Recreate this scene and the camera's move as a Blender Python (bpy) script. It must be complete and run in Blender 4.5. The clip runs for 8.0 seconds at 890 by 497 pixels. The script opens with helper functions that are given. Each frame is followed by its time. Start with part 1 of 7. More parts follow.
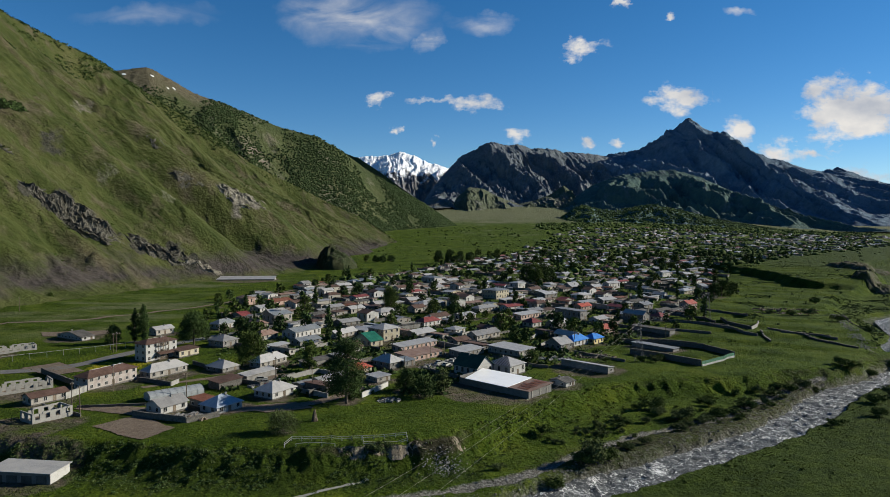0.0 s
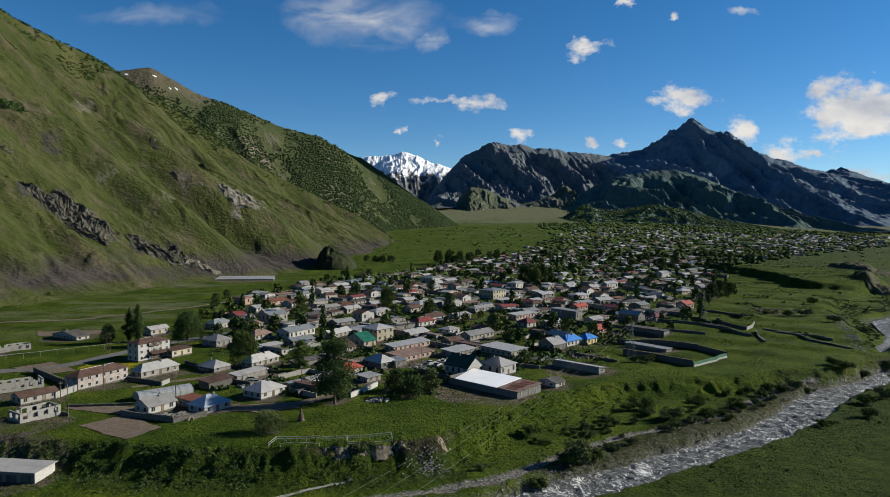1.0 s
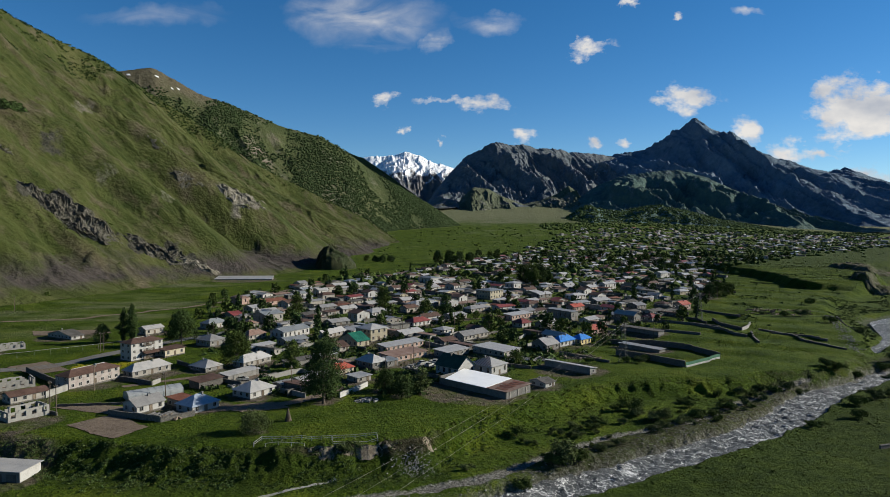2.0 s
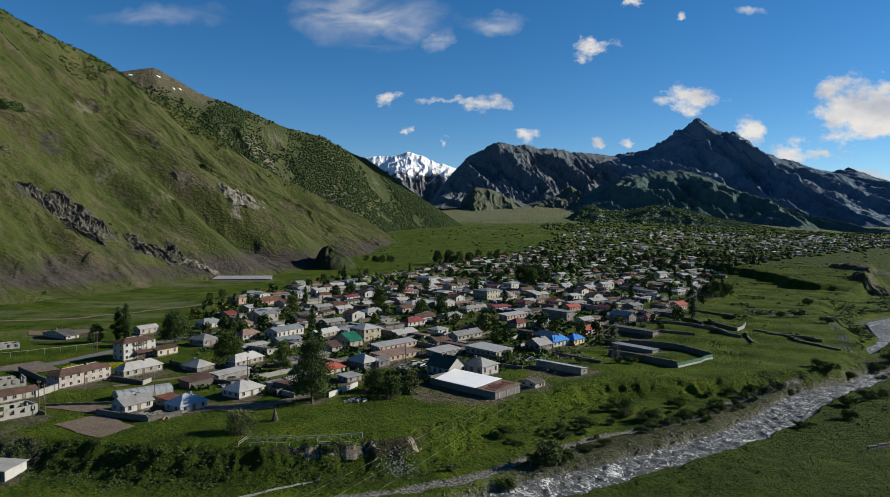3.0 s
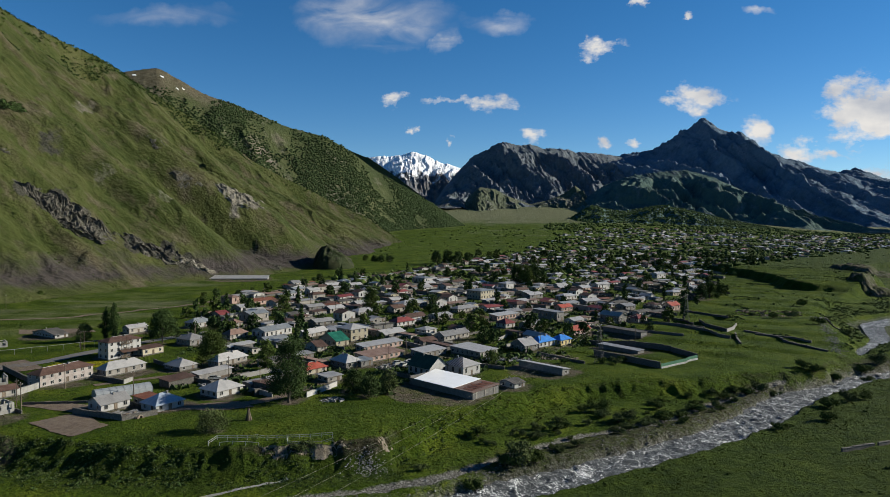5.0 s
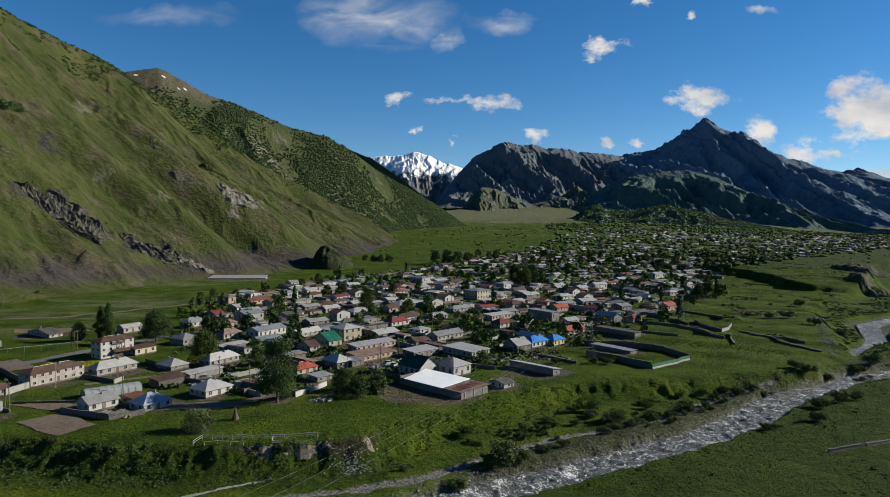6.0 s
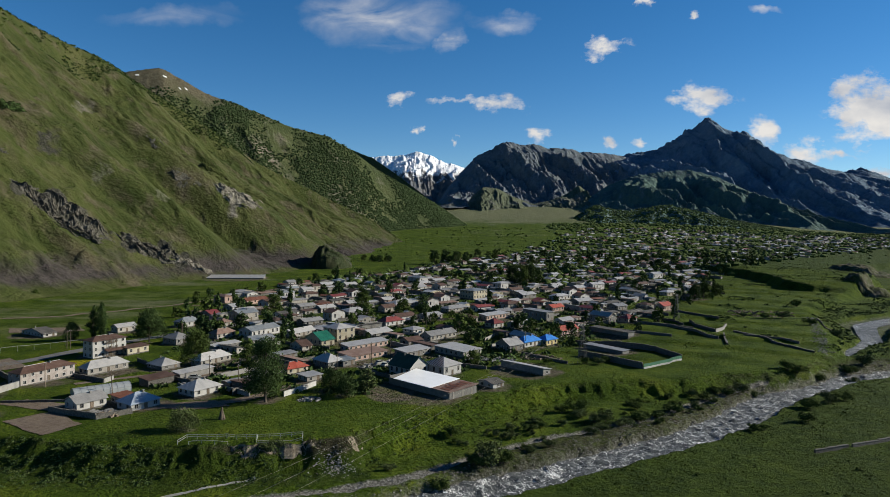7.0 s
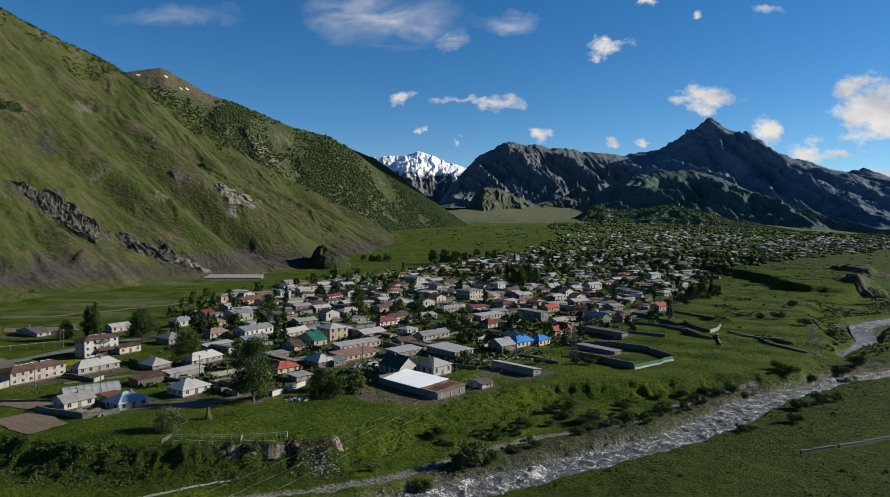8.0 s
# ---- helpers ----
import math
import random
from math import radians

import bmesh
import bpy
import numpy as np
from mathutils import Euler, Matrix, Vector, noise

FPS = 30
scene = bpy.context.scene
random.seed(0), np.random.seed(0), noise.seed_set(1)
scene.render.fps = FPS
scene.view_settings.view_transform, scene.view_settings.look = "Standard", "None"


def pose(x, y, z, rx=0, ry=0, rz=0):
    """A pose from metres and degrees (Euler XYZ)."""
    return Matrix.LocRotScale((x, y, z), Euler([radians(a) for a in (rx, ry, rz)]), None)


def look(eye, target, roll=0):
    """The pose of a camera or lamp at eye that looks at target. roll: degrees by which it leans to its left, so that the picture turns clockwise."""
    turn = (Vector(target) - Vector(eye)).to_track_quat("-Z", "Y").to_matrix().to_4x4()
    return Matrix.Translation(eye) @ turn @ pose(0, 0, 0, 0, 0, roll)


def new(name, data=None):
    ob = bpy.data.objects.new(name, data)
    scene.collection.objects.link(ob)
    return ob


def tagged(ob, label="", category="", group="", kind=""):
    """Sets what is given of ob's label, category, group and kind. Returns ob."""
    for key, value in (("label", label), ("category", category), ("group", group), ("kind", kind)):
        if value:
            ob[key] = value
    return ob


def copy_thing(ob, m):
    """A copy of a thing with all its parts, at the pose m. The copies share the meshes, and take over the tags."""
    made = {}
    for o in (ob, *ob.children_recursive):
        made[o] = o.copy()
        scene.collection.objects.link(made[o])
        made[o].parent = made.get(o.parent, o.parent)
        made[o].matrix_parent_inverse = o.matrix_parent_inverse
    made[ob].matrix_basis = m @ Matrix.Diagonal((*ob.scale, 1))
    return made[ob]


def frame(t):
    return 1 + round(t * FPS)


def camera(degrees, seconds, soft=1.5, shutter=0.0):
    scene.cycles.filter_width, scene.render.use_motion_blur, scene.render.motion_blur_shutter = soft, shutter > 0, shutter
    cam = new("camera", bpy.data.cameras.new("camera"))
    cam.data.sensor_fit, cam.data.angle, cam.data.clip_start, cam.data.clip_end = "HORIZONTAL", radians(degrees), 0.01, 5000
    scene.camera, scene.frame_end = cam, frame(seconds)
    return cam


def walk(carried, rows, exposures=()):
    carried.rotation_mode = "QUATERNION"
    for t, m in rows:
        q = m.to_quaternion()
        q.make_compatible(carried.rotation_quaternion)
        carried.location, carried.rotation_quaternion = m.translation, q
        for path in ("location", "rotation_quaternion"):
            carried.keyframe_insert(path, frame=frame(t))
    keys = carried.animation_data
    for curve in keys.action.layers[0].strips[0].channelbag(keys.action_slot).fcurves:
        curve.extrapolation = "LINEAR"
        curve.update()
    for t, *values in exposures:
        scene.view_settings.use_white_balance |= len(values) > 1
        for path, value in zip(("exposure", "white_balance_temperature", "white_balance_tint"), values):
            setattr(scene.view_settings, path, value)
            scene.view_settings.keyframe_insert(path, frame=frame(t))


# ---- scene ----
cam = camera(68.4, 8.0, soft=0.85)
METRES, EYE, TILT, LEAN, TURN = 35.0, 54.0, -2.1, 0.0, 0.0
ROWS = [
    (0.0, 0.0, 0.0, 0.0, 0.0, 0.0, -0.0),
    (0.5, 0.0663, -0.0007, 0.001, 0.15, 0.0, -0.02),
    (1.0, 0.1291, -0.0012, 0.0018, 0.29, 0.0, -0.04),
    (1.5, 0.1913, -0.0013, 0.0027, 0.43, 0.0, -0.06),
    (3.0, 0.3779, 0.0004, 0.0036, 0.83, 0.01, -0.13),
    (3.5, 0.4399, 0.0011, 0.0047, 0.96, 0.0, -0.15),
    (4.0, 0.5018, 0.0019, 0.0055, 1.09, -0.0, -0.18),
    (4.5, 0.564, 0.0034, 0.0059, 1.2, -0.0, -0.2),
    (6.0, 0.7497, 0.0077, 0.0076, 1.55, -0.01, -0.26),
    (6.5, 0.8121, 0.0097, 0.008, 1.65, -0.02, -0.28),
    (7.0, 0.8741, 0.0121, 0.0087, 1.76, -0.03, -0.3),
    (7.5, 0.9375, 0.0138, 0.0098, 1.86, -0.03, -0.33),
    (8.0, 0.9997, 0.0158, 0.0108, 1.97, -0.03, -0.35),
]
walk(cam, [(t, pose(0, 0, EYE, TILT, LEAN, TURN) @ pose(METRES * x, METRES * y, METRES * z, 90 + pitch, roll, yaw)) for t, x, y, z, yaw, pitch, roll in ROWS], [(0.0, 0.83), (8.0, 0.83)])

# ---- light ----
SUN_AZ, SUN_EL = 13.0, 24.0      # degrees north of east, above the horizon
world = bpy.data.worlds.new("sky")
scene.world = world
world.use_nodes = True
wn, wl = world.node_tree.nodes, world.node_tree.links
wn.clear()
sky = wn.new("ShaderNodeTexSky")
sky.sky_type, sky.sun_disc = "NISHITA", False
sky.sun_elevation, sky.sun_rotation = radians(SUN_EL), radians(90 - SUN_AZ)
sky.altitude, sky.air_density, sky.dust_density, sky.ozone_density = 2200, 1.0, 0.1, 3.2
wgeo = wn.new("ShaderNodeTexCoord")


def wmath(op, a, b=None, clamp=False):
    n = wn.new("ShaderNodeMath")
    n.operation, n.use_clamp = op, clamp
    for i, v in enumerate((a, b)):
        if v is None:
            continue
        if isinstance(v, (int, float)):
            n.inputs[i].default_value = v
        else:
            wl.new(v, n.inputs[i])
    return n.outputs[0]


sep = wn.new("ShaderNodeSeparateXYZ")
wl.new(wgeo.outputs["Generated"], sep.inputs[0])
# the sky seen on a far upright plane: across and up, both per unit ahead
ahead = wmath("MAXIMUM", sep.outputs["Y"], 0.05)
across, rise = wmath("DIVIDE", sep.outputs["X"], ahead), wmath("DIVIDE", sep.outputs["Z"], ahead)
flat = wn.new("ShaderNodeCombineXYZ")
wl.new(across, flat.inputs[0]), wl.new(rise, flat.inputs[1])
drift = wn.new("ShaderNodeTexNoise")
drift.inputs["Scale"].default_value, drift.inputs["Detail"].default_value, drift.inputs["Roughness"].default_value = 15, 6, 0.6
wl.new(flat.outputs[0], drift.inputs["Vector"])
drift_xyz = wn.new("ShaderNodeSeparateXYZ")
wl.new(drift.outputs["Color"], drift_xyz.inputs[0])
bent_across = wmath("ADD", across, wmath("MULTIPLY", wmath("SUBTRACT", drift_xyz.outputs[0], 0.5), 0.10))
bent_rise = wmath("ADD", rise, wmath("MULTIPLY", wmath("SUBTRACT", drift_xyz.outputs[1], 0.5), 0.055))
plane = wn.new("ShaderNodeCombineXYZ")
wl.new(across, plane.inputs[0]), wl.new(wmath("MULTIPLY", rise, 1.7), plane.inputs[1])
puff = wn.new("ShaderNodeTexNoise")
puff.inputs["Scale"].default_value, puff.inputs["Detail"].default_value, puff.inputs["Roughness"].default_value = 26, 9, 0.6
wl.new(plane.outputs[0], puff.inputs["Vector"])
cover, thin = None, None
# clouds: centre across, centre up, half width, half height, density
for cx, cy, hw, hh, dens in (
        (0.202, 0.266, 0.066, 0.020, 1), (-0.101, 0.192, 0.035, 0.020, 1), (-0.010, 0.194, 0.055, 0.014, 0.9), (0.056, 0.185, 0.051, 0.023, 1), (0.353, 0.190, 0.064, 0.029, 0.92),
        (0.616, 0.172, 0.104, 0.067, 1.5), (0.452, 0.142, 0.044, 0.034, 1.0), (0.500, 0.110, 0.072, 0.026, 0.95), (0.111, 0.137, 0.028, 0.019, 0.9), (0.221, 0.120, 0.018, 0.012, 0.9),
        (0.263, 0.126, 0.026, 0.012, 0.85), (0.634, 0.073, 0.062, 0.020, 0.9), (-0.126, 0.309, 0.135, 0.046, 0.645), (-0.070, 0.148, 0.015, 0.009, 0.9), (-0.014, 0.126, 0.012, 0.008, 0.9),
        (0.335, 0.313, 0.015, 0.009, 0.9), (0.268, 0.333, 0.018, 0.012, 1), (0.054, 0.304, 0.060, 0.020, 0.45), (0.440, 0.323, 0.029, 0.008, 0.6), (-0.025, 0.277, 0.022, 0.022, 0.6),
        (0.558, 0.107, 0.051, 0.008, 0.7), (-0.440, 0.316, 0.120, 0.018, 0.2),
        (1.6, 0.4, 0.5, 0.2, 0.9), (-1.4, 0.5, 0.5, 0.15, 0.7)):
    dx = wmath("DIVIDE", wmath("SUBTRACT", bent_across, cx), hw)
    dy = wmath("DIVIDE", wmath("SUBTRACT", bent_rise, cy), hh)
    r2 = wmath("ADD", wmath("MULTIPLY", dx, dx), wmath("MULTIPLY", dy, dy))
    one = wmath("MULTIPLY", wmath("SUBTRACT", 1.0, wmath("POWER", r2, 0.5), True), dens)
    if dens > 0.65:
        cover = one if cover is None else wmath("MAXIMUM", cover, one)
    else:
        thin = one if thin is None else wmath("MAXIMUM", thin, one)
front = wmath("GREATER_THAN", sep.outputs["Y"], 0.05)
wisp = wmath("ADD", wmath("MULTIPLY", wmath("SUBTRACT", puff.outputs["Fac"], 0.5), 3.4), wmath("MULTIPLY", cover, 1.5))
veil = wmath("MULTIPLY", wmath("SUBTRACT", wisp, 0.40), 1.2, True)
veil = wmath("MULTIPLY", wmath("MULTIPLY", veil, wmath("MULTIPLY", cover, 3.0, True)), front)
streak_map, streak = wn.new("ShaderNodeMapping"), wn.new("ShaderNodeTexNoise")
streak_map.inputs["Rotation"].default_value, streak_map.inputs["Scale"].default_value = (0, 0, radians(20)), (5, 11, 1)
streak.inputs["Scale"].default_value, streak.inputs["Detail"].default_value, streak.inputs["Distortion"].default_value = 1.0, 8, 1.2
wl.new(plane.outputs[0], streak_map.inputs[0]), wl.new(streak_map.outputs[0], streak.inputs["Vector"])
haze = wmath("MULTIPLY", wmath("MULTIPLY", thin, 2.3), wmath("MULTIPLY", wmath("SUBTRACT", streak.outputs["Fac"], 0.36), 2.6, True))
veil = wmath("MAXIMUM", veil, wmath("MULTIPLY", wmath("MINIMUM", haze, 0.62), front))
bright = wn.new("ShaderNodeValToRGB")
bright.color_ramp.elements[0].position, bright.color_ramp.elements[0].color = 0.33, (4.4, 4.7, 5.3, 1)
bright.color_ramp.elements[1].position, bright.color_ramp.elements[1].color = 0.62, (7.5, 7.3, 7.0, 1)
puff2 = wn.new("ShaderNodeTexNoise")
puff2.inputs["Scale"].default_value, puff2.inputs["Detail"].default_value = 11, 5
wl.new(plane.outputs[0], puff2.inputs["Vector"]), wl.new(puff2.outputs["Fac"], bright.inputs[0])
wmix = wn.new("ShaderNodeMix")
wmix.data_type = "RGBA"
deep = wn.new("ShaderNodeHueSaturation")
deep.inputs["Saturation"].default_value = 1.28
wl.new(sky.outputs[0], deep.inputs["Color"])
wl.new(veil, wmix.inputs[0]), wl.new(deep.outputs[0], wmix.inputs[6]), wl.new(bright.outputs[0], wmix.inputs[7])
wbg, wout = wn.new("ShaderNodeBackground"), wn.new("ShaderNodeOutputWorld")
wbg.inputs[1].default_value = 0.06
wl.new(wmix.outputs[2], wbg.inputs[0]), wl.new(wbg.outputs[0], wout.inputs[0])

sun = new("sun", bpy.data.lights.new("sun", "SUN"))
sun.data.energy, sun.data.angle, sun.data.color = 5.0, radians(0.5), (1.0, 0.94, 0.80)
sun.matrix_world = look((0, 0, 600), (-math.cos(radians(SUN_AZ)) * 100, -math.sin(radians(SUN_AZ)) * 100, 600 - 100 * math.tan(radians(SUN_EL))))


# ---- materials ----
TONE = 0.72      # all albedos are given for a brighter day and brought down together
def surface(name, colours, scale=1.0, detail=6, rough=0.9, bump=0.3, bump_scale=None, metal=0.0, vary=0.0, stretch=(1, 1, 1), spread=(0.35, 0.65), specular=0.3, lines=None, fine_by=7.3, fine_share=0.38):
    """A node material: colours blended by a broad and a fine noise in metres, with a bump and a shift from object to object."""
    m = bpy.data.materials.new(name)
    m.use_nodes = True
    nt = m.node_tree
    nd, lk = nt.nodes, nt.links
    bs = nd["Principled BSDF"]
    co = nd.new("ShaderNodeTexCoord")
    mp = nd.new("ShaderNodeMapping")
    mp.inputs["Scale"].default_value = stretch
    lk.new(co.outputs["Object"], mp.inputs[0])
    big, fine = nd.new("ShaderNodeTexNoise"), nd.new("ShaderNodeTexNoise")
    for n, s in ((big, scale), (fine, scale * fine_by)):
        n.inputs["Scale"].default_value, n.inputs["Detail"].default_value, n.inputs["Roughness"].default_value = s, detail, 0.62
        lk.new(mp.outputs[0], n.inputs["Vector"])
    mixf = nd.new("ShaderNodeMix")
    mixf.inputs[0].default_value = fine_share
    lk.new(big.outputs["Fac"], mixf.inputs[2]), lk.new(fine.outputs["Fac"], mixf.inputs[3])
    ramp = nd.new("ShaderNodeValToRGB")
    els = ramp.color_ramp.elements
    while len(els) < len(colours):
        els.new(0.5)
    for i, c in enumerate(colours):
        els[i].position = spread[0] + (spread[1] - spread[0]) * i / max(1, len(colours) - 1)
        els[i].color = (*(v * TONE for v in c), 1)
    lk.new(mixf.outputs[0], ramp.inputs[0])
    out = ramp.outputs[0]
    if vary:
        oi, hsv, mr = nd.new("ShaderNodeObjectInfo"), nd.new("ShaderNodeHueSaturation"), nd.new("ShaderNodeMapRange")
        mr.inputs[3].default_value, mr.inputs[4].default_value = 1 - vary, 1 + vary
        lk.new(oi.outputs["Random"], mr.inputs[0]), lk.new(mr.outputs[0], hsv.inputs["Value"]), lk.new(out, hsv.inputs["Color"])
        out = hsv.outputs[0]
    lk.new(out, bs.inputs["Base Color"])
    bs.inputs["Roughness"].default_value, bs.inputs["Metallic"].default_value = rough, metal
    bs.inputs["Specular IOR Level"].default_value = specular
    height = fine.outputs["Fac"]
    if bump_scale:
        bn = nd.new("ShaderNodeTexNoise")
        bn.inputs["Scale"].default_value, bn.inputs["Detail"].default_value, bn.inputs["Roughness"].default_value = bump_scale, 8, 0.65
        lk.new(mp.outputs[0], bn.inputs["Vector"])
        height = bn.outputs["Fac"]
    if lines:      # standing seams: (waves per metre, axis)
        wv = nd.new("ShaderNodeTexWave")
        wv.bands_direction = lines[1]
        wv.inputs["Scale"].default_value = lines[0]
        lk.new(co.outputs["Object"], wv.inputs["Vector"])
        height = wv.outputs["Fac"]
    bp = nd.new("ShaderNodeBump")
    bp.inputs["Strength"].default_value = bump
    bp.inputs["Distance"].default_value = 0.3 / scale if not lines else 0.05
    lk.new(height, bp.inputs["Height"]), lk.new(bp.outputs[0], bs.inputs["Normal"])
    return m


MAT = {}
MAT["plaster"] = surface("plaster", [(0.186, 0.167, 0.143), (0.285, 0.266, 0.236), (0.322, 0.31, 0.285)], 0.6, vary=0.18)
MAT["white"] = surface("whitewash", [(0.28, 0.274, 0.257), (0.402, 0.397, 0.381), (0.437, 0.431, 0.42)], 0.5, vary=0.1)
MAT["cream"] = surface("cream_plaster", [(0.277, 0.238, 0.158), (0.383, 0.344, 0.252), (0.41, 0.376, 0.291)], 0.5, vary=0.12)
MAT["pink"] = surface("pink_plaster", [(0.278, 0.186, 0.147), (0.386, 0.270, 0.225), (0.425, 0.325, 0.278)], 0.5, vary=0.12)
MAT["yellow"] = surface("yellow_plaster", [(0.495, 0.360, 0.144), (0.612, 0.486, 0.216), (0.630, 0.522, 0.270)], 0.5)
MAT["grey"] = surface("grey_block", [(0.112, 0.107, 0.102), (0.173, 0.168, 0.158), (0.204, 0.199, 0.189)], 0.7, vary=0.2)
MAT["stone"] = surface("field_stone", [(0.054, 0.051, 0.046), (0.108, 0.103, 0.092), (0.162, 0.151, 0.135)], 1.6, vary=0.2, bump=0.8)
MAT["timber"] = surface("weathered_timber", [(0.07, 0.05, 0.035), (0.14, 0.11, 0.08), (0.22, 0.18, 0.14)], 2.0, vary=0.25, stretch=(1, 1, 0.2))
for key, cols, rough in (
        ("pale", [(0.247, 0.245, 0.245), (0.342, 0.335, 0.326), (0.389, 0.374, 0.358)], 0.42),
        ("silver", [(0.16, 0.157, 0.151), (0.233, 0.227, 0.219), (0.276, 0.268, 0.257)], 0.42),
        ("bluegrey", [(0.121, 0.137, 0.15), (0.193, 0.209, 0.217), (0.23, 0.236, 0.232)], 0.45),
        ("dark", [(0.043, 0.039, 0.034), (0.077, 0.073, 0.068), (0.120, 0.111, 0.103)], 0.8),
        ("brown", [(0.049, 0.027, 0.019), (0.084, 0.049, 0.037), (0.118, 0.074, 0.059)], 0.7),
        ("brownpink", [(0.134, 0.079, 0.061), (0.194, 0.128, 0.103), (0.231, 0.170, 0.146)], 0.75),
        ("rust", [(0.084, 0.029, 0.016), (0.142, 0.054, 0.033), (0.194, 0.098, 0.065)], 0.75),
        ("red", [(0.246, 0.041, 0.024), (0.342, 0.075, 0.048), (0.370, 0.116, 0.082)], 0.55),
        ("darkred", [(0.111, 0.022, 0.022), (0.180, 0.043, 0.039), (0.222, 0.068, 0.060)], 0.55),
        ("blue", [(0.175, 0.211, 0.266), (0.255, 0.297, 0.36), (0.326, 0.36, 0.398)], 0.4),
        ("blue2", [(0.009, 0.103, 0.359), (0.017, 0.162, 0.496), (0.043, 0.214, 0.530)], 0.45),
        ("green", [(0.007, 0.065, 0.043), (0.012, 0.111, 0.073), (0.026, 0.145, 0.094)], 0.5),
        ("darkgreen", [(0.012, 0.035, 0.026), (0.020, 0.058, 0.042), (0.032, 0.080, 0.058)], 0.85)):
    MAT["roof_" + key] = surface("roof_" + key, cols, 0.35, rough=rough, bump=0.35, vary=0.15, lines=(0.9, "X"), specular=0.4 if rough < 0.5 else 0.2)
MAT["roof_white"] = surface("roof_white_sheet", [(0.98, 0.98, 0.97), (1.08, 1.08, 1.07), (1.12, 1.12, 1.12)], 0.3, rough=0.3, bump=0.2, lines=(0.9, "X"), specular=0.6)
MAT["pane"] = surface("window_glass", [(0.015, 0.018, 0.02), (0.03, 0.034, 0.04)], 0.8, rough=0.12, bump=0.02, specular=0.6)
MAT["frame"] = surface("painted_frame", [(0.30, 0.29, 0.27), (0.45, 0.44, 0.42)], 3.0, vary=0.3)
MAT["faded"] = surface("faded_pinkish_plaster", [(0.176, 0.148, 0.132), (0.336, 0.296, 0.272), (0.384, 0.352, 0.328)], 0.5)
MAT["concrete"] = surface("concrete", [(0.178, 0.172, 0.160), (0.254, 0.248, 0.229), (0.293, 0.286, 0.267)], 0.8, vary=0.12)
MAT["bark"] = surface("bark", [(0.05, 0.04, 0.03), (0.10, 0.08, 0.06), (0.16, 0.13, 0.10)], 3.0, stretch=(1, 1, 0.3), bump=0.7)
MAT["steel"] = surface("galvanised_steel", [(0.22, 0.23, 0.24), (0.32, 0.33, 0.34)], 2.0, rough=0.5, metal=0.7)
MAT["pylon"] = surface("weathered_steel", [(0.10, 0.105, 0.10), (0.16, 0.165, 0.16)], 2.0, rough=0.7, metal=0.3)
MAT["cobble"] = surface("pale_cobble", [(0.16, 0.155, 0.145), (0.30, 0.29, 0.275), (0.46, 0.45, 0.43)], 1.2, vary=0.2)
MAT["snow"] = surface("old_snow", [(0.72, 0.74, 0.78), (0.95, 0.96, 0.98)], 0.2, rough=0.7)
MAT["asphalt"] = surface("asphalt", [(0.080, 0.080, 0.080), (0.128, 0.124, 0.120), (0.160, 0.156, 0.152)], 0.5)
MAT["soil"] = surface("ploughed_soil", [(0.095, 0.066, 0.047), (0.149, 0.112, 0.081), (0.203, 0.159, 0.118)], 0.8, bump=0.8)
MAT["polythene"] = surface("polythene", [(0.252, 0.270, 0.276), (0.336, 0.354, 0.360)], 1.0, rough=0.35)
MAT["rubble"] = surface("rubble", [(0.123, 0.118, 0.112), (0.202, 0.196, 0.185), (0.269, 0.263, 0.252)], 1.5, vary=0.2)
MAT["greenpaint"] = surface("green_paint", [(0.03, 0.12, 0.07), (0.06, 0.18, 0.11)], 1.0)
MAT["ivory"] = surface("ivory_paint", [(0.270, 0.276, 0.252), (0.372, 0.378, 0.348)], 2.0)
MAT["rock"] = surface("crag_rock", [(0.032, 0.034, 0.022), (0.085, 0.080, 0.062), (0.17, 0.16, 0.14)], 0.25, bump=1.0, spread=(0.3, 0.7), stretch=(1, 1, 0.5))
MAT["palerock"] = surface("pale_scree", [(0.075, 0.072, 0.045), (0.17, 0.155, 0.12), (0.34, 0.32, 0.28)], 0.3, bump=0.9, stretch=(1, 1, 0.5))


def leafy(name, dark, light):
    m = surface(name, [dark, light], 0.6, rough=0.9, bump=0.0, vary=0.15, spread=(0.3, 0.7), specular=0.06)
    nd, lk = m.node_tree.nodes, m.node_tree.links
    bs = nd["Principled BSDF"]
    src = bs.inputs["Base Color"].links[0].from_socket
    geo, hsv, mr = nd.new("ShaderNodeNewGeometry"), nd.new("ShaderNodeHueSaturation"), nd.new("ShaderNodeMapRange")
    mr.inputs[3].default_value, mr.inputs[4].default_value = 0.72, 1.28
    lk.new(geo.outputs["Random Per Island"], mr.inputs[0]), lk.new(mr.outputs[0], hsv.inputs["Value"]), lk.new(src, hsv.inputs["Color"])
    lk.new(hsv.outputs[0], bs.inputs["Base Color"])
    return m


MAT["leaf"] = leafy("leaf", (0.038, 0.064, 0.016), (0.095, 0.130, 0.030))
MAT["leaf_dark"] = leafy("leaf_dark", (0.028, 0.052, 0.017), (0.072, 0.110, 0.034))
MAT["leaf_olive"] = leafy("leaf_olive", (0.05, 0.07, 0.024), (0.12, 0.15, 0.055))
MAT["leaf_wood"] = leafy("leaf_wood", (0.026, 0.044, 0.017), (0.056, 0.080, 0.031))
MAT["weed"] = leafy("weed", (0.05, 0.07, 0.013), (0.12, 0.14, 0.028))


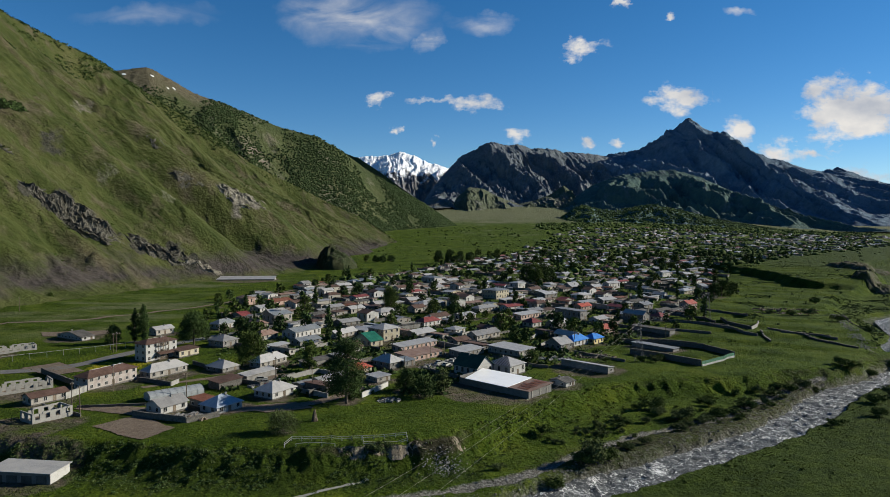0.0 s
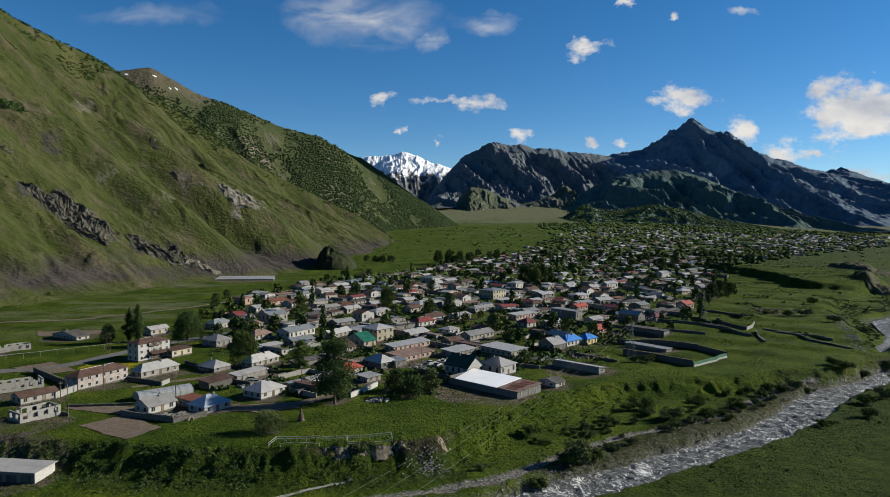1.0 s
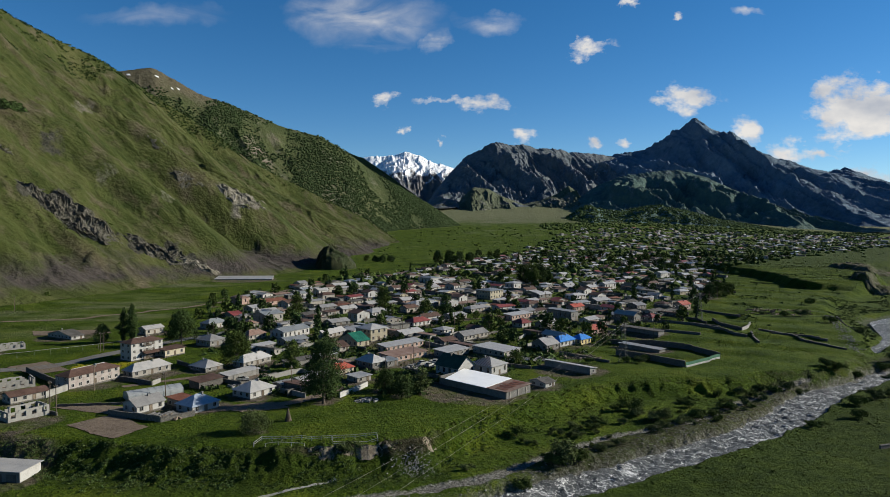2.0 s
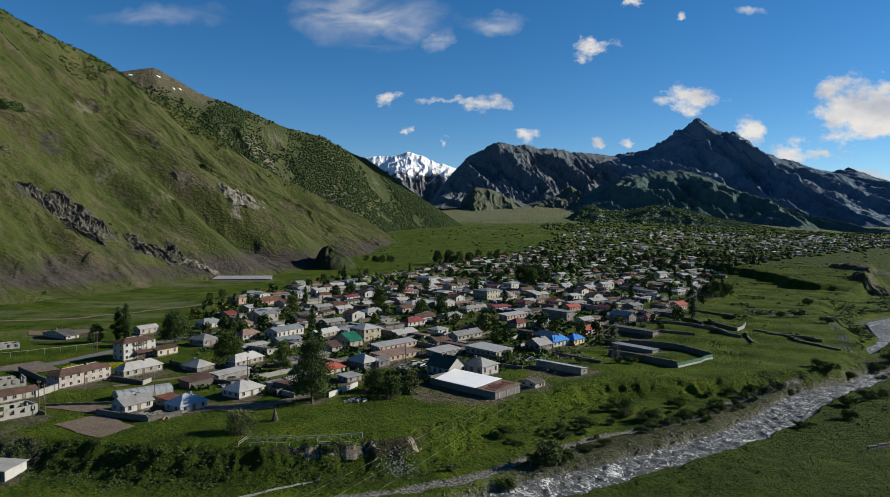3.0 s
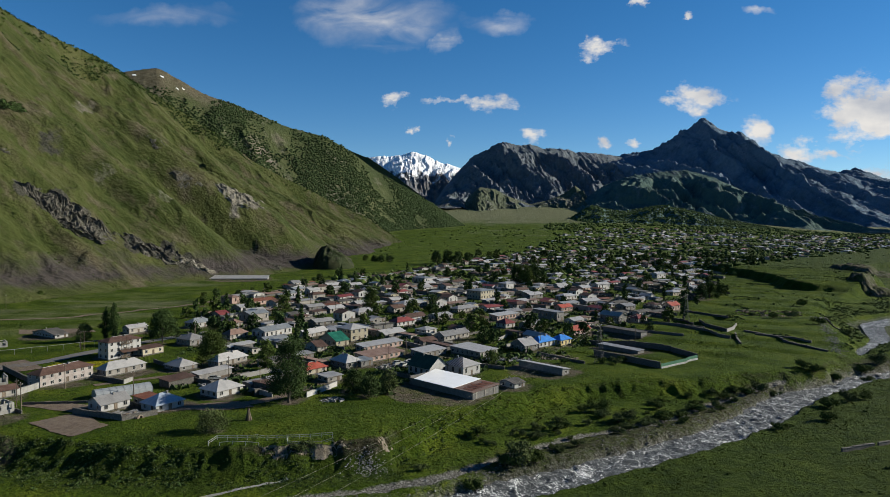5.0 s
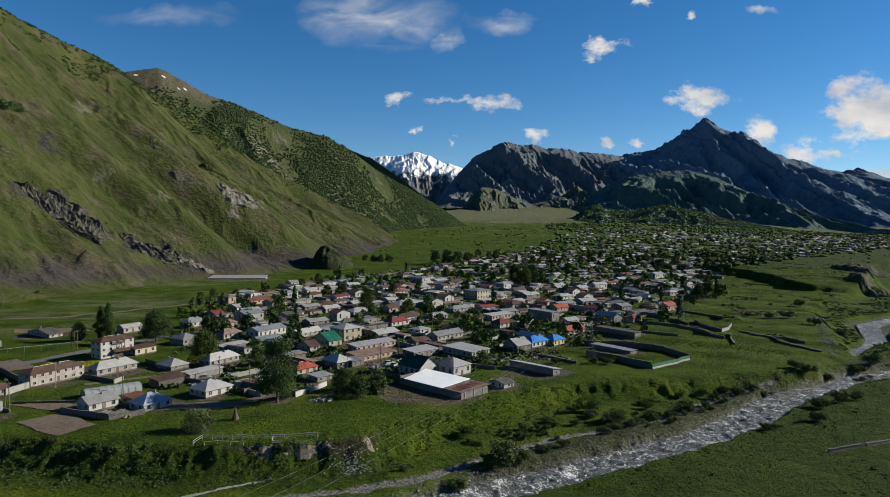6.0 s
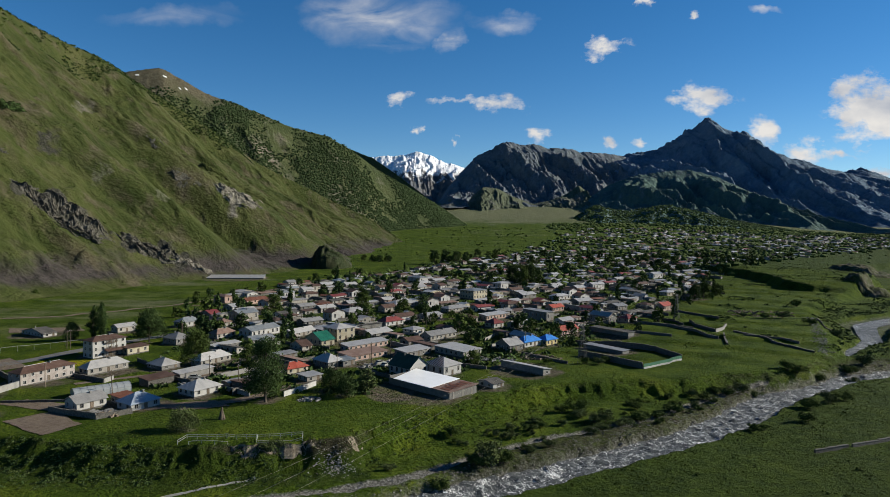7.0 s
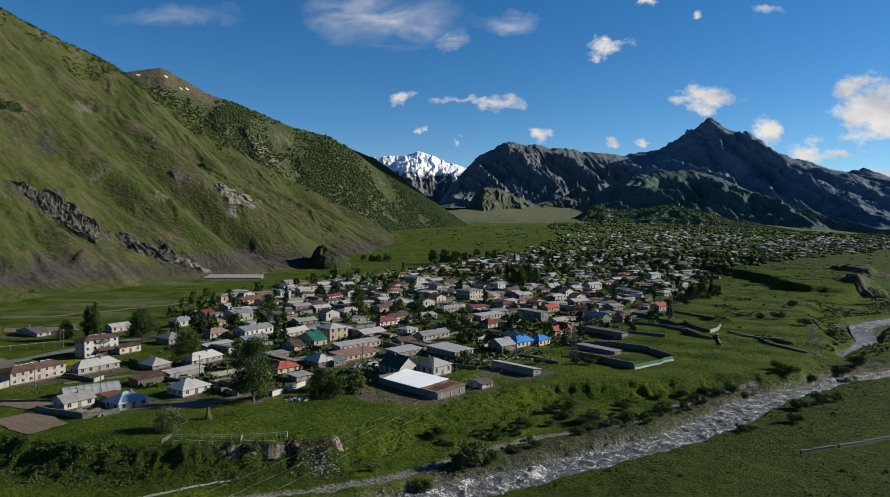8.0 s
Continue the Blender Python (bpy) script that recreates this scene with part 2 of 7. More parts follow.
# ---- noise and polylines ----
TABLE = np.random.RandomState(7).rand(256, 256)


def vnoise(x, y):
    xi, yi = np.floor(x).astype(int), np.floor(y).astype(int)
    fx, fy = x - xi, y - yi
    fx, fy = fx * fx * fx * (fx * (fx * 6 - 15) + 10), fy * fy * fy * (fy * (fy * 6 - 15) + 10)
    a, b = TABLE[xi & 255, yi & 255], TABLE[(xi + 1) & 255, yi & 255]
    c, d = TABLE[xi & 255, (yi + 1) & 255], TABLE[(xi + 1) & 255, (yi + 1) & 255]
    return (a * (1 - fx) + b * fx) * (1 - fy) + (c * (1 - fx) + d * fx) * fy


def fbm(x, y, octaves=5, gain=0.5):
    """Smooth noise, about -1 to 1."""
    total, amp, norm = 0, 1.0, 0
    for i in range(octaves):
        total = total + amp * (vnoise(x * 1.0 + 31.7 * i, y + 17.3 * i) * 2 - 1)
        norm, amp, x, y = norm + amp, amp * gain, x * 2.03, y * 2.03
    return total / norm


def ridged(x, y, octaves=5, gain=0.5):
    """Sharp crests, 0 to 1."""
    total, amp, norm = 0, 1.0, 0
    for i in range(octaves):
        n = 1 - np.abs(vnoise(x + 11.1 * i, y + 7.7 * i) * 2 - 1)
        total = total + amp * n * n
        norm, amp, x, y = norm + amp, amp * gain, x * 2.07, y * 2.07
    return total / norm


def smooth(a, b, v):
    k = np.clip((v - a) / (b - a), 0, 1)
    return k * k * (3 - 2 * k)


def to_line(x, y, line):
    """Distance to a polyline, positive on its left side, and how far along (in corners)."""
    best, sign, along = np.full(np.shape(x), 1e9), np.ones(np.shape(x)), np.zeros(np.shape(x))
    for i, ((ax, ay), (bx, by)) in enumerate(zip(line[:-1], line[1:])):
        dx, dy = bx - ax, by - ay
        k = np.clip(((x - ax) * dx + (y - ay) * dy) / (dx * dx + dy * dy), 0, 1)
        d = np.hypot(x - ax - k * dx, y - ay - k * dy)
        side = np.where(dx * (y - ay) - dy * (x - ax) >= 0, 1.0, -1.0)
        near = d < best
        best, sign, along = np.where(near, d, best), np.where(near, side, sign), np.where(near, i + k, along)
    return best * sign, along


def link_mesh(name, verts, faces, material, smooth_shade=True):
    me = bpy.data.meshes.new(name)
    me.from_pydata(verts, [], faces)
    me.materials.append(material)
    if smooth_shade:
        me.polygons.foreach_set("use_smooth", [True] * len(me.polygons))
    me.update()
    return new(name, me)


def sheet(name, X, Y, Z, material):
    """A grid mesh from 2D arrays."""
    r, c = X.shape
    verts = np.stack([X, Y, Z], -1).reshape(-1, 3)
    i = np.arange((r - 1) * c).reshape(r - 1, c)[:, :-1].ravel()
    faces = np.stack([i, i + 1, i + c + 1, i + c], -1)
    me = bpy.data.meshes.new(name)
    me.vertices.add(len(verts)), me.loops.add(faces.size), me.polygons.add(len(faces))
    me.vertices.foreach_set("co", verts.ravel().astype(np.float32))
    me.loops.foreach_set("vertex_index", faces.ravel().astype(np.int32))
    me.polygons.foreach_set("loop_start", (np.arange(len(faces)) * 4).astype(np.int32))
    me.polygons.foreach_set("use_smooth", np.ones(len(faces), bool))
    me.materials.append(material)
    me.update(calc_edges=True)
    return new(name, me)


# ---- the valley floor ----
EDGE = [(-600, 150), (-200, 160), (-120, 164), (-84, 160), (-60, 153), (-37, 154), (-19, 156), (1, 161), (11, 180), (29, 197), (47, 216), (64, 227), (84, 232), (102, 233), (119, 239), (144, 248),
        (160, 256), (193, 293), (216, 342), (234, 384), (253, 437), (300, 500), (400, 600), (480, 745), (580, 900), (1000, 1250), (2200, 2000)]
RIVER = [(-500, -120), (-150, 40), (-31, 110), (9, 132), (36, 149.5), (53, 158.5), (64, 166), (78, 175.5), (94, 186), (107, 197.5), (120, 210), (131, 222), (141, 232), (152, 239.5), (163, 247), (180, 261), (203, 271), (250, 287), (340, 305), (600, 340)]
RIVER_HALF = [(0, 9), (3, 5.6), (5, 5.0), (8, 5.2), (10, 6.2), (11.5, 6.4), (13, 4.6), (15, 4.2), (16, 5), (19, 8)]
BRANCH = [(166, 258), (180, 283), (201, 302), (222, 325), (243, 346), (256, 372), (272, 402), (296, 420), (345, 450), (470, 530), (900, 760)]
CHANNEL = [(-40, 132), (-12, 138), (11.6, 146.5), (19, 151), (26.5, 157.5), (39, 169), (47, 175), (55, 181), (64, 186), (78, 192.5), (102, 213), (123, 231), (150, 250)]
SCARP = [(300, 800), (312, 720), (318, 670), (319, 630), (305, 565), (340, 535), (400, 560)]
WATER = -6.3


VY = [195, 300, 480, 560, 700, 900, 1100, 1400, 1900]
VL = [-66, -105, -150, -125, -50, 20, 110, 220, 350]
VR = [-10, 85, 190, 235, 290, 420, 620, 950, 1300]


def valley(x, y):
    """Height of the valley floor before the river cut it."""
    z = np.interp(y, [0, 450, 650, 900, 1200, 1400, 1800, 2300, 3000, 3500, 5000], [0, 0, 2, 5, 12, 20, 40, 62, 112, 165, 220])
    z = z * (1 - 0.55 * np.clip((x / np.maximum(y, 1) - 0.3) / 0.3, 0, 1))
    k = (0.55 * x + 0.84 * y) / 34 + fbm(x / 90, y / 90, 3) * 0.9
    k = k - np.floor(k)
    fields = smooth(-20, 30, x - np.interp(y, VY, VR) + 40) * smooth(240, 300, y) * smooth(1000, 700, y) + 0.5 * smooth(-150, -190, x) * smooth(230, 300, y) * smooth(700, 500, y)
    z = z + fields * 1.5 * (smooth(0.86, 1.0, k) - k)
    return z + 1.4 * smooth(196, 168, y) * smooth(40, 0, x)


def ground_parts(x, y):
    s, _ = to_line(x, y, EDGE)
    near = smooth(900, 250, y)
    s = s + (fbm(x / 14, y / 14, 4) * 1.8 + fbm(x / 3.5, y / 3.5, 3) * 0.9) * near
    top = valley(x, y) + fbm(x / 40, y / 40, 4) * 0.5 + fbm(x / 3, y / 3, 3) * 0.12
    rd, along = to_line(x, y, RIVER)
    half = np.interp(along, *zip(*RIVER_HALF))
    low = -4.4 + fbm(x / 22, y / 22, 4) * 0.8 + fbm(x / 3, y / 3, 3) * 0.28 + np.clip(-rd - 12, 0, 90) * 0.02
    low = low + np.maximum(valley(x, y) - 6, 0) - np.where(rd < 0, 1.25 * smooth(34, 9, -rd), 0)      # the far meadow dips to the water
    width = 10 + 3 * fbm(x / 30 + 5, y / 30, 3)
    cut = smooth(0, 1, (-s + 1.0) / width)
    # the bank is steep and raw at its upper rim
    rough = np.exp(-((s + 4) / 5.0) ** 2) * near
    z = top * (1 - cut) + low * cut + rough * (ridged(x / 5, y / 5, 4) - 0.55) * 1.8
    bank = smooth(half + 1.3, half - 0.7, np.abs(rd) + fbm(x / 5, y / 5, 4) * 1.3)
    z = np.where(cut > 0.3, z - bank * 3.0 * smooth(0.3, 0.8, cut), z)
    z = z + 0.9 * np.exp(-((rd - half - 4.5) / 2.6) ** 2) * (0.6 + fbm(x / 7 + 3, y / 7, 3)) * smooth(0.6, 0.95, cut) * smooth(20, 45, x)
    ch, _ = to_line(x, y, CHANNEL)
    chan = smooth(2.5, 0.9, np.abs(ch) + fbm(x / 4, y / 4, 3) * 1.4) * smooth(0.35, 0.9, cut)
    z = z - chan * 0.7
    bd, balong = to_line(x, y, BRANCH)
    bhalf = np.interp(balong, [0, 3, 4, 5, 6, 10], [2.2, 3.0, 5, 9, 14, 14])
    side = smooth(bhalf + 2, bhalf - 1, np.abs(bd) + fbm(x / 6, y / 6, 4) * 1.6) * smooth(0.3, 0.8, cut)
    z, bank = z - 2.6 * side * (1 - bank), np.maximum(bank, side)
    g, _ = to_line(x, y, SCARP)
    z = z + 7.5 * smooth(-5, 5, g + fbm(x / 14, y / 14, 3) * 5) * smooth(150, 70, g) * smooth(520, 570, y) * smooth(820, 740, y) * (1 - cut)
    return z, s, cut, bank, chan, rd


STEP, X0, Y0 = 1.25, -450.0, 100.0      # heights looked up on a grid near the village
LOOKUP = ground_parts(*np.meshgrid(X0 + STEP * np.arange(680), Y0 + STEP * np.arange(480), indexing="ij"))[0]


LOOKUP_FAR = ground_parts(*np.meshgrid(-450 + 6.0 * np.arange(320), 690 + 6.0 * np.arange(230), indexing="ij"))[0]


def ground_height(x, y):
    for grid, x0, y0, step in ((LOOKUP, X0, Y0, STEP), (LOOKUP_FAR, -450.0, 690.0, 6.0)):
        a, b = (x - x0) / step, (y - y0) / step
        i, j = math.floor(a), math.floor(b)
        if 0 <= i < grid.shape[0] - 1 and 0 <= j < grid.shape[1] - 1:
            p, q = a - i, b - j
            return float((grid[i, j] * (1 - p) + grid[i + 1, j] * p) * (1 - q) + (grid[i, j + 1] * (1 - p) + grid[i + 1, j + 1] * p) * q)
    return float(ground_parts(np.array([float(x)]), np.array([float(y)]))[0][0])


def in_village(x, y):
    """1 well inside the village, 0 outside."""
    l, r = np.interp(y, VY, VL), np.interp(y, VY, VR)
    return smooth(0, 14, x - l) * smooth(0, 14, r - x) * smooth(190, 205, y) * smooth(1950, 1850, y)


ang = np.concatenate([np.linspace(-180, -48, 34)[:-1], np.linspace(-48, 46, 560)[:-1], np.linspace(46, 180, 34)])
rad = np.concatenate([np.concatenate([[0.0], np.linspace(4, 120, 22)[:-1]]), np.arange(120, 290, 0.85), np.linspace(290, 620, 130)[:-1], np.linspace(620, 960, 100)[:-1], np.geomspace(960, 4950, 62)])
A, R = np.meshgrid(np.radians(ang), rad)
GX, GY = 17 + R * np.sin(A), R * np.cos(A)
GZ, GS, GCUT, GBANK, GCHAN, GRD = ground_parts(GX, GY)


def ground_material():
    m = surface("meadow", [(0.021, 0.041, 0.0035), (0.050, 0.084, 0.007), (0.098, 0.124, 0.011)], 0.06, fine_by=22, fine_share=0.45, rough=1.0, bump=0.7, bump_scale=0.9, spread=(0.38, 0.62), specular=0.06)
    nd, lk = m.node_tree.nodes, m.node_tree.links
    bs = nd["Principled BSDF"]
    col = bs.inputs["Base Color"].links[0].from_socket
    co = nd.new("ShaderNodeTexCoord")

    def noise_node(scale, detail=6):
        n = nd.new("ShaderNodeTexNoise")
        n.inputs["Scale"].default_value, n.inputs["Detail"].default_value, n.inputs["Roughness"].default_value = scale, detail, 0.65
        lk.new(co.outputs["Object"], n.inputs["Vector"])
        return n.outputs["Fac"]

    def ramp_node(fac, stops):
        r = nd.new("ShaderNodeValToRGB")
        while len(r.color_ramp.elements) < len(stops):
            r.color_ramp.elements.new(0.5)
        for e, (p, c) in zip(r.color_ramp.elements, stops):
            e.position, e.color = p, (*(v * TONE for v in c), 1)
        lk.new(fac, r.inputs[0])
        return r.outputs[0]

    def layer(base, mask_name, colour, noise_scale, soft=0.25):
        at = nd.new("ShaderNodeAttribute")
        at.attribute_name = mask_name
        add, mr, mx = nd.new("ShaderNodeMath"), nd.new("ShaderNodeMapRange"), nd.new("ShaderNodeMix")
        add.operation, mx.data_type = "ADD", "RGBA"
        lk.new(at.outputs["Fac"], add.inputs[0]), lk.new(noise_node(noise_scale), add.inputs[1])
        mr.inputs[1].default_value, mr.inputs[2].default_value = 1.0 - soft, 1.0 + soft
        lk.new(add.outputs[0], mr.inputs[0]), lk.new(mr.outputs[0], mx.inputs[0])
        lk.new(base, mx.inputs[6]), lk.new(colour, mx.inputs[7])
        return mx.outputs[2]

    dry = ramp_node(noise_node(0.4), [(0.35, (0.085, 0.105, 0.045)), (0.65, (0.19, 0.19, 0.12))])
    dirt = ramp_node(noise_node(0.5), [(0.35, (0.075, 0.062, 0.045)), (0.65, (0.16, 0.135, 0.105))])
    earth = ramp_node(noise_node(0.9), [(0.35, (0.022, 0.022, 0.011)), (0.52, (0.048, 0.046, 0.026)), (0.68, (0.095, 0.088, 0.068))])
    gravel = ramp_node(noise_node(1.8), [(0.35, (0.06, 0.058, 0.05)), (0.5, (0.15, 0.145, 0.13)), (0.66, (0.36, 0.35, 0.33))])
    crop = ramp_node(noise_node(0.5), [(0.35, (0.10, 0.12, 0.01)), (0.65, (0.34, 0.29, 0.015))])
    # darker turf tone, which also carries shade painted on the raw bank
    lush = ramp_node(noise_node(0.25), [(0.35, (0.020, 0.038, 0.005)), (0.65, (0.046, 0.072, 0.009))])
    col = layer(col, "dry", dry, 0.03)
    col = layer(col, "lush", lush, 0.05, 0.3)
    col = layer(col, "yard", dirt, 0.09, 0.1)
    col = layer(col, "earth", earth, 0.35)
    col = layer(col, "gravel", gravel, 0.5)
    col = layer(col, "crop", crop, 0.3, 0.15)
    lk.new(col, bs.inputs["Base Color"])
    return m


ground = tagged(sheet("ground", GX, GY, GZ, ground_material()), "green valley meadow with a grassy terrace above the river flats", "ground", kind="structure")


def mask(name, values):
    at = ground.data.attributes.new(name, "FLOAT", "POINT")
    at.data.foreach_set("value", values.ravel().astype(np.float32))


mask("gravel", np.clip(GBANK * 0.42 + GCHAN * 0.9 + 0.3 * smooth(16, 7, np.abs(GRD)) * (GRD > 0) * GCUT, 0, 1))
mask("earth", np.clip(np.exp(-((GS + 1.6) / 1.8) ** 2) * (0.75 * smooth(-34, -20, GX) * smooth(8, 0, GX) + 0.3) * smooth(700, 250, GY) + 0.60 * GCUT * smooth(0, 40, GX) * (GRD > 3) * smooth(24, 13, GRD), 0, 1))
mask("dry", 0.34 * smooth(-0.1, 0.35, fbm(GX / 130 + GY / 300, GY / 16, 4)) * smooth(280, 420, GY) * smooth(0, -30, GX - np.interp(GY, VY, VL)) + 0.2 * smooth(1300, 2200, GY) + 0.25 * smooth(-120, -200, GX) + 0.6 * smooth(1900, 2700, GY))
# first term paints the raw bank's shade; the rest darken meadows and far village
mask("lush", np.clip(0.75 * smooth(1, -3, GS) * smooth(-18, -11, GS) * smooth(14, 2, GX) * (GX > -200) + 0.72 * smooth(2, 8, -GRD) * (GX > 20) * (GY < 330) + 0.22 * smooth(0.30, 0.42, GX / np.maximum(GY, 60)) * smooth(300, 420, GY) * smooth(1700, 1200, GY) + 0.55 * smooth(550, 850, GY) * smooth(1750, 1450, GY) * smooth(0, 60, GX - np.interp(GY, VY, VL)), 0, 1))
mask("crop", smooth(-138, -132, GX) * smooth(-112, -118, GX) * smooth(241, 243, GY) * smooth(257, 254, GY))

# ---- the river ----
def ribbon(name, line, half_widths, z, material, step=0.9, rows=24, wave=0.0, label="", category="", lift=None):
    pts = [Vector((*p, 0)) for p in line]
    path = []
    for a, b in zip(pts[:-1], pts[1:]):
        n = max(2, int((b - a).length / step))
        path += [a.lerp(b, i / n) for i in range(n)]
    P = np.array([(p.x, p.y) for p in path])
    for _ in range(12):
        P[1:-1] = (P[:-2] + 2 * P[1:-1] + P[2:]) / 4
    T = np.gradient(P, axis=0)
    T /= np.linalg.norm(T, axis=1)[:, None]
    hw = np.interp(np.linspace(0, 1, len(P)), np.linspace(0, 1, len(half_widths)), half_widths)[:, None]
    k = np.linspace(-1, 1, rows)[None, :]
    X, Y = P[:, :1] - T[:, 1:] * hw * k, P[:, 1:] + T[:, :1] * hw * k
    if lift is None:
        Z = z + wave * (fbm(X / 2.2, Y / 2.2, 4) + 0.6 * ridged(X / 1.1, Y / 1.6, 3) - 0.3)
    else:
        Z = ground_parts(X, Y)[0] + lift
    ob = tagged(sheet(name, X, Y, Z, material), label, category, kind="structure")
    run = np.concatenate([[0], np.cumsum(np.linalg.norm(np.diff(P, axis=0), axis=1))])[:, None]
    flow = np.stack([run + 0 * X, hw * k, 0 * X], -1).astype(np.float32)
    ob.data.attributes.new("flow", "FLOAT_VECTOR", "POINT").data.foreach_set("vector", flow.ravel())
    return ob


def water_material():
    m = bpy.data.materials.new("river_water")
    m.use_nodes = True
    nd, lk = m.node_tree.nodes, m.node_tree.links
    bs, co, mp = nd["Principled BSDF"], nd.new("ShaderNodeAttribute"), nd.new("ShaderNodeMapping")
    co.attribute_name = "flow"
    mp.inputs["Scale"].default_value = (0.8, 0.5, 1)
    lk.new(co.outputs["Vector"], mp.inputs[0])
    n1, n2, n3 = nd.new("ShaderNodeTexNoise"), nd.new("ShaderNodeTexNoise"), nd.new("ShaderNodeTexNoise")
    for n, s, d in ((n1, 1.15, 12), (n2, 3.0, 6), (n3, 0.16, 3)):
        n.inputs["Scale"].default_value, n.inputs["Detail"].default_value, n.inputs["Roughness"].default_value = s, d, 0.7
        n.inputs["Distortion"].default_value = 2.2
        lk.new(mp.outputs[0], n.inputs["Vector"])
    foam = nd.new("ShaderNodeMapRange")
    foam.inputs[1].default_value, foam.inputs[2].default_value = 0.54, 0.65
    rush = nd.new("ShaderNodeMath")
    rush.operation, rush.inputs[1].default_value = "MULTIPLY_ADD", 0.35
    lk.new(n3.outputs["Fac"], rush.inputs[0]), lk.new(n1.outputs["Fac"], rush.inputs[2])
    less = nd.new("ShaderNodeMath")
    less.operation, less.inputs[1].default_value = "SUBTRACT", 0.175
    lk.new(rush.outputs[0], less.inputs[0]), lk.new(less.outputs[0], foam.inputs[0])
    mx = nd.new("ShaderNodeMix")
    mx.data_type = "RGBA"
    mx.inputs[6].default_value, mx.inputs[7].default_value = (0.040, 0.046, 0.050, 1), (0.82, 0.83, 0.82, 1)
    lk.new(foam.outputs[0], mx.inputs[0]), lk.new(mx.outputs[2], bs.inputs["Base Color"])
    bs.inputs["Roughness"].default_value, bs.inputs["Specular IOR Level"].default_value = 0.55, 0.16
    bp = nd.new("ShaderNodeBump")
    bp.inputs["Strength"].default_value, bp.inputs["Distance"].default_value = 0.8, 0.5
    lk.new(n2.outputs["Fac"], bp.inputs["Height"]), lk.new(bp.outputs[0], bs.inputs["Normal"])
    return m


WATER_MAT = water_material()
ribbon("water", BRANCH, [4, 5, 8, 14, 20, 20, 20, 20], WATER, WATER_MAT, rows=20, wave=0.3, label="shallow grey side branch of the river", category="river")
ribbon("water", RIVER, [11, 10, 8.0, 7.6, 8.2, 8, 9, 10], WATER, WATER_MAT, rows=40, step=0.6, wave=0.55, label="grey glacial river with white rapids", category="river")
ribbon("road", [(-330, 190), (-200, 228), (-143, 244), (-138, 258), (-126, 285), (-105, 325), (-77, 366), (-57, 412), (-20, 480), (40, 580), (120, 700)], [3.4, 3.4], 0, MAT["asphalt"], rows=4, step=3,
       label="narrow grey asphalt road through the village", category="road", lift=0.16)
ribbon("road", [(-420, 300), (-250, 352), (-205, 372), (-165, 420), (-140, 480), (-110, 560)], [2.2, 2.2], 0, MAT["soil"], rows=4, step=3,
       label="pale dirt track along the foot of the hill", category="road", lift=0.16)
ribbon("lane", [(-100, 214), (-92, 222), (-80, 231.5), (-66, 238), (-58, 243)], [1.5, 1.8], 0, MAT["soil"], rows=5, step=1.5,
       label="trodden dirt lane between the gardens", category="road", lift=0.10)
ribbon("lane", [(-66, 183), (-52, 189.5), (-40, 194), (-33, 203), (-26, 217)], [2.6, 2.0], 0, MAT["soil"], rows=5, step=1.5,
       label="trodden dirt lane in front of the houses", category="road", lift=0.12)
ribbon("footpath", [(-75, 118), (-45, 131), (-29.4, 140.1), (-22, 145.6), (-17, 149)], [0.9, 0.5], 0, MAT["concrete"], rows=5, step=0.8,
       label="pale stony footpath climbing the bank below the terrace", category="path", lift=0.08)


# ---- hills and mountains ----
def loft(line, n):
    line = np.array(line, float)
    d = np.concatenate([[0], np.cumsum(np.linalg.norm(np.diff(line[:, :2], axis=0), axis=1))])
    s = np.linspace(0, d[-1], n)
    out = np.stack([np.interp(s, d, line[:, i]) for i in range(line.shape[1])], -1)
    for _ in range(6):
        out[1:-1] = (out[:-2] + 2 * out[1:-1] + out[2:]) / 4
    return out


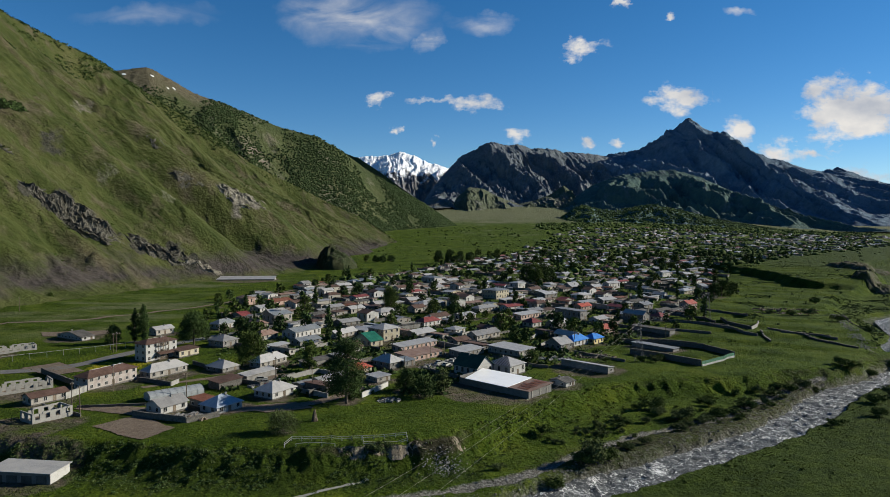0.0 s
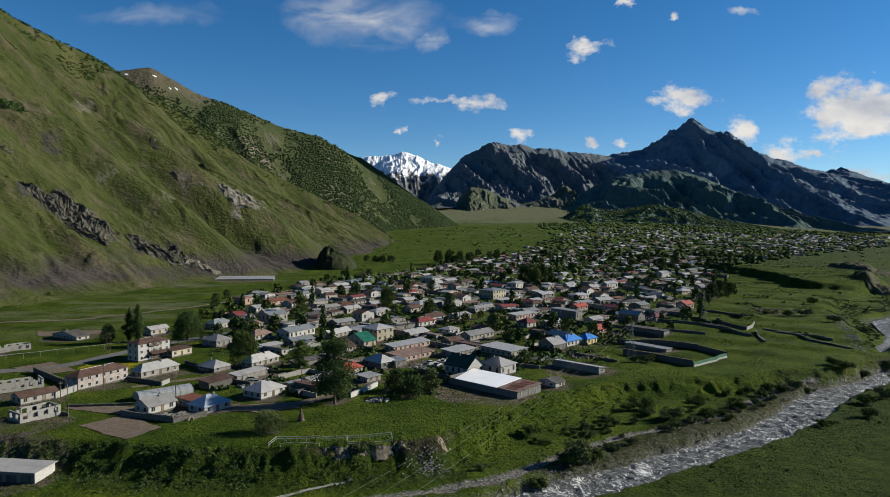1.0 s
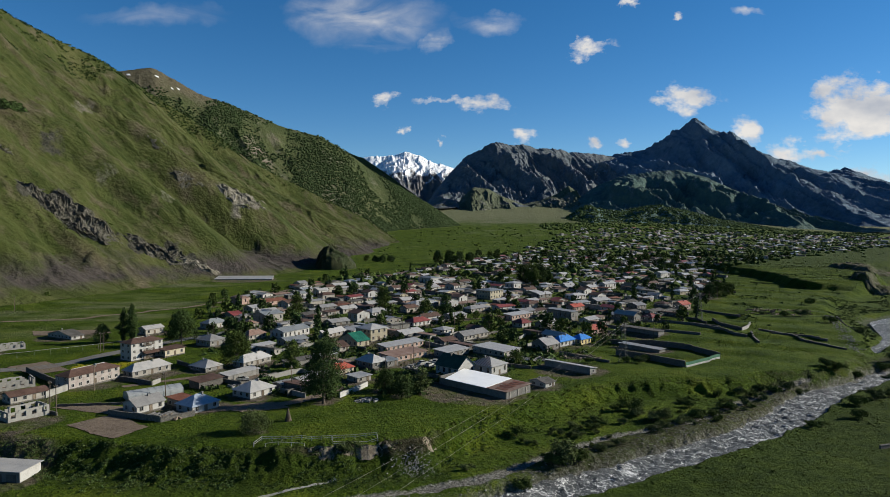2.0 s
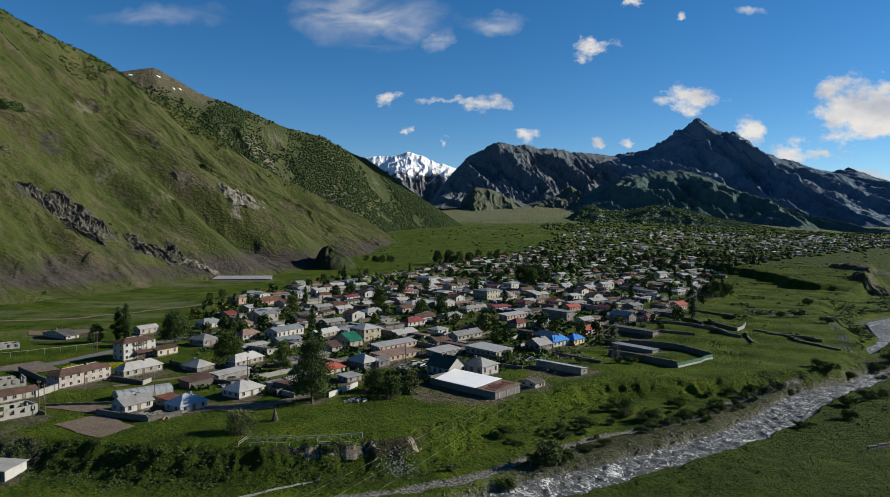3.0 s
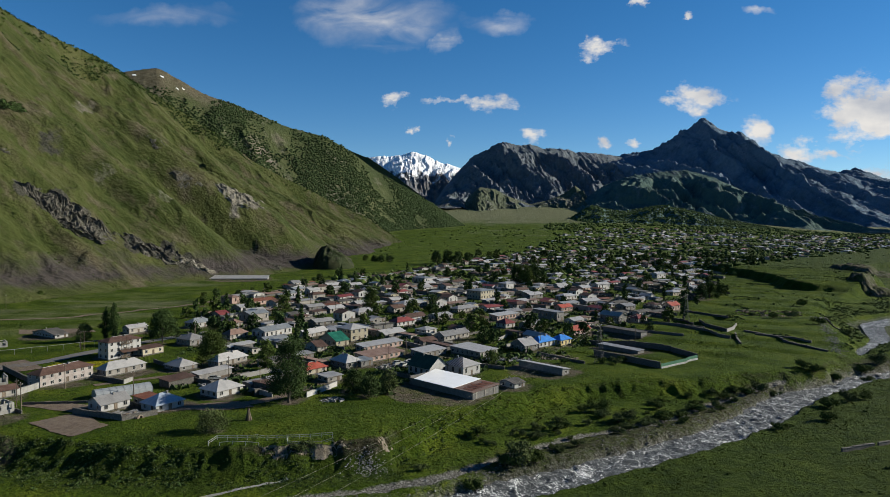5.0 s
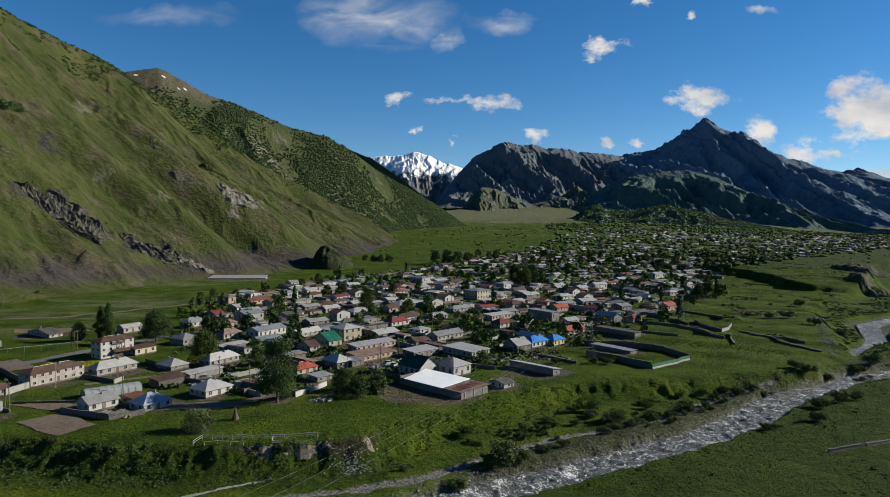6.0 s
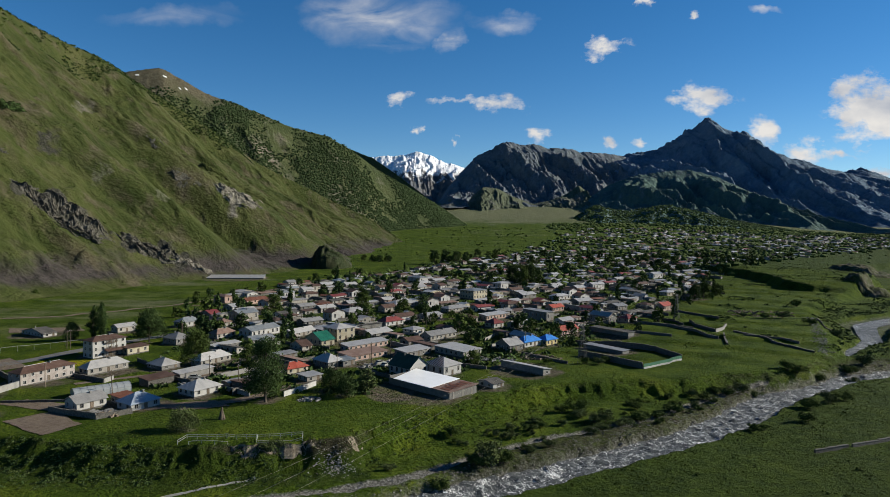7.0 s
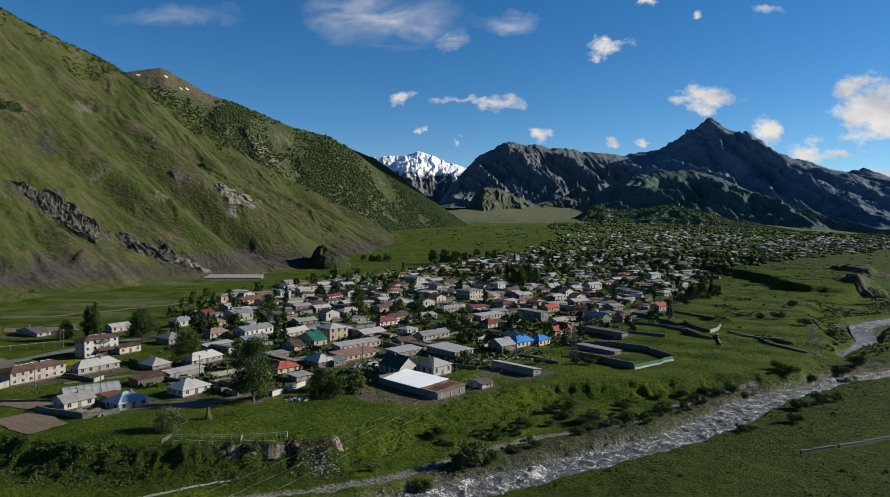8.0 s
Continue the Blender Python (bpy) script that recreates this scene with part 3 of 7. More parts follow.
def slope_material(name, low, mid, high, rock, scree, scree_top, broad=0.01, rockiness=0.5, snow=None, crags=False, bare=None):
    """Hill surface: grass that changes with height, rock where the noise bares it, scree at the foot, snow above a line."""
    m = surface(name, [low, mid, high], broad, rough=0.95, bump=0.45 if crags else 0.4, bump_scale=broad * (22 if crags else 48), spread=(0.36, 0.64), specular=0.1)
    nd, lk = m.node_tree.nodes, m.node_tree.links
    bs = nd["Principled BSDF"]
    col = bs.inputs["Base Color"].links[0].from_socket
    co, sp = nd.new("ShaderNodeTexCoord"), nd.new("ShaderNodeSeparateXYZ")
    lk.new(co.outputs["Object"], sp.inputs[0])

    def tone(scale, lo, hi, c1, c2, base, stretch=(1, 1, 1), extra=None, gain=0.0):
        mp, n, n2 = nd.new("ShaderNodeMapping"), nd.new("ShaderNodeTexNoise"), nd.new("ShaderNodeTexNoise")
        mp.inputs["Scale"].default_value = stretch
        lk.new(co.outputs["Object"], mp.inputs[0])
        n.inputs["Scale"].default_value, n.inputs["Detail"].default_value, n.inputs["Roughness"].default_value = scale, 9, 0.66
        n2.inputs["Scale"].default_value, n2.inputs["Detail"].default_value, n2.inputs["Roughness"].default_value = scale * 9, 6, 0.7
        lk.new(mp.outputs[0], n.inputs["Vector"]), lk.new(mp.outputs[0], n2.inputs["Vector"])
        fac = n.outputs["Fac"]
        if extra is not None:
            ma = nd.new("ShaderNodeMath")
            ma.operation = "MULTIPLY_ADD"
            ma.inputs[1].default_value = gain
            lk.new(extra, ma.inputs[0]), lk.new(fac, ma.inputs[2])
            fac = ma.outputs[0]
        mr, mc, mx = nd.new("ShaderNodeMapRange"), nd.new("ShaderNodeMix"), nd.new("ShaderNodeMix")
        mr.inputs[1].default_value, mr.inputs[2].default_value = lo, hi
        lk.new(fac, mr.inputs[0])
        mc.data_type = mx.data_type = "RGBA"
        mc.inputs[6].default_value, mc.inputs[7].default_value = (*(v * TONE for v in c1), 1), (*(v * TONE for v in c2), 1)
        sharp = nd.new("ShaderNodeMapRange")
        sharp.inputs[1].default_value, sharp.inputs[2].default_value = 0.36, 0.66
        lk.new(n2.outputs["Fac"], sharp.inputs[0])
        lk.new(sharp.outputs[0], mc.inputs[0]), lk.new(mr.outputs[0], mx.inputs[0])
        lk.new(base, mx.inputs[6]), lk.new(mc.outputs[2], mx.inputs[7])
        return mx.outputs[2]

    col = tone(broad * 2.2, 0.62 - 0.2 * rockiness, 0.74 - 0.2 * rockiness, rock[0], rock[1], col, (1, 1, 0.6))
    if scree:
        mr = nd.new("ShaderNodeMapRange")
        mr.inputs[1].default_value, mr.inputs[2].default_value, mr.inputs[3].default_value, mr.inputs[4].default_value = 0, scree_top, 1, 0
        lk.new(sp.outputs["Z"], mr.inputs[0])
        fan = nd.new("ShaderNodeValToRGB")      # none left of it at the very foot, where turf closes again
        fan.color_ramp.elements[0].position, fan.color_ramp.elements[0].color = 0.0, (0, 0, 0, 1)
        fan.color_ramp.elements[1].position, fan.color_ramp.elements[1].color = 0.7, (1, 1, 1, 1)
        last = fan.color_ramp.elements.new(0.95)
        last.color = (0.35, 0.35, 0.35, 1)
        lk.new(mr.outputs[0], fan.inputs[0])
        mr = fan
        col = tone(broad * 1.5, 0.62, 0.82, scree[0], scree[1], col, extra=mr.outputs[0], gain=0.36)
    if crags:
        st = nd.new("ShaderNodeAttribute")
        st.attribute_name = "streak"
        col = tone(0.03, 0.58, 0.98, (0.058, 0.051, 0.026), (0.115, 0.098, 0.06), col, extra=st.outputs["Fac"], gain=0.55)
        at = nd.new("ShaderNodeAttribute")
        at.attribute_name = "crag"
        col = tone(0.09, 0.85, 1.05, (0.010, 0.011, 0.008), (0.098, 0.095, 0.076), col, (1, 1, 0.5), extra=at.outputs["Fac"], gain=0.75)
        pt = nd.new("ShaderNodeAttribute")
        pt.attribute_name = "scar"
        col = tone(0.09, 0.9, 1.2, (0.07, 0.063, 0.05), (0.30, 0.275, 0.235), col, (1, 1, 0.5), extra=pt.outputs["Fac"], gain=0.75)
    if bare:
        mr = nd.new("ShaderNodeMapRange")
        mr.inputs[1].default_value, mr.inputs[2].default_value, mr.inputs[3].default_value, mr.inputs[4].default_value = bare[0], bare[1], 0, 1
        lk.new(sp.outputs["Z"], mr.inputs[0])
        col = tone(broad * 3, 0.70, 0.95, (0.062, 0.058, 0.034), (0.135, 0.118, 0.080), col, extra=mr.outputs[0], gain=0.5)
    if snow:
        mr = nd.new("ShaderNodeMapRange")
        mr.inputs[1].default_value, mr.inputs[2].default_value, mr.inputs[3].default_value, mr.inputs[4].default_value = snow[0], snow[1], 0, 1
        lk.new(sp.outputs["Z"], mr.inputs[0])
        col = tone(broad * 4, 0.78, 0.86, (0.85, 0.88, 0.94), (1.15, 1.17, 1.2), col, (1, 1, 0.4), extra=mr.outputs[0], gain=0.62)
    lk.new(col, bs.inputs["Base Color"])
    return m


HILL_FOOT = [(-420, 150, -3), (-345, 300, -3), (-290, 410, -3), (-258, 470, -3), (-222, 585, -3), (-180, 640, -3), (-138, 713, -2), (-118, 850, 0), (-112, 1000, 3), (-104, 1200, 8), (-92, 1345, 14)]
HILL_CREST = [(-610, 60, 247), (-618, 363, 315), (-603, 600, 348), (-597, 775, 353), (-594, 875, 345), (-581, 976, 335), (-551, 1080, 313), (-468, 1150, 255), (-371, 1254, 175), (-264, 1318, 115), (-166, 1352, 64), (-97, 1346, 18)]
nu, nv = 620, 260
F, C = loft(HILL_FOOT, nu), loft(HILL_CREST, nu)
V = np.linspace(0, 1.35, nv)[None, :]
U = np.linspace(0, 1, nu)[:, None]
HX = F[:, :1] + (C[:, :1] - F[:, :1]) * V
HY = F[:, 1:2] + (C[:, 1:2] - F[:, 1:2]) * V
up = np.where(V <= 1, V ** 1.12, 1 - np.maximum(V - 1, 0) ** 1.3 * 1.2)
HZ = F[:, 2:] + (C[:, 2:] - F[:, 2:]) * up
body = np.clip(V * 5, 0, 1) * np.clip((1.02 - V) * 7, 0.12, 1) * np.clip((C[:, 2:] - F[:, 2:]) / 200, 0.05, 1)
along_hill = U * 1500
spur = fbm(along_hill / 95 + V * 1.0, V * 0.9 + 3, 3, 0.45) + 0.35 * fbm(along_hill / 260, V + 9, 2)
crease = ridged(along_hill / 38 + V * 1.6 + fbm(HX / 40, HY / 40, 3) * 0.7, V * 3, 4, 0.55) - 0.5


def blotches(spots):
    total = np.zeros_like(HX)
    for cx, cy, rx, ry, k in spots:
        d = np.sqrt(((HX - cx) / rx) ** 2 + ((HY - cy) / ry) ** 2) + fbm(HX / 12, HY / 12, 4) * 0.55
        total = np.maximum(total, k * smooth(1.1, 0.35, d))
    return total


STREAK = fbm(along_hill / 11 + fbm(HX / 25, HY / 25, 3) * 1.2, V * 5, 5, 0.6) + 0.5 * fbm(HX / 70, HY / 70, 4)
CRAG = blotches([(-348, 556, 14, 20, 1), (-332, 568, 14, 22, 1), (-314, 574, 14, 22, 1), (-300, 580, 11, 20, 1), (-276, 592, 10, 18, 0.9), (-256, 612, 11, 18, 1), (-238, 614, 7, 14, 1), (-214, 740, 14, 36, 0.7),
                 (-196, 715, 10, 30, 0.7), (-410, 570, 18, 30, 0.7), (-175, 700, 12, 30, 0.75), (-380, 640, 14, 30, 0.6)])
SCAR = blotches([(-244, 795, 10, 42, 1), (-230, 800, 10, 36, 0.85), (-300, 690, 12, 28, 0.8), (-280, 672, 12, 24, 0.65), (-216, 576, 5, 14, 1), (-335, 645, 12, 30, 0.6), (-430, 780, 16, 34, 0.7), (-205, 602, 6, 14, 0.85),
                 (-318, 725, 14, 30, 0.6)])
HZ = HZ + body * (spur * 46 + crease * 13 + fbm(HX / 9, HY / 9, 5) * 2.0)
HZ = HZ + (CRAG * 1.0 + SCAR * 0.6) * (ridged(HY / 6 + HX / 30, HX / 20, 5, 0.65) - 0.35) * 12
hill = tagged(sheet("hillside", HX, HY, HZ, slope_material("hill_grass", (0.032, 0.046, 0.011), (0.052, 0.065, 0.017), (0.082, 0.086, 0.031), ((0.062, 0.056, 0.030), (0.13, 0.112, 0.072)),
              ((0.038, 0.034, 0.031), (0.074, 0.063, 0.058)), 38, 0.012, 0.38, crags=True)), "steep grassy hillside with bare earth streaks and rocky gullies", "hillside", kind="structure")
for name_, vals in (("crag", CRAG), ("scar", SCAR), ("streak", STREAK)):
    hill.data.attributes.new(name_, "FLOAT", "POINT").data.foreach_set("value", vals.ravel().astype(np.float32))
HILL_XYZ = np.stack([HX, HY, HZ], -1).reshape(-1, 3)


def hill_at(u, v):
    """A point of the hillside: u along its foot, v from foot to crest, both as fractions of the mesh."""
    a, b = np.clip(u * (nu - 1), 0, nu - 1.001), np.clip(v / 1.35 * (nv - 1), 0, nv - 1.001)
    i, j = a.astype(int), b.astype(int)
    p, q = (a - i)[..., None], (b - j)[..., None]
    P = np.stack([HX, HY, HZ], -1)
    return (P[i, j] * (1 - p) + P[i + 1, j] * p) * (1 - q) + (P[i, j + 1] * (1 - p) + P[i + 1, j + 1] * p) * q


def outcrop(u0, v0, u1, v1, dv, proud, material, label, seed, n=(200, 90)):
    """Ribbed bare rock that breaks out of the hillside along a line, with gullies running down it and a ragged rim."""
    s_, r = np.meshgrid(np.linspace(0, 1, n[0]), np.linspace(-1, 1, n[1]), indexing="ij")
    P = hill_at(u0 + (u1 - u0) * s_ + 0.004 * fbm(s_ * 5 + seed, r * 2, 3), v0 + (v1 - v0) * s_ + r * dv)
    size = math.hypot((u1 - u0) * 1500, (v1 - v0) * 420)
    rib = ridged(s_ * size / 11 + 0.5 * fbm(r * 3 + seed, s_ * 6, 3), r * 1.1 + seed, 5, 0.6)
    block = ridged(s_ * size / 4.5 + seed, r * 5 + seed, 4, 0.6)
    rim = np.clip(1.15 - np.abs(r) ** 2 - (np.abs(2 * s_ - 1)) ** 4 + 0.9 * fbm(s_ * size / 16 + seed, r * 2.2, 5, 0.6), -0.4, 1)
    lift = rim * proud * (1.7 * rib + 0.7 * block - 0.35) - 1.0
    out = Vector((0.72, -0.38, 0.58)).normalized()
    P = P + lift[..., None] * np.array(out[:])
    return tagged(sheet("rock_outcrop", P[..., 0], P[..., 1], P[..., 2], material), label, "rock", kind="structure")


for u0, v0, u1, v1, dv, proud, key, seed, n in (
        (0.334, 0.290, 0.368, 0.190, 0.066, 5.0, "rock", 1.7, (280, 150)), (0.372, 0.165, 0.402, 0.105, 0.044, 4.0, "rock", 5.3, (180, 110)), (0.398, 0.090, 0.412, 0.050, 0.022, 2.4, "palerock", 8.8, (90, 50)),
        (0.520, 0.285, 0.548, 0.225, 0.050, 3.6, "palerock", 3.1, (150, 90)), (0.500, 0.400, 0.515, 0.340, 0.035, 1.8, "rock", 11.4, (100, 60)), (0.508, 0.480, 0.520, 0.440, 0.025, 1.5, "rock", 14.9, (80, 50)),
        (0.575, 0.250, 0.600, 0.205, 0.030, 2.2, "rock", 20.5, (100, 50)), (0.340, 0.430, 0.352, 0.395, 0.022, 1.3, "rock", 23.3, (80, 50))):
    outcrop(u0, v0, u1, v1, dv, proud, MAT[key], "ribbed grey rock breaking out of the grassy hillside" if key == "rock" else "pale crumbling rock bared on the grassy hillside", seed, n)


RANGE = {}


def leaning(a, steep):
    """One-sided ridges: a long rise towards the east and a short steep drop behind it, 0 to 1."""
    k = a - np.floor(a)
    return np.where(k < 1 - steep, smooth(0, 1, k / (1 - steep)) * 0.4 + 0.6 * k / (1 - steep), ((1 - k) / steep) ** 1.2)


def mountain(name, crest, reach, foot_z, material, label, spurs, spur_amp, rough_amp, power=1.25, n=(420, 150), back=0.4, toward=None, seed=0.0, jag=0.02, taper=False, crisp=0.0, shear=0.0, steep=0.0):
    """A range: a crest line with spurs that run down to a foot `reach` metres nearer to the valley's mouth, and a back slope."""
    Cr = loft(crest, n[0])
    mid = Cr[n[0] // 2]
    way = np.array(toward if toward else (-mid[0], -mid[1]), float)
    way /= np.linalg.norm(way)
    v = np.concatenate([np.linspace(-back, 0, n[1] // 4)[:-1], np.linspace(0, 1, n[1])])[None, :]
    u = np.linspace(0, 1, n[0])[:, None]
    length = np.linalg.norm(np.diff(Cr[:, :2], axis=0), axis=1).sum()
    far = reach * np.clip((Cr[:, 2:] - foot_z) / (Cr[:, 2] - foot_z).max(), 0.04, 1) if taper else reach
    X, Y = Cr[:, :1] + way[0] * far * v, Cr[:, 1:2] + way[1] * far * v
    shape = np.where(v >= 0, np.clip(1 - v, 0, 1) ** power, 1 - (np.abs(v) / back) ** 1.2 * 0.8)
    Z = foot_z + (Cr[:, 2:] - foot_z) * shape
    high = np.clip((Cr[:, 2:] - foot_z) / max(1.0, (Cr[:, 2] - foot_z).max()), 0.05, 1)
    env = np.clip(np.abs(v) * (3.5 if steep else 6), 0, 1) * np.clip((1.05 - v) * 3, 0, 1) * high
    a = u * length / spurs + seed - v * shear      # spurs lean along the range as they come down
    warp = fbm(X / (spurs * 0.6) + seed, Y / (spurs * 0.6), 4) * 0.35
    if steep:
        rises = leaning(a + warp * 1.4, steep) * (0.75 + 0.5 * fbm(a * 0.7 + seed, v * 1.5, 2)) + 0.34 * leaning(a * 2.7 + warp * 3, steep) + 0.13 * leaning(a * 7.1 + warp * 7, steep) - 0.7
    else:
        rises = ridged(a + warp, v * 0.9 + seed, 3, 0.45) - 0.45
    Z = Z + env * (rises * spur_amp + (ridged(a * 3.3 + warp * 3, v * 3 + seed, 4, 0.55) - 0.5) * rough_amp + (ridged(X / 42 + seed, Y / 42, 5, 0.65) - 0.45) * rough_amp * 0.4)
    if crisp:
        Z = Z + crisp * env * ((ridged(X / 130 + seed, Y / 170 + warp, 6, 0.62) - 0.45) * rough_amp * 0.8 + (ridged(X / 34 + seed, Y / 34, 4, 0.7) - 0.45) * rough_amp * 0.3)
    edge_noise = (ridged(a * 3.1 + seed, a * 0 + 2.5, 6, 0.7) - 0.5) + (0.55 * (ridged(a * 11 + seed, v * 9 + 4.5, 4, 0.6) - 0.5) if steep else 0)
    Z = Z + edge_noise * jag * (Cr[:, 2:] - foot_z) * np.exp(-(v / 0.06) ** 2)
    RANGE[name] = np.stack([X, Y, Z], -1)
    return tagged(sheet(name, X, Y, Z, material), label, "mountain", kind="structure")


wood = ((0.012, 0.028, 0.010), (0.03, 0.055, 0.018))
# bluish rock tones: distance haze painted into the base colour
HAZE_ROCK = ((0.058, 0.076, 0.100), (0.19, 0.212, 0.245))
mountain("forested_ridge", [(-914, 1501, 373), (-795, 1596, 427), (-737, 1637, 445), (-646, 1697, 392), (-559, 1750, 364), (-451, 1810, 320), (-365, 1855, 303), (-305, 1885, 271), (-227, 1923, 212), (-62, 1998, 116), (62, 2050, 32)], 470, 8,
         slope_material("ridge_green", (0.036, 0.052, 0.019), (0.058, 0.074, 0.028), (0.092, 0.096, 0.044), ((0.13, 0.11, 0.085), (0.25, 0.22, 0.18)), None, 0, 0.004, 0.4, (700, 900), bare=(290, 400)),
         "long ridge with dark forest below and bare ground above", 230, 46, 14, 1.1, (420, 130), seed=2.2, toward=(0.6, -1), taper=True)
mountain("middle_ridge", [(-700, 3000, 440), (-475, 2900, 381), (-361, 2800, 334), (-222, 2600, 235), (-78, 2400, 128), (20, 2350, 60)], 500, 30, slope_material("ridge_far_green", (0.045, 0.062, 0.025), (0.065, 0.085, 0.034), (0.095, 0.105, 0.048),
         ((0.07, 0.065, 0.055), (0.14, 0.13, 0.11)), None, 0, 0.005, 0.2), "green ridge behind the forested one", 260, 60, 18, n=(260, 90), seed=5.1, toward=(0.5, -1), taper=True)
mountain("snow_mountain", [(-1300, 4720, 330), (-823, 4720, 430), (-659, 4720, 530), (-560, 4720, 545), (-415, 4720, 545), (-330, 4720, 575), (-252, 4720, 562), (-130, 4720, 503), (-8, 4720, 470), (150, 4720, 420)], 900, 60,
         slope_material("snow_rock", (0.08, 0.08, 0.085), (0.13, 0.13, 0.135), (0.18, 0.18, 0.18), HAZE_ROCK, None, 0, 0.004, 0.5, (260, 520)), "snow-capped distant mountain", 150, 120, 60, n=(320, 90), seed=8.4, jag=0.05, toward=(0, -1))
# range rock, its greys blued to paint in the haze of the air
range_mat = slope_material("range_rock_haze", (0.070, 0.094, 0.104), (0.125, 0.148, 0.164), (0.205, 0.222, 0.235), HAZE_ROCK, ((0.10, 0.105, 0.08), (0.17, 0.17, 0.14)), 220, 0.007, 0.75)
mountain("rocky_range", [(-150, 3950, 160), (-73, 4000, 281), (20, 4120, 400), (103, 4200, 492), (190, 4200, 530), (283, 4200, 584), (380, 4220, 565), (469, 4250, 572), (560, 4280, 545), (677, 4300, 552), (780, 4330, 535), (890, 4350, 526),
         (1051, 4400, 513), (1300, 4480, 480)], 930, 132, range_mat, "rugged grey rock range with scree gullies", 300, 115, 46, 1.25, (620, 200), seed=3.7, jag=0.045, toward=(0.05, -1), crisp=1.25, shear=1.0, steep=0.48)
# peak rock brightened and blued, with haze put into its tones
peak_mat = slope_material("peak_rock_haze", (0.062, 0.105, 0.145), (0.112, 0.172, 0.232), (0.170, 0.235, 0.300), ((0.085, 0.125, 0.180), (0.205, 0.262, 0.330)), None, 0, 0.008, 0.6)
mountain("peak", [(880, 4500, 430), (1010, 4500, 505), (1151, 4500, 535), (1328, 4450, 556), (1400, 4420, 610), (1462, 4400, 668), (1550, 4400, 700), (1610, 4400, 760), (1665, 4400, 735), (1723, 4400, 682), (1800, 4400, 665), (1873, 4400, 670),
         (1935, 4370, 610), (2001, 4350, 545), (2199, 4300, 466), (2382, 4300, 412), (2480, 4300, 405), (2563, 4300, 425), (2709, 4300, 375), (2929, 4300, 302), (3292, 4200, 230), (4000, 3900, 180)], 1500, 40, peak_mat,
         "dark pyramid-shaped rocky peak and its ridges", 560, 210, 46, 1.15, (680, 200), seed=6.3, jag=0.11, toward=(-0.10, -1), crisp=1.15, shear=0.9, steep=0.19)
# foothill wood tinted blue, which paints haze over its green
wood_mat = slope_material("foothill_wood_haze", (0.046, 0.086, 0.086), (0.072, 0.124, 0.112), (0.112, 0.162, 0.122), ((0.08, 0.11, 0.125), (0.17, 0.205, 0.22)), None, 0, 0.011, 0.35)
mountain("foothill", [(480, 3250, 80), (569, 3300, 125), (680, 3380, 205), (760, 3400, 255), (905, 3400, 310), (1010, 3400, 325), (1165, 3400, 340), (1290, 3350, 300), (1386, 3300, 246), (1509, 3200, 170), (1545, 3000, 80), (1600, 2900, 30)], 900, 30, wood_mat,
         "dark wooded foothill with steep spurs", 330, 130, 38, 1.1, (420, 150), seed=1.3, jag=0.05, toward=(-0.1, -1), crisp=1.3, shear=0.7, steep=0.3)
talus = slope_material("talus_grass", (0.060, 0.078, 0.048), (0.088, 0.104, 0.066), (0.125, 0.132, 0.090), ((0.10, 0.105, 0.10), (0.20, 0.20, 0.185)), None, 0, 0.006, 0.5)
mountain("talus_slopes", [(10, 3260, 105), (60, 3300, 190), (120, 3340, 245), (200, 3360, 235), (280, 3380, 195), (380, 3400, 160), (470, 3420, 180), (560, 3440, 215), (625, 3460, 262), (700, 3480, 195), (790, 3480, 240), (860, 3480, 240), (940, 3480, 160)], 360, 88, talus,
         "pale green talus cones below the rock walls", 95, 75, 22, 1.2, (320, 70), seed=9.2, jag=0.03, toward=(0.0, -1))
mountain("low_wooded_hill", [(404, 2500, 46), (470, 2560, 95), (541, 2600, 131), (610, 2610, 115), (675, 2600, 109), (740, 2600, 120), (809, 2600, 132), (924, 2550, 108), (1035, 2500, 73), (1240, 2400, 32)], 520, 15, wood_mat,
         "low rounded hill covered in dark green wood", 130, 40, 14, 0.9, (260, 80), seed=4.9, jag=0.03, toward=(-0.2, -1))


# ---- building blocks ----
def part(name, data, material, parent, label="", smooth_shade=False):
    """Links (verts, faces) as one mesh object under a thing or a part."""
    ob = link_mesh(name, data[0], data[1], material, smooth_shade)
    ob.parent = parent
    return tagged(ob, label)


def boxes(*list_of):
    verts, faces = [], []
    for x0, y0, z0, x1, y1, z1 in list_of:
        n = len(verts)
        verts += [(x0, y0, z0), (x1, y0, z0), (x1, y1, z0), (x0, y1, z0), (x0, y0, z1), (x1, y0, z1), (x1, y1, z1), (x0, y1, z1)]
        faces += [(n, n + 3, n + 2, n + 1), (n + 4, n + 5, n + 6, n + 7), (n, n + 1, n + 5, n + 4), (n + 1, n + 2, n + 6, n + 5), (n + 2, n + 3, n + 7, n + 6), (n + 3, n, n + 4, n + 7)]
    return verts, faces


def bar(a, b, r, sides=6, r2=None):
    """A tapered round bar from a to b."""
    a, b = Vector(a), Vector(b)
    r2 = r if r2 is None else r2
    q = (b - a).to_track_quat("Z", "Y")
    verts, faces = [], []
    for p, rr in ((a, r), (b, r2)):
        verts += [tuple(p + q @ Vector((rr * math.cos(2 * math.pi * i / sides), rr * math.sin(2 * math.pi * i / sides), 0))) for i in range(sides)]
    faces = [(i, (i + 1) % sides, sides + (i + 1) % sides, sides + i) for i in range(sides)] + [tuple(range(sides - 1, -1, -1)), tuple(range(sides, 2 * sides))]
    return verts, faces


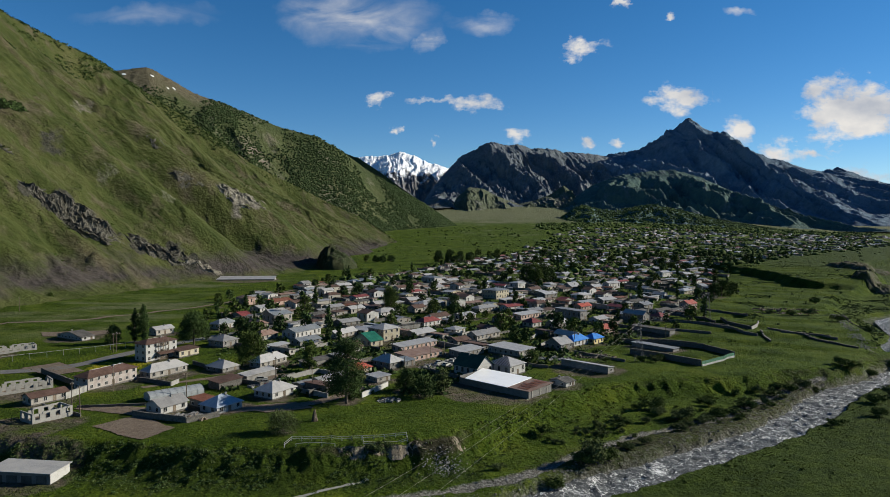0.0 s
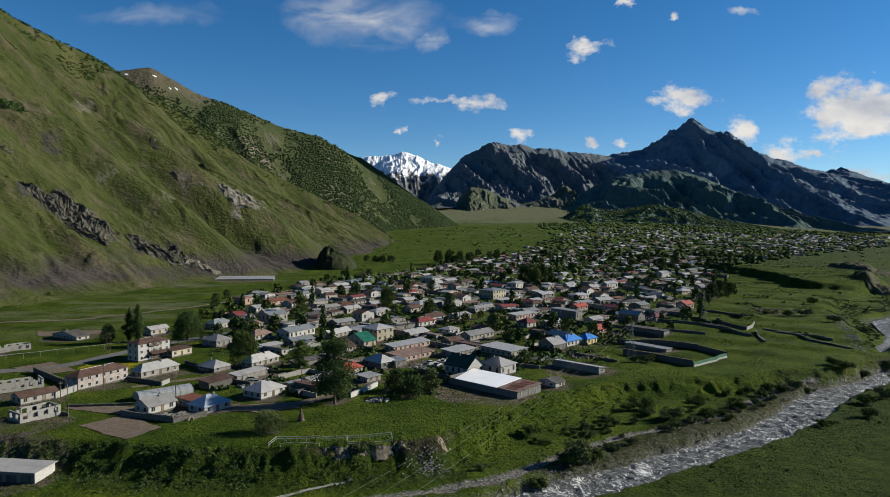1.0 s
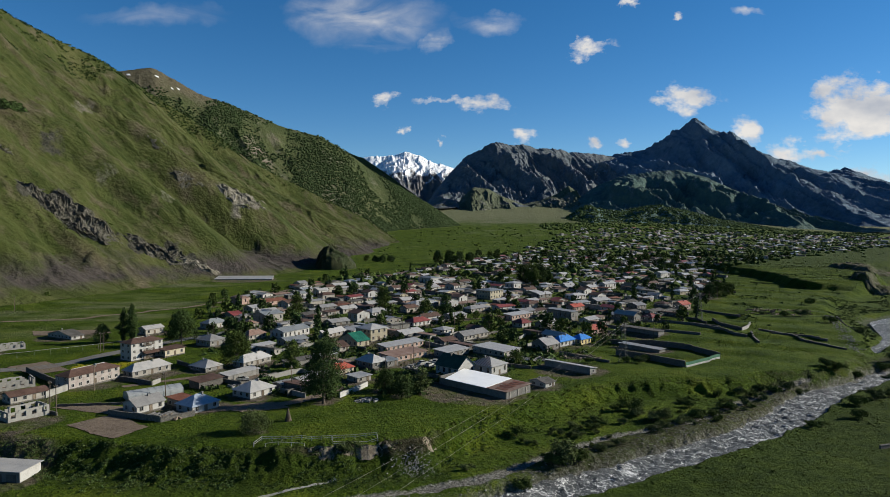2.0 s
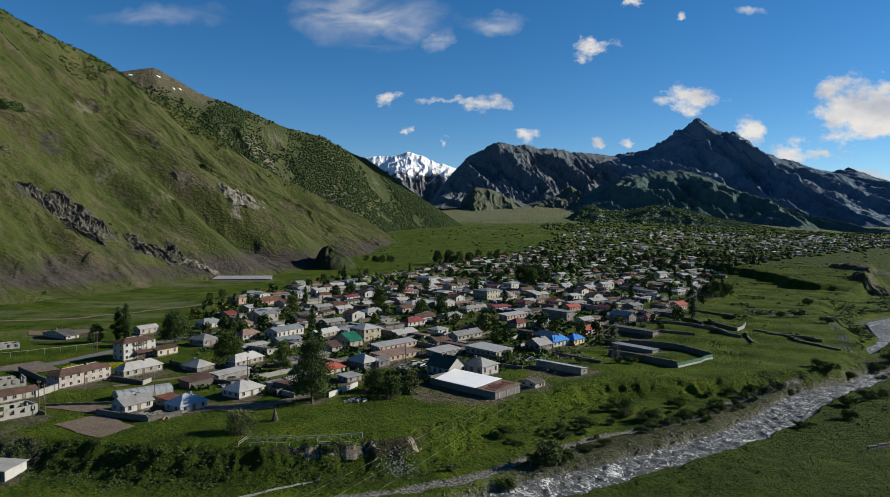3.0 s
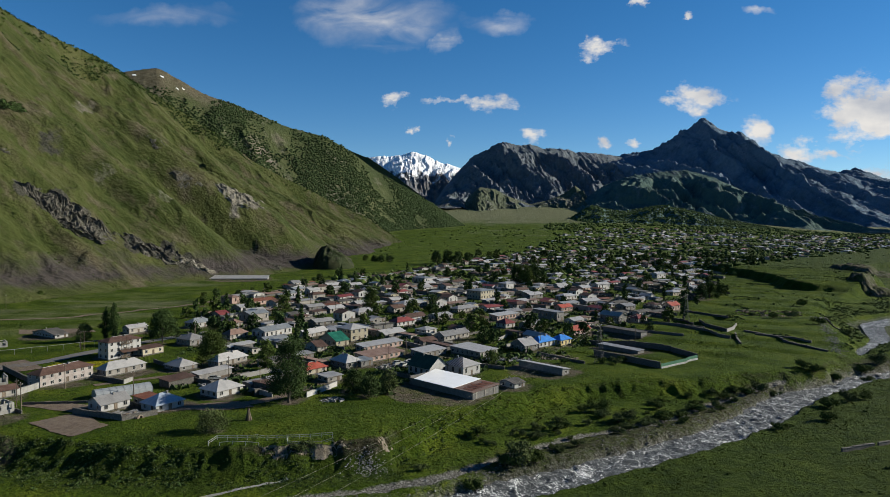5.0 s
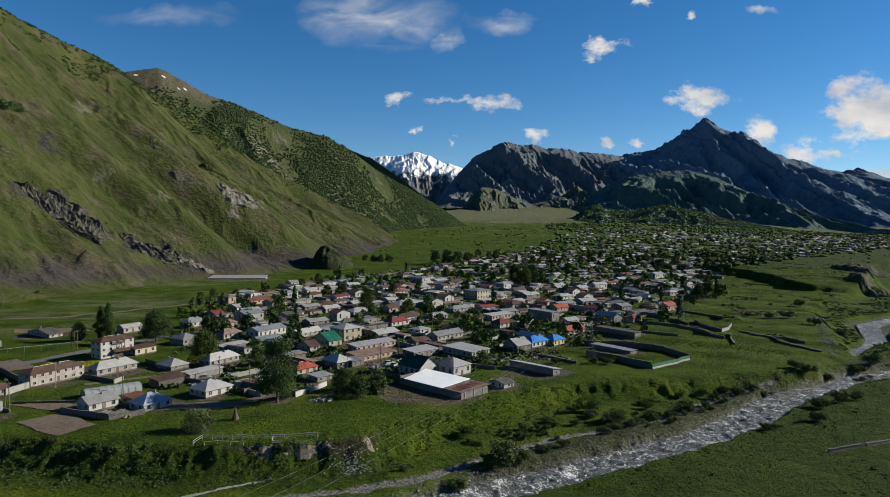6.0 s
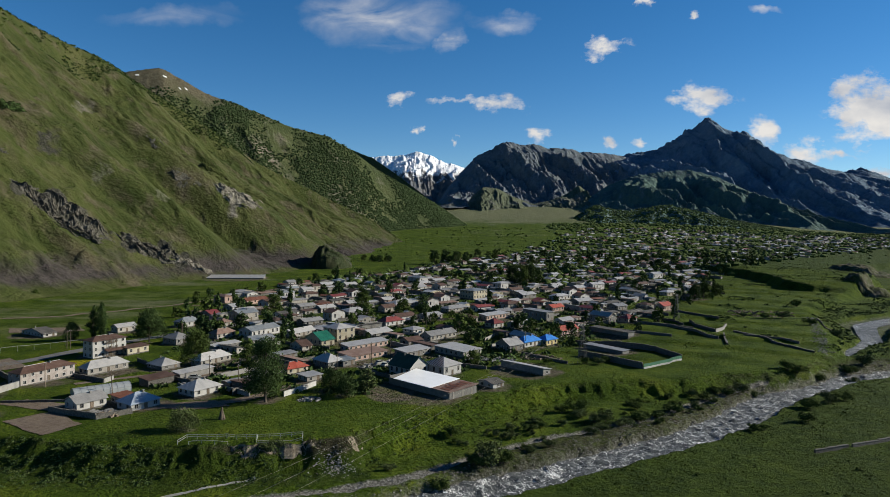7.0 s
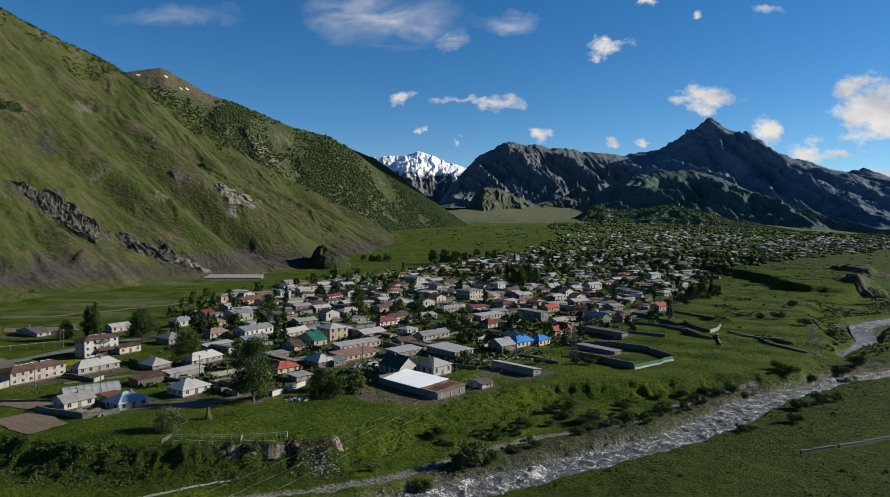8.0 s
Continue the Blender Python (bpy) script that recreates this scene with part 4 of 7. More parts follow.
def merged(*items):
    verts, faces = [], []
    for v, f in items:
        n = len(verts)
        verts += list(v)
        faces += [tuple(i + n for i in face) for face in f]
    return verts, faces


def slab(quad, thick):
    """A slab under a four-cornered (or three-cornered) face, thick downwards."""
    n = len(quad)
    verts = [tuple(p) for p in quad] + [(p[0], p[1], p[2] - thick) for p in quad]
    faces = [tuple(range(n)), tuple(range(2 * n - 1, n - 1, -1))] + [(i, n + i, n + (i + 1) % n, (i + 1) % n) for i in range(n)]
    return verts, faces


def roof_shape(kind, L, D, h, rise, o=0.45):
    x0, x1, y0, y1 = -o, L + o, -o, D + o
    z0, z1 = h - rise * o / (min(L, D) / 2) * 0.6, h + rise
    t = 0.14
    if kind == "hip":
        if L >= D:
            k = (D / 2 + o) * 0.95
            a, b = (x0 + k, D / 2, z1), (x1 - k, D / 2, z1)
            if b[0] <= a[0] + 0.3:
                a, b = (L / 2 - 0.2, D / 2, z1), (L / 2 + 0.2, D / 2, z1)
            c = [(x0, y0, z0), (x1, y0, z0), (x1, y1, z0), (x0, y1, z0)]
            tops = [[c[0], c[1], b, a], [c[1], c[2], b], [c[2], c[3], a, b], [c[3], c[0], a]]
        else:
            k = (L / 2 + o) * 0.95
            a, b = (L / 2, y0 + k, z1), (L / 2, y1 - k, z1)
            if b[1] <= a[1] + 0.3:
                a, b = (L / 2, D / 2 - 0.2, z1), (L / 2, D / 2 + 0.2, z1)
            c = [(x0, y0, z0), (x1, y0, z0), (x1, y1, z0), (x0, y1, z0)]
            tops = [[c[0], c[1], a], [c[1], c[2], b, a], [c[2], c[3], b], [c[3], c[0], a, b]]
        return merged(*[slab(q, t) for q in tops])
    if kind == "gable":
        return merged(slab([(x0, y0, z0), (x1, y0, z0), (x1, D / 2, z1), (x0, D / 2, z1)], t), slab([(x1, y1, z0), (x0, y1, z0), (x0, D / 2, z1), (x1, D / 2, z1)], t))
    if kind == "gableD":
        return merged(slab([(x1, y0, z0), (x1, y1, z0), (L / 2, y1, z1), (L / 2, y0, z1)], t), slab([(x0, y1, z0), (x0, y0, z0), (L / 2, y0, z1), (L / 2, y1, z1)], t))
    return slab([(x0, y0, h + 0.1), (x1, y0, h + 0.1), (x1, y1, h + rise), (x0, y1, h + rise)], t)


def wall_shape(kind, L, D, h, rise):
    verts, faces = boxes((0, 0, -0.8, L, D, h))
    faces = [f for i, f in enumerate(faces) if i != 1]
    n = len(verts)
    if kind == "gable":
        verts += [(0, D / 2, h + rise - 0.16), (L, D / 2, h + rise - 0.16)]
        faces += [(7, 4, n), (5, 6, n + 1)]
    elif kind == "gableD":
        verts += [(L / 2, 0, h + rise - 0.16), (L / 2, D, h + rise - 0.16)]
        faces += [(4, 5, n), (6, 7, n + 1)]
    elif kind == "shed":
        verts += [(0, D, h + rise - 0.16), (L, D, h + rise - 0.16)]
        faces += [(4, n, 7), (5, 6, n + 1), (7, n, n + 1, 6)]
    else:
        faces += [(4, 5, 6, 7)]
    return verts, faces


def window_on(ob, side, L, D, at, z, w, hgt, fine):
    """A window on the front (y = 0), the near end (x = 0), the far end or the back, `at` metres along it."""
    def put(u0, u1, z0, z1, d0, d1):
        if side == "front":
            return (u0, -d1, z0, u1, -d0, z1)
        if side == "end":
            return (-d1, u0, z0, -d0, u1, z1)
        if side == "far":
            return (L + d0, u0, z0, L + d1, u1, z1)
        return (u0, D + d0, z0, u1, D + d1, z1)
    a, b, c, d = at - w / 2, at + w / 2, z, z + hgt
    if fine:
        t = 0.11
        win = part("window", boxes(put(a - t, a, c - t, d + t, 0.0, 0.07), put(b, b + t, c - t, d + t, 0.0, 0.07), put(a, b, d, d + t, 0.0, 0.07), put(a, b, c - t, c, 0.0, 0.10),
                                   put(at - 0.03, at + 0.03, c, d, 0.0, 0.055)), MAT["frame"], ob)
        part("pane", boxes(put(a, b, c, d, -0.02, 0.03)), MAT["pane"], win, "dark window glass")
    else:
        part("window", boxes(put(a, b, c, d, -0.02, 0.04)), MAT["pane"], ob)


WALL_WORDS = {"plaster": "weathered beige plaster", "white": "whitewashed", "cream": "cream plaster", "pink": "faded pink plaster", "faded": "peeling pale plaster", "yellow": "yellow painted", "grey": "grey block", "stone": "field stone", "concrete": "concrete"}
ROOF_WORDS = {"pale": "pale metal", "silver": "silvery metal", "grey": "silvery metal", "bluegrey": "blue-grey metal", "dark": "dark felt", "brown": "brown metal", "brownpink": "pinkish brown tile", "rust": "rusty sheet", "red": "bright red metal",
              "darkred": "dark red metal", "blue": "light blue metal", "blue2": "bright blue metal", "green": "green metal", "darkgreen": "dark green metal", "striped": "striped pale metal", "white": "glaring white sheet"}
KIND_WORDS = {"hip": "hipped", "gable": "gabled", "gableD": "gabled", "shed": "low sloping"}
TAKEN = []


def house(x, y, yaw, L, D, h, roof, rise, wall_colour, roof_colour, fine=True, z=None, storeys=None, category="house", windows=True, chimney=True, remember=True, group="village houses"):
    """A house whose near corner stands at x, y; its front runs L along yaw and its end D to the left of that."""
    striped = roof_colour == "striped"
    roof_colour = {"grey": "silver", "striped": "pale"}.get(roof_colour, roof_colour)
    ob = new(category.replace(" ", "_"))
    a = radians(yaw)
    cx, cy = x + L / 2 * math.cos(a) - D / 2 * math.sin(a), y + L / 2 * math.sin(a) + D / 2 * math.cos(a)
    ob.matrix_world = pose(x, y, ground_height(cx, cy) + 0.05 if z is None else z, 0, 0, yaw)
    if remember:
        TAKEN.append((cx, cy, max(L, D) / 2 + 3.5))
    tagged(ob, f"{WALL_WORDS[wall_colour]} {category} with a {KIND_WORDS[roof]} {ROOF_WORDS[roof_colour]} roof", category, group)
    part("wall", wall_shape(roof, L, D, h, rise), MAT[wall_colour], ob)
    part("roof", roof_shape(roof, L, D, h, rise), MAT["roof_" + roof_colour], ob)
    if striped:
        z0 = h - rise * 0.45 / (min(L, D) / 2) * 0.6
        for i in range(9):
            k = 0.6 + (D - 1.2) * i / 8
            far = L / 2 * min(1.0, 2 * k / L, 2 * (D - k) / L) - 0.1
            part("batten", bar((-0.4, k, z0 + 0.06), (far, k, z0 + 0.06 + (h + rise - z0) * (far + 0.45) / (L / 2 + 0.45)), 0.13, 4), MAT["roof_brown"], ob, "dark roof batten")
    if fine:
        part("plinth", boxes((-0.06, -0.06, -0.8, L + 0.06, D + 0.06, 0.35)), MAT["stone"], ob, "rough stone plinth")
        if roof == "hip" and min(L, D) > 5:
            part("ridge_cap", bar((min(D / 2, L / 2 - 0.2), D / 2, h + rise + 0.02), (max(L - D / 2, L / 2 + 0.2), D / 2, h + rise + 0.02), 0.09) if L >= D else
                 bar((L / 2, min(L / 2, D / 2 - 0.2), h + rise + 0.02), (L / 2, max(D - L / 2, D / 2 + 0.2), h + rise + 0.02), 0.09), MAT["frame"], ob)
    if windows:
        storeys = storeys or max(1, int(h / 2.8))
        lift = h / storeys
        for s in range(storeys):
            zw = s * lift + lift * 0.36
            for side, length in (("front", L), ("end", D), ("far", D)) + ((("back", L),) if not fine else ()):
                n = max(1, int(length / (2.6 if fine else 3.6)))
                if side == "far":
                    n = min(n, 1)
                for i in range(n):
                    if side == "front" and s == 0 and i == n // 2 and n > 1:
                        continue
                    window_on(ob, side, L, D, length * (i + 0.5) / n, zw, 0.95, lift * 0.44, fine)
        n = max(1, int(L / (2.6 if fine else 3.6)))
        at = L * (n // 2 + 0.5) / n if n > 1 else L * 0.8
        part("door", boxes((at - 0.5, -0.06, 0.0, at + 0.5, 0.0, 2.05)), MAT["timber"], ob, "weathered wooden door")
    if chimney and roof != "shed":
        cxm, cym = (L * 0.62, D * 0.42) if L >= D else (L * 0.42, D * 0.62)
        ch = part("chimney", merged(boxes((cxm - 0.22, cym - 0.22, h + rise * 0.4, cxm + 0.22, cym + 0.22, h + rise + 0.35))), MAT["grey"], ob)
        part("cap", boxes((cxm - 0.28, cym - 0.28, h + rise + 0.35, cxm + 0.28, cym + 0.28, h + rise + 0.43)), MAT["steel"], ch)
    return ob


def wall(x0, y0, x1, y1, h, t, colour):
    """A garden wall that follows the ground, with a coping."""
    n = max(2, int(math.hypot(x1 - x0, y1 - y0) / 3))
    dx, dy = (x1 - x0) / n, (y1 - y0) / n
    k = t / 2 / math.hypot(dx, dy)
    body, cope = [], []
    for i in range(n):
        ax, ay = x0 + dx * i, y0 + dy * i
        za, zb = ground_height(ax, ay), ground_height(ax + dx, ay + dy)
        top = (za + zb) / 2 + h + random.uniform(-0.12, 0.1)
        q = [(ax - dy * k, ay + dx * k), (ax + dy * k, ay - dx * k), (ax + dx + dy * k, ay + dy - dx * k), (ax + dx - dy * k, ay + dy + dx * k)]
        body.append(slab([(p[0], p[1], top) for p in q], top - min(za, zb) + 0.4))
        q2 = [(ax - dy * k * 1.35, ay + dx * k * 1.35), (ax + dy * k * 1.35, ay - dx * k * 1.35), (ax + dx + dy * k * 1.35, ay + dy - dx * k * 1.35), (ax + dx - dy * k * 1.35, ay + dy + dx * k * 1.35)]
        cope.append(slab([(p[0], p[1], top + 0.09) for p in q2], 0.085))
    ob = new("garden_wall")
    tagged(ob, {"stone": "dark dry-stone garden wall beside a plot", "grey": "grey block yard wall round a house", "concrete": "pale concrete yard wall beside a house", "white": "whitewashed yard wall in the sun"}[colour], "wall", "garden walls")
    part("wall_body", merged(*body), MAT[colour], ob)
    part("coping", merged(*cope), MAT["stone" if colour == "stone" else "concrete"], ob)
    return ob


# ---- plants ----
def leaf_cloud(lobes, count, size, rng):
    """Leaf clumps as small bent quads on a set of ellipsoid lobes (x, y, z, rx, ry, rz)."""
    lob = np.array(lobes)
    area = (lob[:, 3] * lob[:, 5]) ** 1.0
    pick = rng.choice(len(lob), count, p=area / area.sum())
    d = rng.normal(size=(count, 3))
    d /= np.linalg.norm(d, axis=1)[:, None]
    r = rng.uniform(0.30, 1.12, count)[:, None]
    c = lob[pick, :3] + d * lob[pick, 3:] * r
    n = d + rng.normal(size=(count, 3)) * 0.7
    n /= np.linalg.norm(n, axis=1)[:, None]
    t = np.cross(n, rng.normal(size=(count, 3)))
    t /= np.linalg.norm(t, axis=1)[:, None]
    b = np.cross(n, t)
    s = (size * rng.uniform(0.6, 1.4, count))[:, None]
    quad = np.stack([c - t * s, c - b * s * 0.7 + n * s * 0.2, c + t * s, c + b * s * 0.7 + n * s * 0.2], 1)
    faces = np.arange(count * 4).reshape(-1, 4)
    return quad.reshape(-1, 3).tolist(), faces.tolist()


def make_tree(style, height, width, material, leaves, size, seed):
    rng = np.random.RandomState(seed)
    ob = new("tree")
    base = height * (0.16 if style != "poplar" else 0.08)
    limbs = [bar((0, 0, -0.5), (rng.uniform(-.2, .2), rng.uniform(-.2, .2), height * 0.45), height * 0.022 + 0.05, 7, height * 0.012), bar((0, 0, height * 0.44), (rng.uniform(-.4, .4), rng.uniform(-.4, .4), height * 0.85), height * 0.013, 6, 0.03)]
    lobes = []
    n = 34 if style != "poplar" else 14
    for i in range(n):
        if style == "poplar":
            zc = base + (height - base) * (i + 0.7) / (n + 0.4)
            w = width * 0.5 * math.sin(math.pi * min(1, 0.14 + 0.8 * (i + 0.5) / n)) ** 0.7
            x, y = rng.uniform(-1, 1) * w * 0.45, rng.uniform(-1, 1) * w * 0.45
            lobes.append((x, y, zc, w * 0.62, w * 0.62, height * 0.10))
        else:
            zc = rng.uniform(0.15, 0.92) * height
            w = width * 0.5 * math.sin(math.pi * min(0.97, (zc / height) ** 0.8 * 0.86 + 0.12)) ** 0.6
            th, rr = rng.uniform(0, 2 * math.pi), w * rng.uniform(0.35, 0.78)
            x, y = rr * math.cos(th), rr * math.sin(th)
            k = width * rng.uniform(0.15, 0.27)
            lobes.append((x, y, zc, k, k, k * 0.8))
        limbs.append(bar((0, 0, max(base, zc - height * 0.22)), (x * 0.85, y * 0.85, zc), height * 0.008 + 0.02, 5, 0.02))
    part("trunk", merged(*limbs), MAT["bark"], ob)
    part("crown", leaf_cloud(lobes, leaves, size, rng), material, ob)
    return ob


def make_bush(height, material, leaves, size, seed):
    rng = np.random.RandomState(seed)
    ob = new("bush")
    lobes, stems = [], []
    for i in range(9):
        th, rr = rng.uniform(0, 2 * math.pi), height * rng.uniform(0.05, 0.6)
        k = height * rng.uniform(0.22, 0.40)
        zc = height * rng.uniform(0.28, 0.72) * (1.15 - rr / height * 0.6)
        lobes.append((rr * math.cos(th), rr * math.sin(th), zc, k, k, k * 0.8))
        stems.append(bar((0, 0, -0.4), (rr * math.cos(th) * 0.8, rr * math.sin(th) * 0.8, zc), 0.05, 5, 0.02))
    part("stem", merged(*stems), MAT["bark"], ob)
    part("crown", leaf_cloud(lobes, leaves, size, rng), material, ob)
    return ob


TREE_KIND = {"leaf": "green-leaved", "leaf_dark": "dark green", "leaf_olive": "grey-green"}


def tree(x, y, height, width, colour):
    style = "poplar" if height > width * 2.1 else "round"
    size = 0.10 + 0.0005 * y
    leaves = int(min(22000, (height * width) / (size * size) * 2.6))
    ob = make_tree(style, height, width, MAT[colour], leaves, size, int(abs(x * 13 + y * 7)) % 9999)
    ob.matrix_world = pose(x, y, ground_height(x, y))
    TAKEN.append((x, y, 3))
    return tagged(ob, f"{'tall columnar' if style == 'poplar' else 'broad'} {TREE_KIND[colour]} tree in full leaf beside the houses", "tree", "village trees")


BUSHES = {}


def bush(x, y, height, colour, label="bushy green willow scrub near the river bank"):
    key = (colour, random.randrange(4))
    m = pose(x, y, ground_height(x, y) - 0.1, 0, 0, random.uniform(0, 360)) @ Matrix.Diagonal((height / 4, height / 4, height / 4 * random.uniform(0.8, 1.05), 1))
    if key not in BUSHES:
        ob = BUSHES[key] = make_bush(4.0, MAT[colour], 2000, 0.165, 40 + key[1])
    else:
        ob = copy_thing(BUSHES[key], Matrix.Identity(4))
    ob.matrix_world = m
    return tagged(ob, label, "bush", "river bushes")


# ---- small things ----
def pole(x, y, h):
    ob = new("utility_pole")
    ob.matrix_world = pose(x, y, ground_height(x, y), random.uniform(-2, 2), random.uniform(-2, 2), 35)
    part("post", bar((0, 0, -0.5), (0, 0, h), 0.16, 8, 0.10), MAT["timber"], ob)
    part("crossarm", boxes((-0.5, -0.06, h - 0.5, 0.5, 0.06, h - 0.38)), MAT["timber"], ob)
    for i in (-0.42, 0.0, 0.42):
        part("insulator", bar((i, 0, h - 0.40 if i else h), (i, 0, h - 0.15 if i else h + 0.22), 0.06), MAT["frame"], ob, "pale ceramic insulator")
    return tagged(ob, "weathered wooden utility pole beside a village lane", "utility pole", "utility poles")


def car(x, y, yaw, paint, label):
    ob = new("car")
    ob.matrix_world = pose(x, y, ground_height(x, y) + 0.2, 0, 0, yaw)
    prof = [(-2.1, 0.3), (-2.1, 0.75), (-1.9, 0.92), (-1.2, 0.98), (1.0, 0.95), (1.9, 0.85), (2.1, 0.65), (2.1, 0.3)]
    cab = [(-1.75, 0.96), (-1.35, 1.42), (0.25, 1.45), (0.95, 0.94)]
    for name, pts, w, mat_ in (("body", prof, 0.85, paint), ("cabin", cab, 0.72, MAT["pane"]), ("roof", [(-1.4, 1.40), (-1.3, 1.48), (0.2, 1.50), (0.32, 1.42)], 0.70, paint)):
        n = len(pts)
        v = [(p[0], -w, p[1]) for p in pts] + [(p[0], w, p[1]) for p in pts]
        part(name, (v, [tuple(range(n)), tuple(range(2 * n - 1, n - 1, -1))] + [(i, n + i, n + (i + 1) % n, (i + 1) % n) for i in range(n)]), mat_, ob)
    for wx in (-1.3, 1.3):
        for wy in (-0.78, 0.78):
            part("wheel", bar((wx, wy - 0.1, 0.1), (wx, wy + 0.1, 0.1), 0.31, 12), MAT["roof_dark"], ob, "black rubber tyre")
    return tagged(ob, label, "car", "parked cars")


def ruin(x, y, yaw, L, D, h, label):
    """A roofless shell of block walls with open window holes."""
    ob = new("unfinished_building")
    ob.matrix_world = pose(x, y, ground_height(x, y), 0, 0, yaw)
    t = 0.35
    for side, length in (("front", L), ("back", L), ("end", D), ("far", D)):
        n = max(2, int(length / 2.4))
        w = length / n
        blocks = [(0, 0, -0.6, length, t, h * 0.32)]
        for i in range(n):
            blocks += [(i * w, 0, h * 0.32, i * w + w * 0.28, t, h * 0.82), ((i + 1) * w - w * 0.28, 0, h * 0.32, (i + 1) * w, t, h * 0.82)]
            if (i * 7 + int(length)) % 5:
                blocks.append((i * w, 0, h * 0.82, (i + 1) * w, t, h * (1.0 if i % 2 else 0.97)))
        p = part("wall", boxes(*blocks), MAT["concrete"], ob)
        p.matrix_local = {"front": pose(0, 0, 0), "back": pose(0, D - t, 0), "end": pose(t, 0.002, 0, 0, 0, 90), "far": pose(L, 0.002, 0, 0, 0, 90)}[side]
    part("floor_slab", boxes((t, t, -0.3, L - t, D - t, 0.12)), MAT["soil"], ob)
    TAKEN.append((x, y, 12))
    return tagged(ob, label, "ruin")


def scrap_heap(x, y, r, count, label, seed):
    """A spread of planks and blocks lying about a yard."""
    rr = random.Random(seed)
    pieces = []
    for i in range(count):
        a, d = rr.uniform(0, 6.28), r * rr.random() ** 0.5
        px, py = x + d * math.cos(a) * 1.4, y + d * math.sin(a)
        z = ground_height(px, py)
        l, w, t = rr.uniform(0.4, 2.6), rr.uniform(0.15, 0.7), rr.uniform(0.1, 0.7)
        v, f = boxes((-l / 2, -w / 2, -0.1, l / 2, w / 2, t))
        m = pose(px, py, z, rr.uniform(-12, 12), rr.uniform(-12, 12), rr.uniform(0, 180))
        pieces.append(([tuple(m @ Vector(q)) for q in v], f))
    ob = link_mesh("scrap_heap", *merged(*pieces), MAT[rr.choice(["timber", "rubble", "roof_silver"])], False)
    return tagged(ob, label, "scrap", kind="stuff")


def rail_fence(points, h, label, rails=2, gap=2.4, material="ivory"):
    ob = new("rail_fence")
    for (ax, ay), (bx, by) in zip(points[:-1], points[1:]):
        n = max(1, int(math.hypot(bx - ax, by - ay) / gap))
        row = [(ax + (bx - ax) * i / n, ay + (by - ay) * i / n) for i in range(n + 1)]
        row = [(px, py, ground_height(px, py)) for px, py in row]
        for p in row:
            part("post", bar((p[0], p[1], p[2] - 0.4), (p[0], p[1], p[2] + h), 0.085, 6, 0.075), MAT[material], ob)
        for k in range(rails):
            zr = h * (0.92 - 0.42 * k)
            for p, q in zip(row[:-1], row[1:]):
                part("rail", bar((p[0], p[1], p[2] + zr), (q[0], q[1], q[2] + zr), 0.07, 5), MAT[material], ob)
    return tagged(ob, label, "fence")


def bent(points, r, sides=5):
    return merged(*[bar(a, b, r, sides) for a, b in zip(points[:-1], points[1:])])


def pylon(x, y, h, yaw):
    ob = new("lattice_pylon")
    ob.matrix_world = pose(x, y, ground_height(x, y), 0, 0, yaw)
    w = lambda z: 1.5 * (1 - z / h) + 0.25 * z / h
    for sx, sy in ((-1, -1), (1, -1), (1, 1), (-1, 1)):
        part("leg", bar((sx * w(0), sy * w(0), -0.4), (sx * w(h), sy * w(h), h), 0.06, 5), MAT["pylon"], ob)
    levels = [h * k / 7 for k in range(8)]
    for a, b in zip(levels[:-1], levels[1:]):
        for (sx, sy), (tx, ty) in (((-1, -1), (1, -1)), ((1, -1), (1, 1)), ((1, 1), (-1, 1)), ((-1, 1), (-1, -1))):
            part("brace", bar((sx * w(a), sy * w(a), a), (tx * w(b), ty * w(b), b), 0.03, 4), MAT["pylon"], ob)
            part("brace", bar((tx * w(a), ty * w(a), a), (sx * w(b), sy * w(b), b), 0.03, 4), MAT["pylon"], ob)
    for z in (h * 0.82, h * 0.97):
        part("crossarm", boxes((-2.6, -0.1, z, 2.6, 0.1, z + 0.15)), MAT["pylon"], ob)
    return tagged(ob, "grey steel lattice power pylon standing in a meadow", "pylon")


def cable(a, b, sag, label="thin power cable strung over the river bank"):
    pts = []
    for i in range(25):
        k = i / 24
        p = Vector(a).lerp(Vector(b), k)
        pts.append((p.x, p.y, p.z - sag * 4 * k * (1 - k)))
    v, f = bent(pts, 0.02)
    return tagged(link_mesh("power_cable", v, f, MAT["cable"]), label, "cable", "power cables")


MAT["cable"] = surface("cable_metal", [(0.20, 0.19, 0.15), (0.28, 0.27, 0.22)], 1.0, rough=0.6)

# ---- the houses by the terrace ----
house(-115.2, 209.4, 66, 19.0, 6.5, 4.4, "hip", 1.5, "faded", "brown", storeys=2)
house(-116.6, 253.6, 60, 14.1, 6.8, 7.2, "hip", 1.36, "white", "brown", storeys=3)
house(-102.8, 226.5, 60, 15.4, 5.5, 2.7, "hip", 2.04, "plaster", "pale")
house(-79.5, 181.4, 58, 8.6, 6.7, 2.5, "gable", 1.7, "white", "grey")
house(-63.9, 181.7, 58, 8.9, 7.3, 2.5, "hip", 2.21, "white", "blue")
house(-52.7, 198.2, 58, 9.9, 8.1, 2.5, "hip", 2.21, "white", "pale")
house(-81.0, 236.8, 58, 7.6, 9.2, 1.9, "hip", 2.04, "grey", "pale")
house(-69.3, 243.9, 62, 14.5, 5.5, 2.5, "hip", 2.04, "plaster", "pale")
house(-97.0, 284.5, 60, 8.5, 9.2, 3.0, "hip", 2.04, "grey", "grey")
house(-115.7, 333.5, 60, 11.9, 6.7, 3.0, "hip", 1.87, "white", "bluegrey")
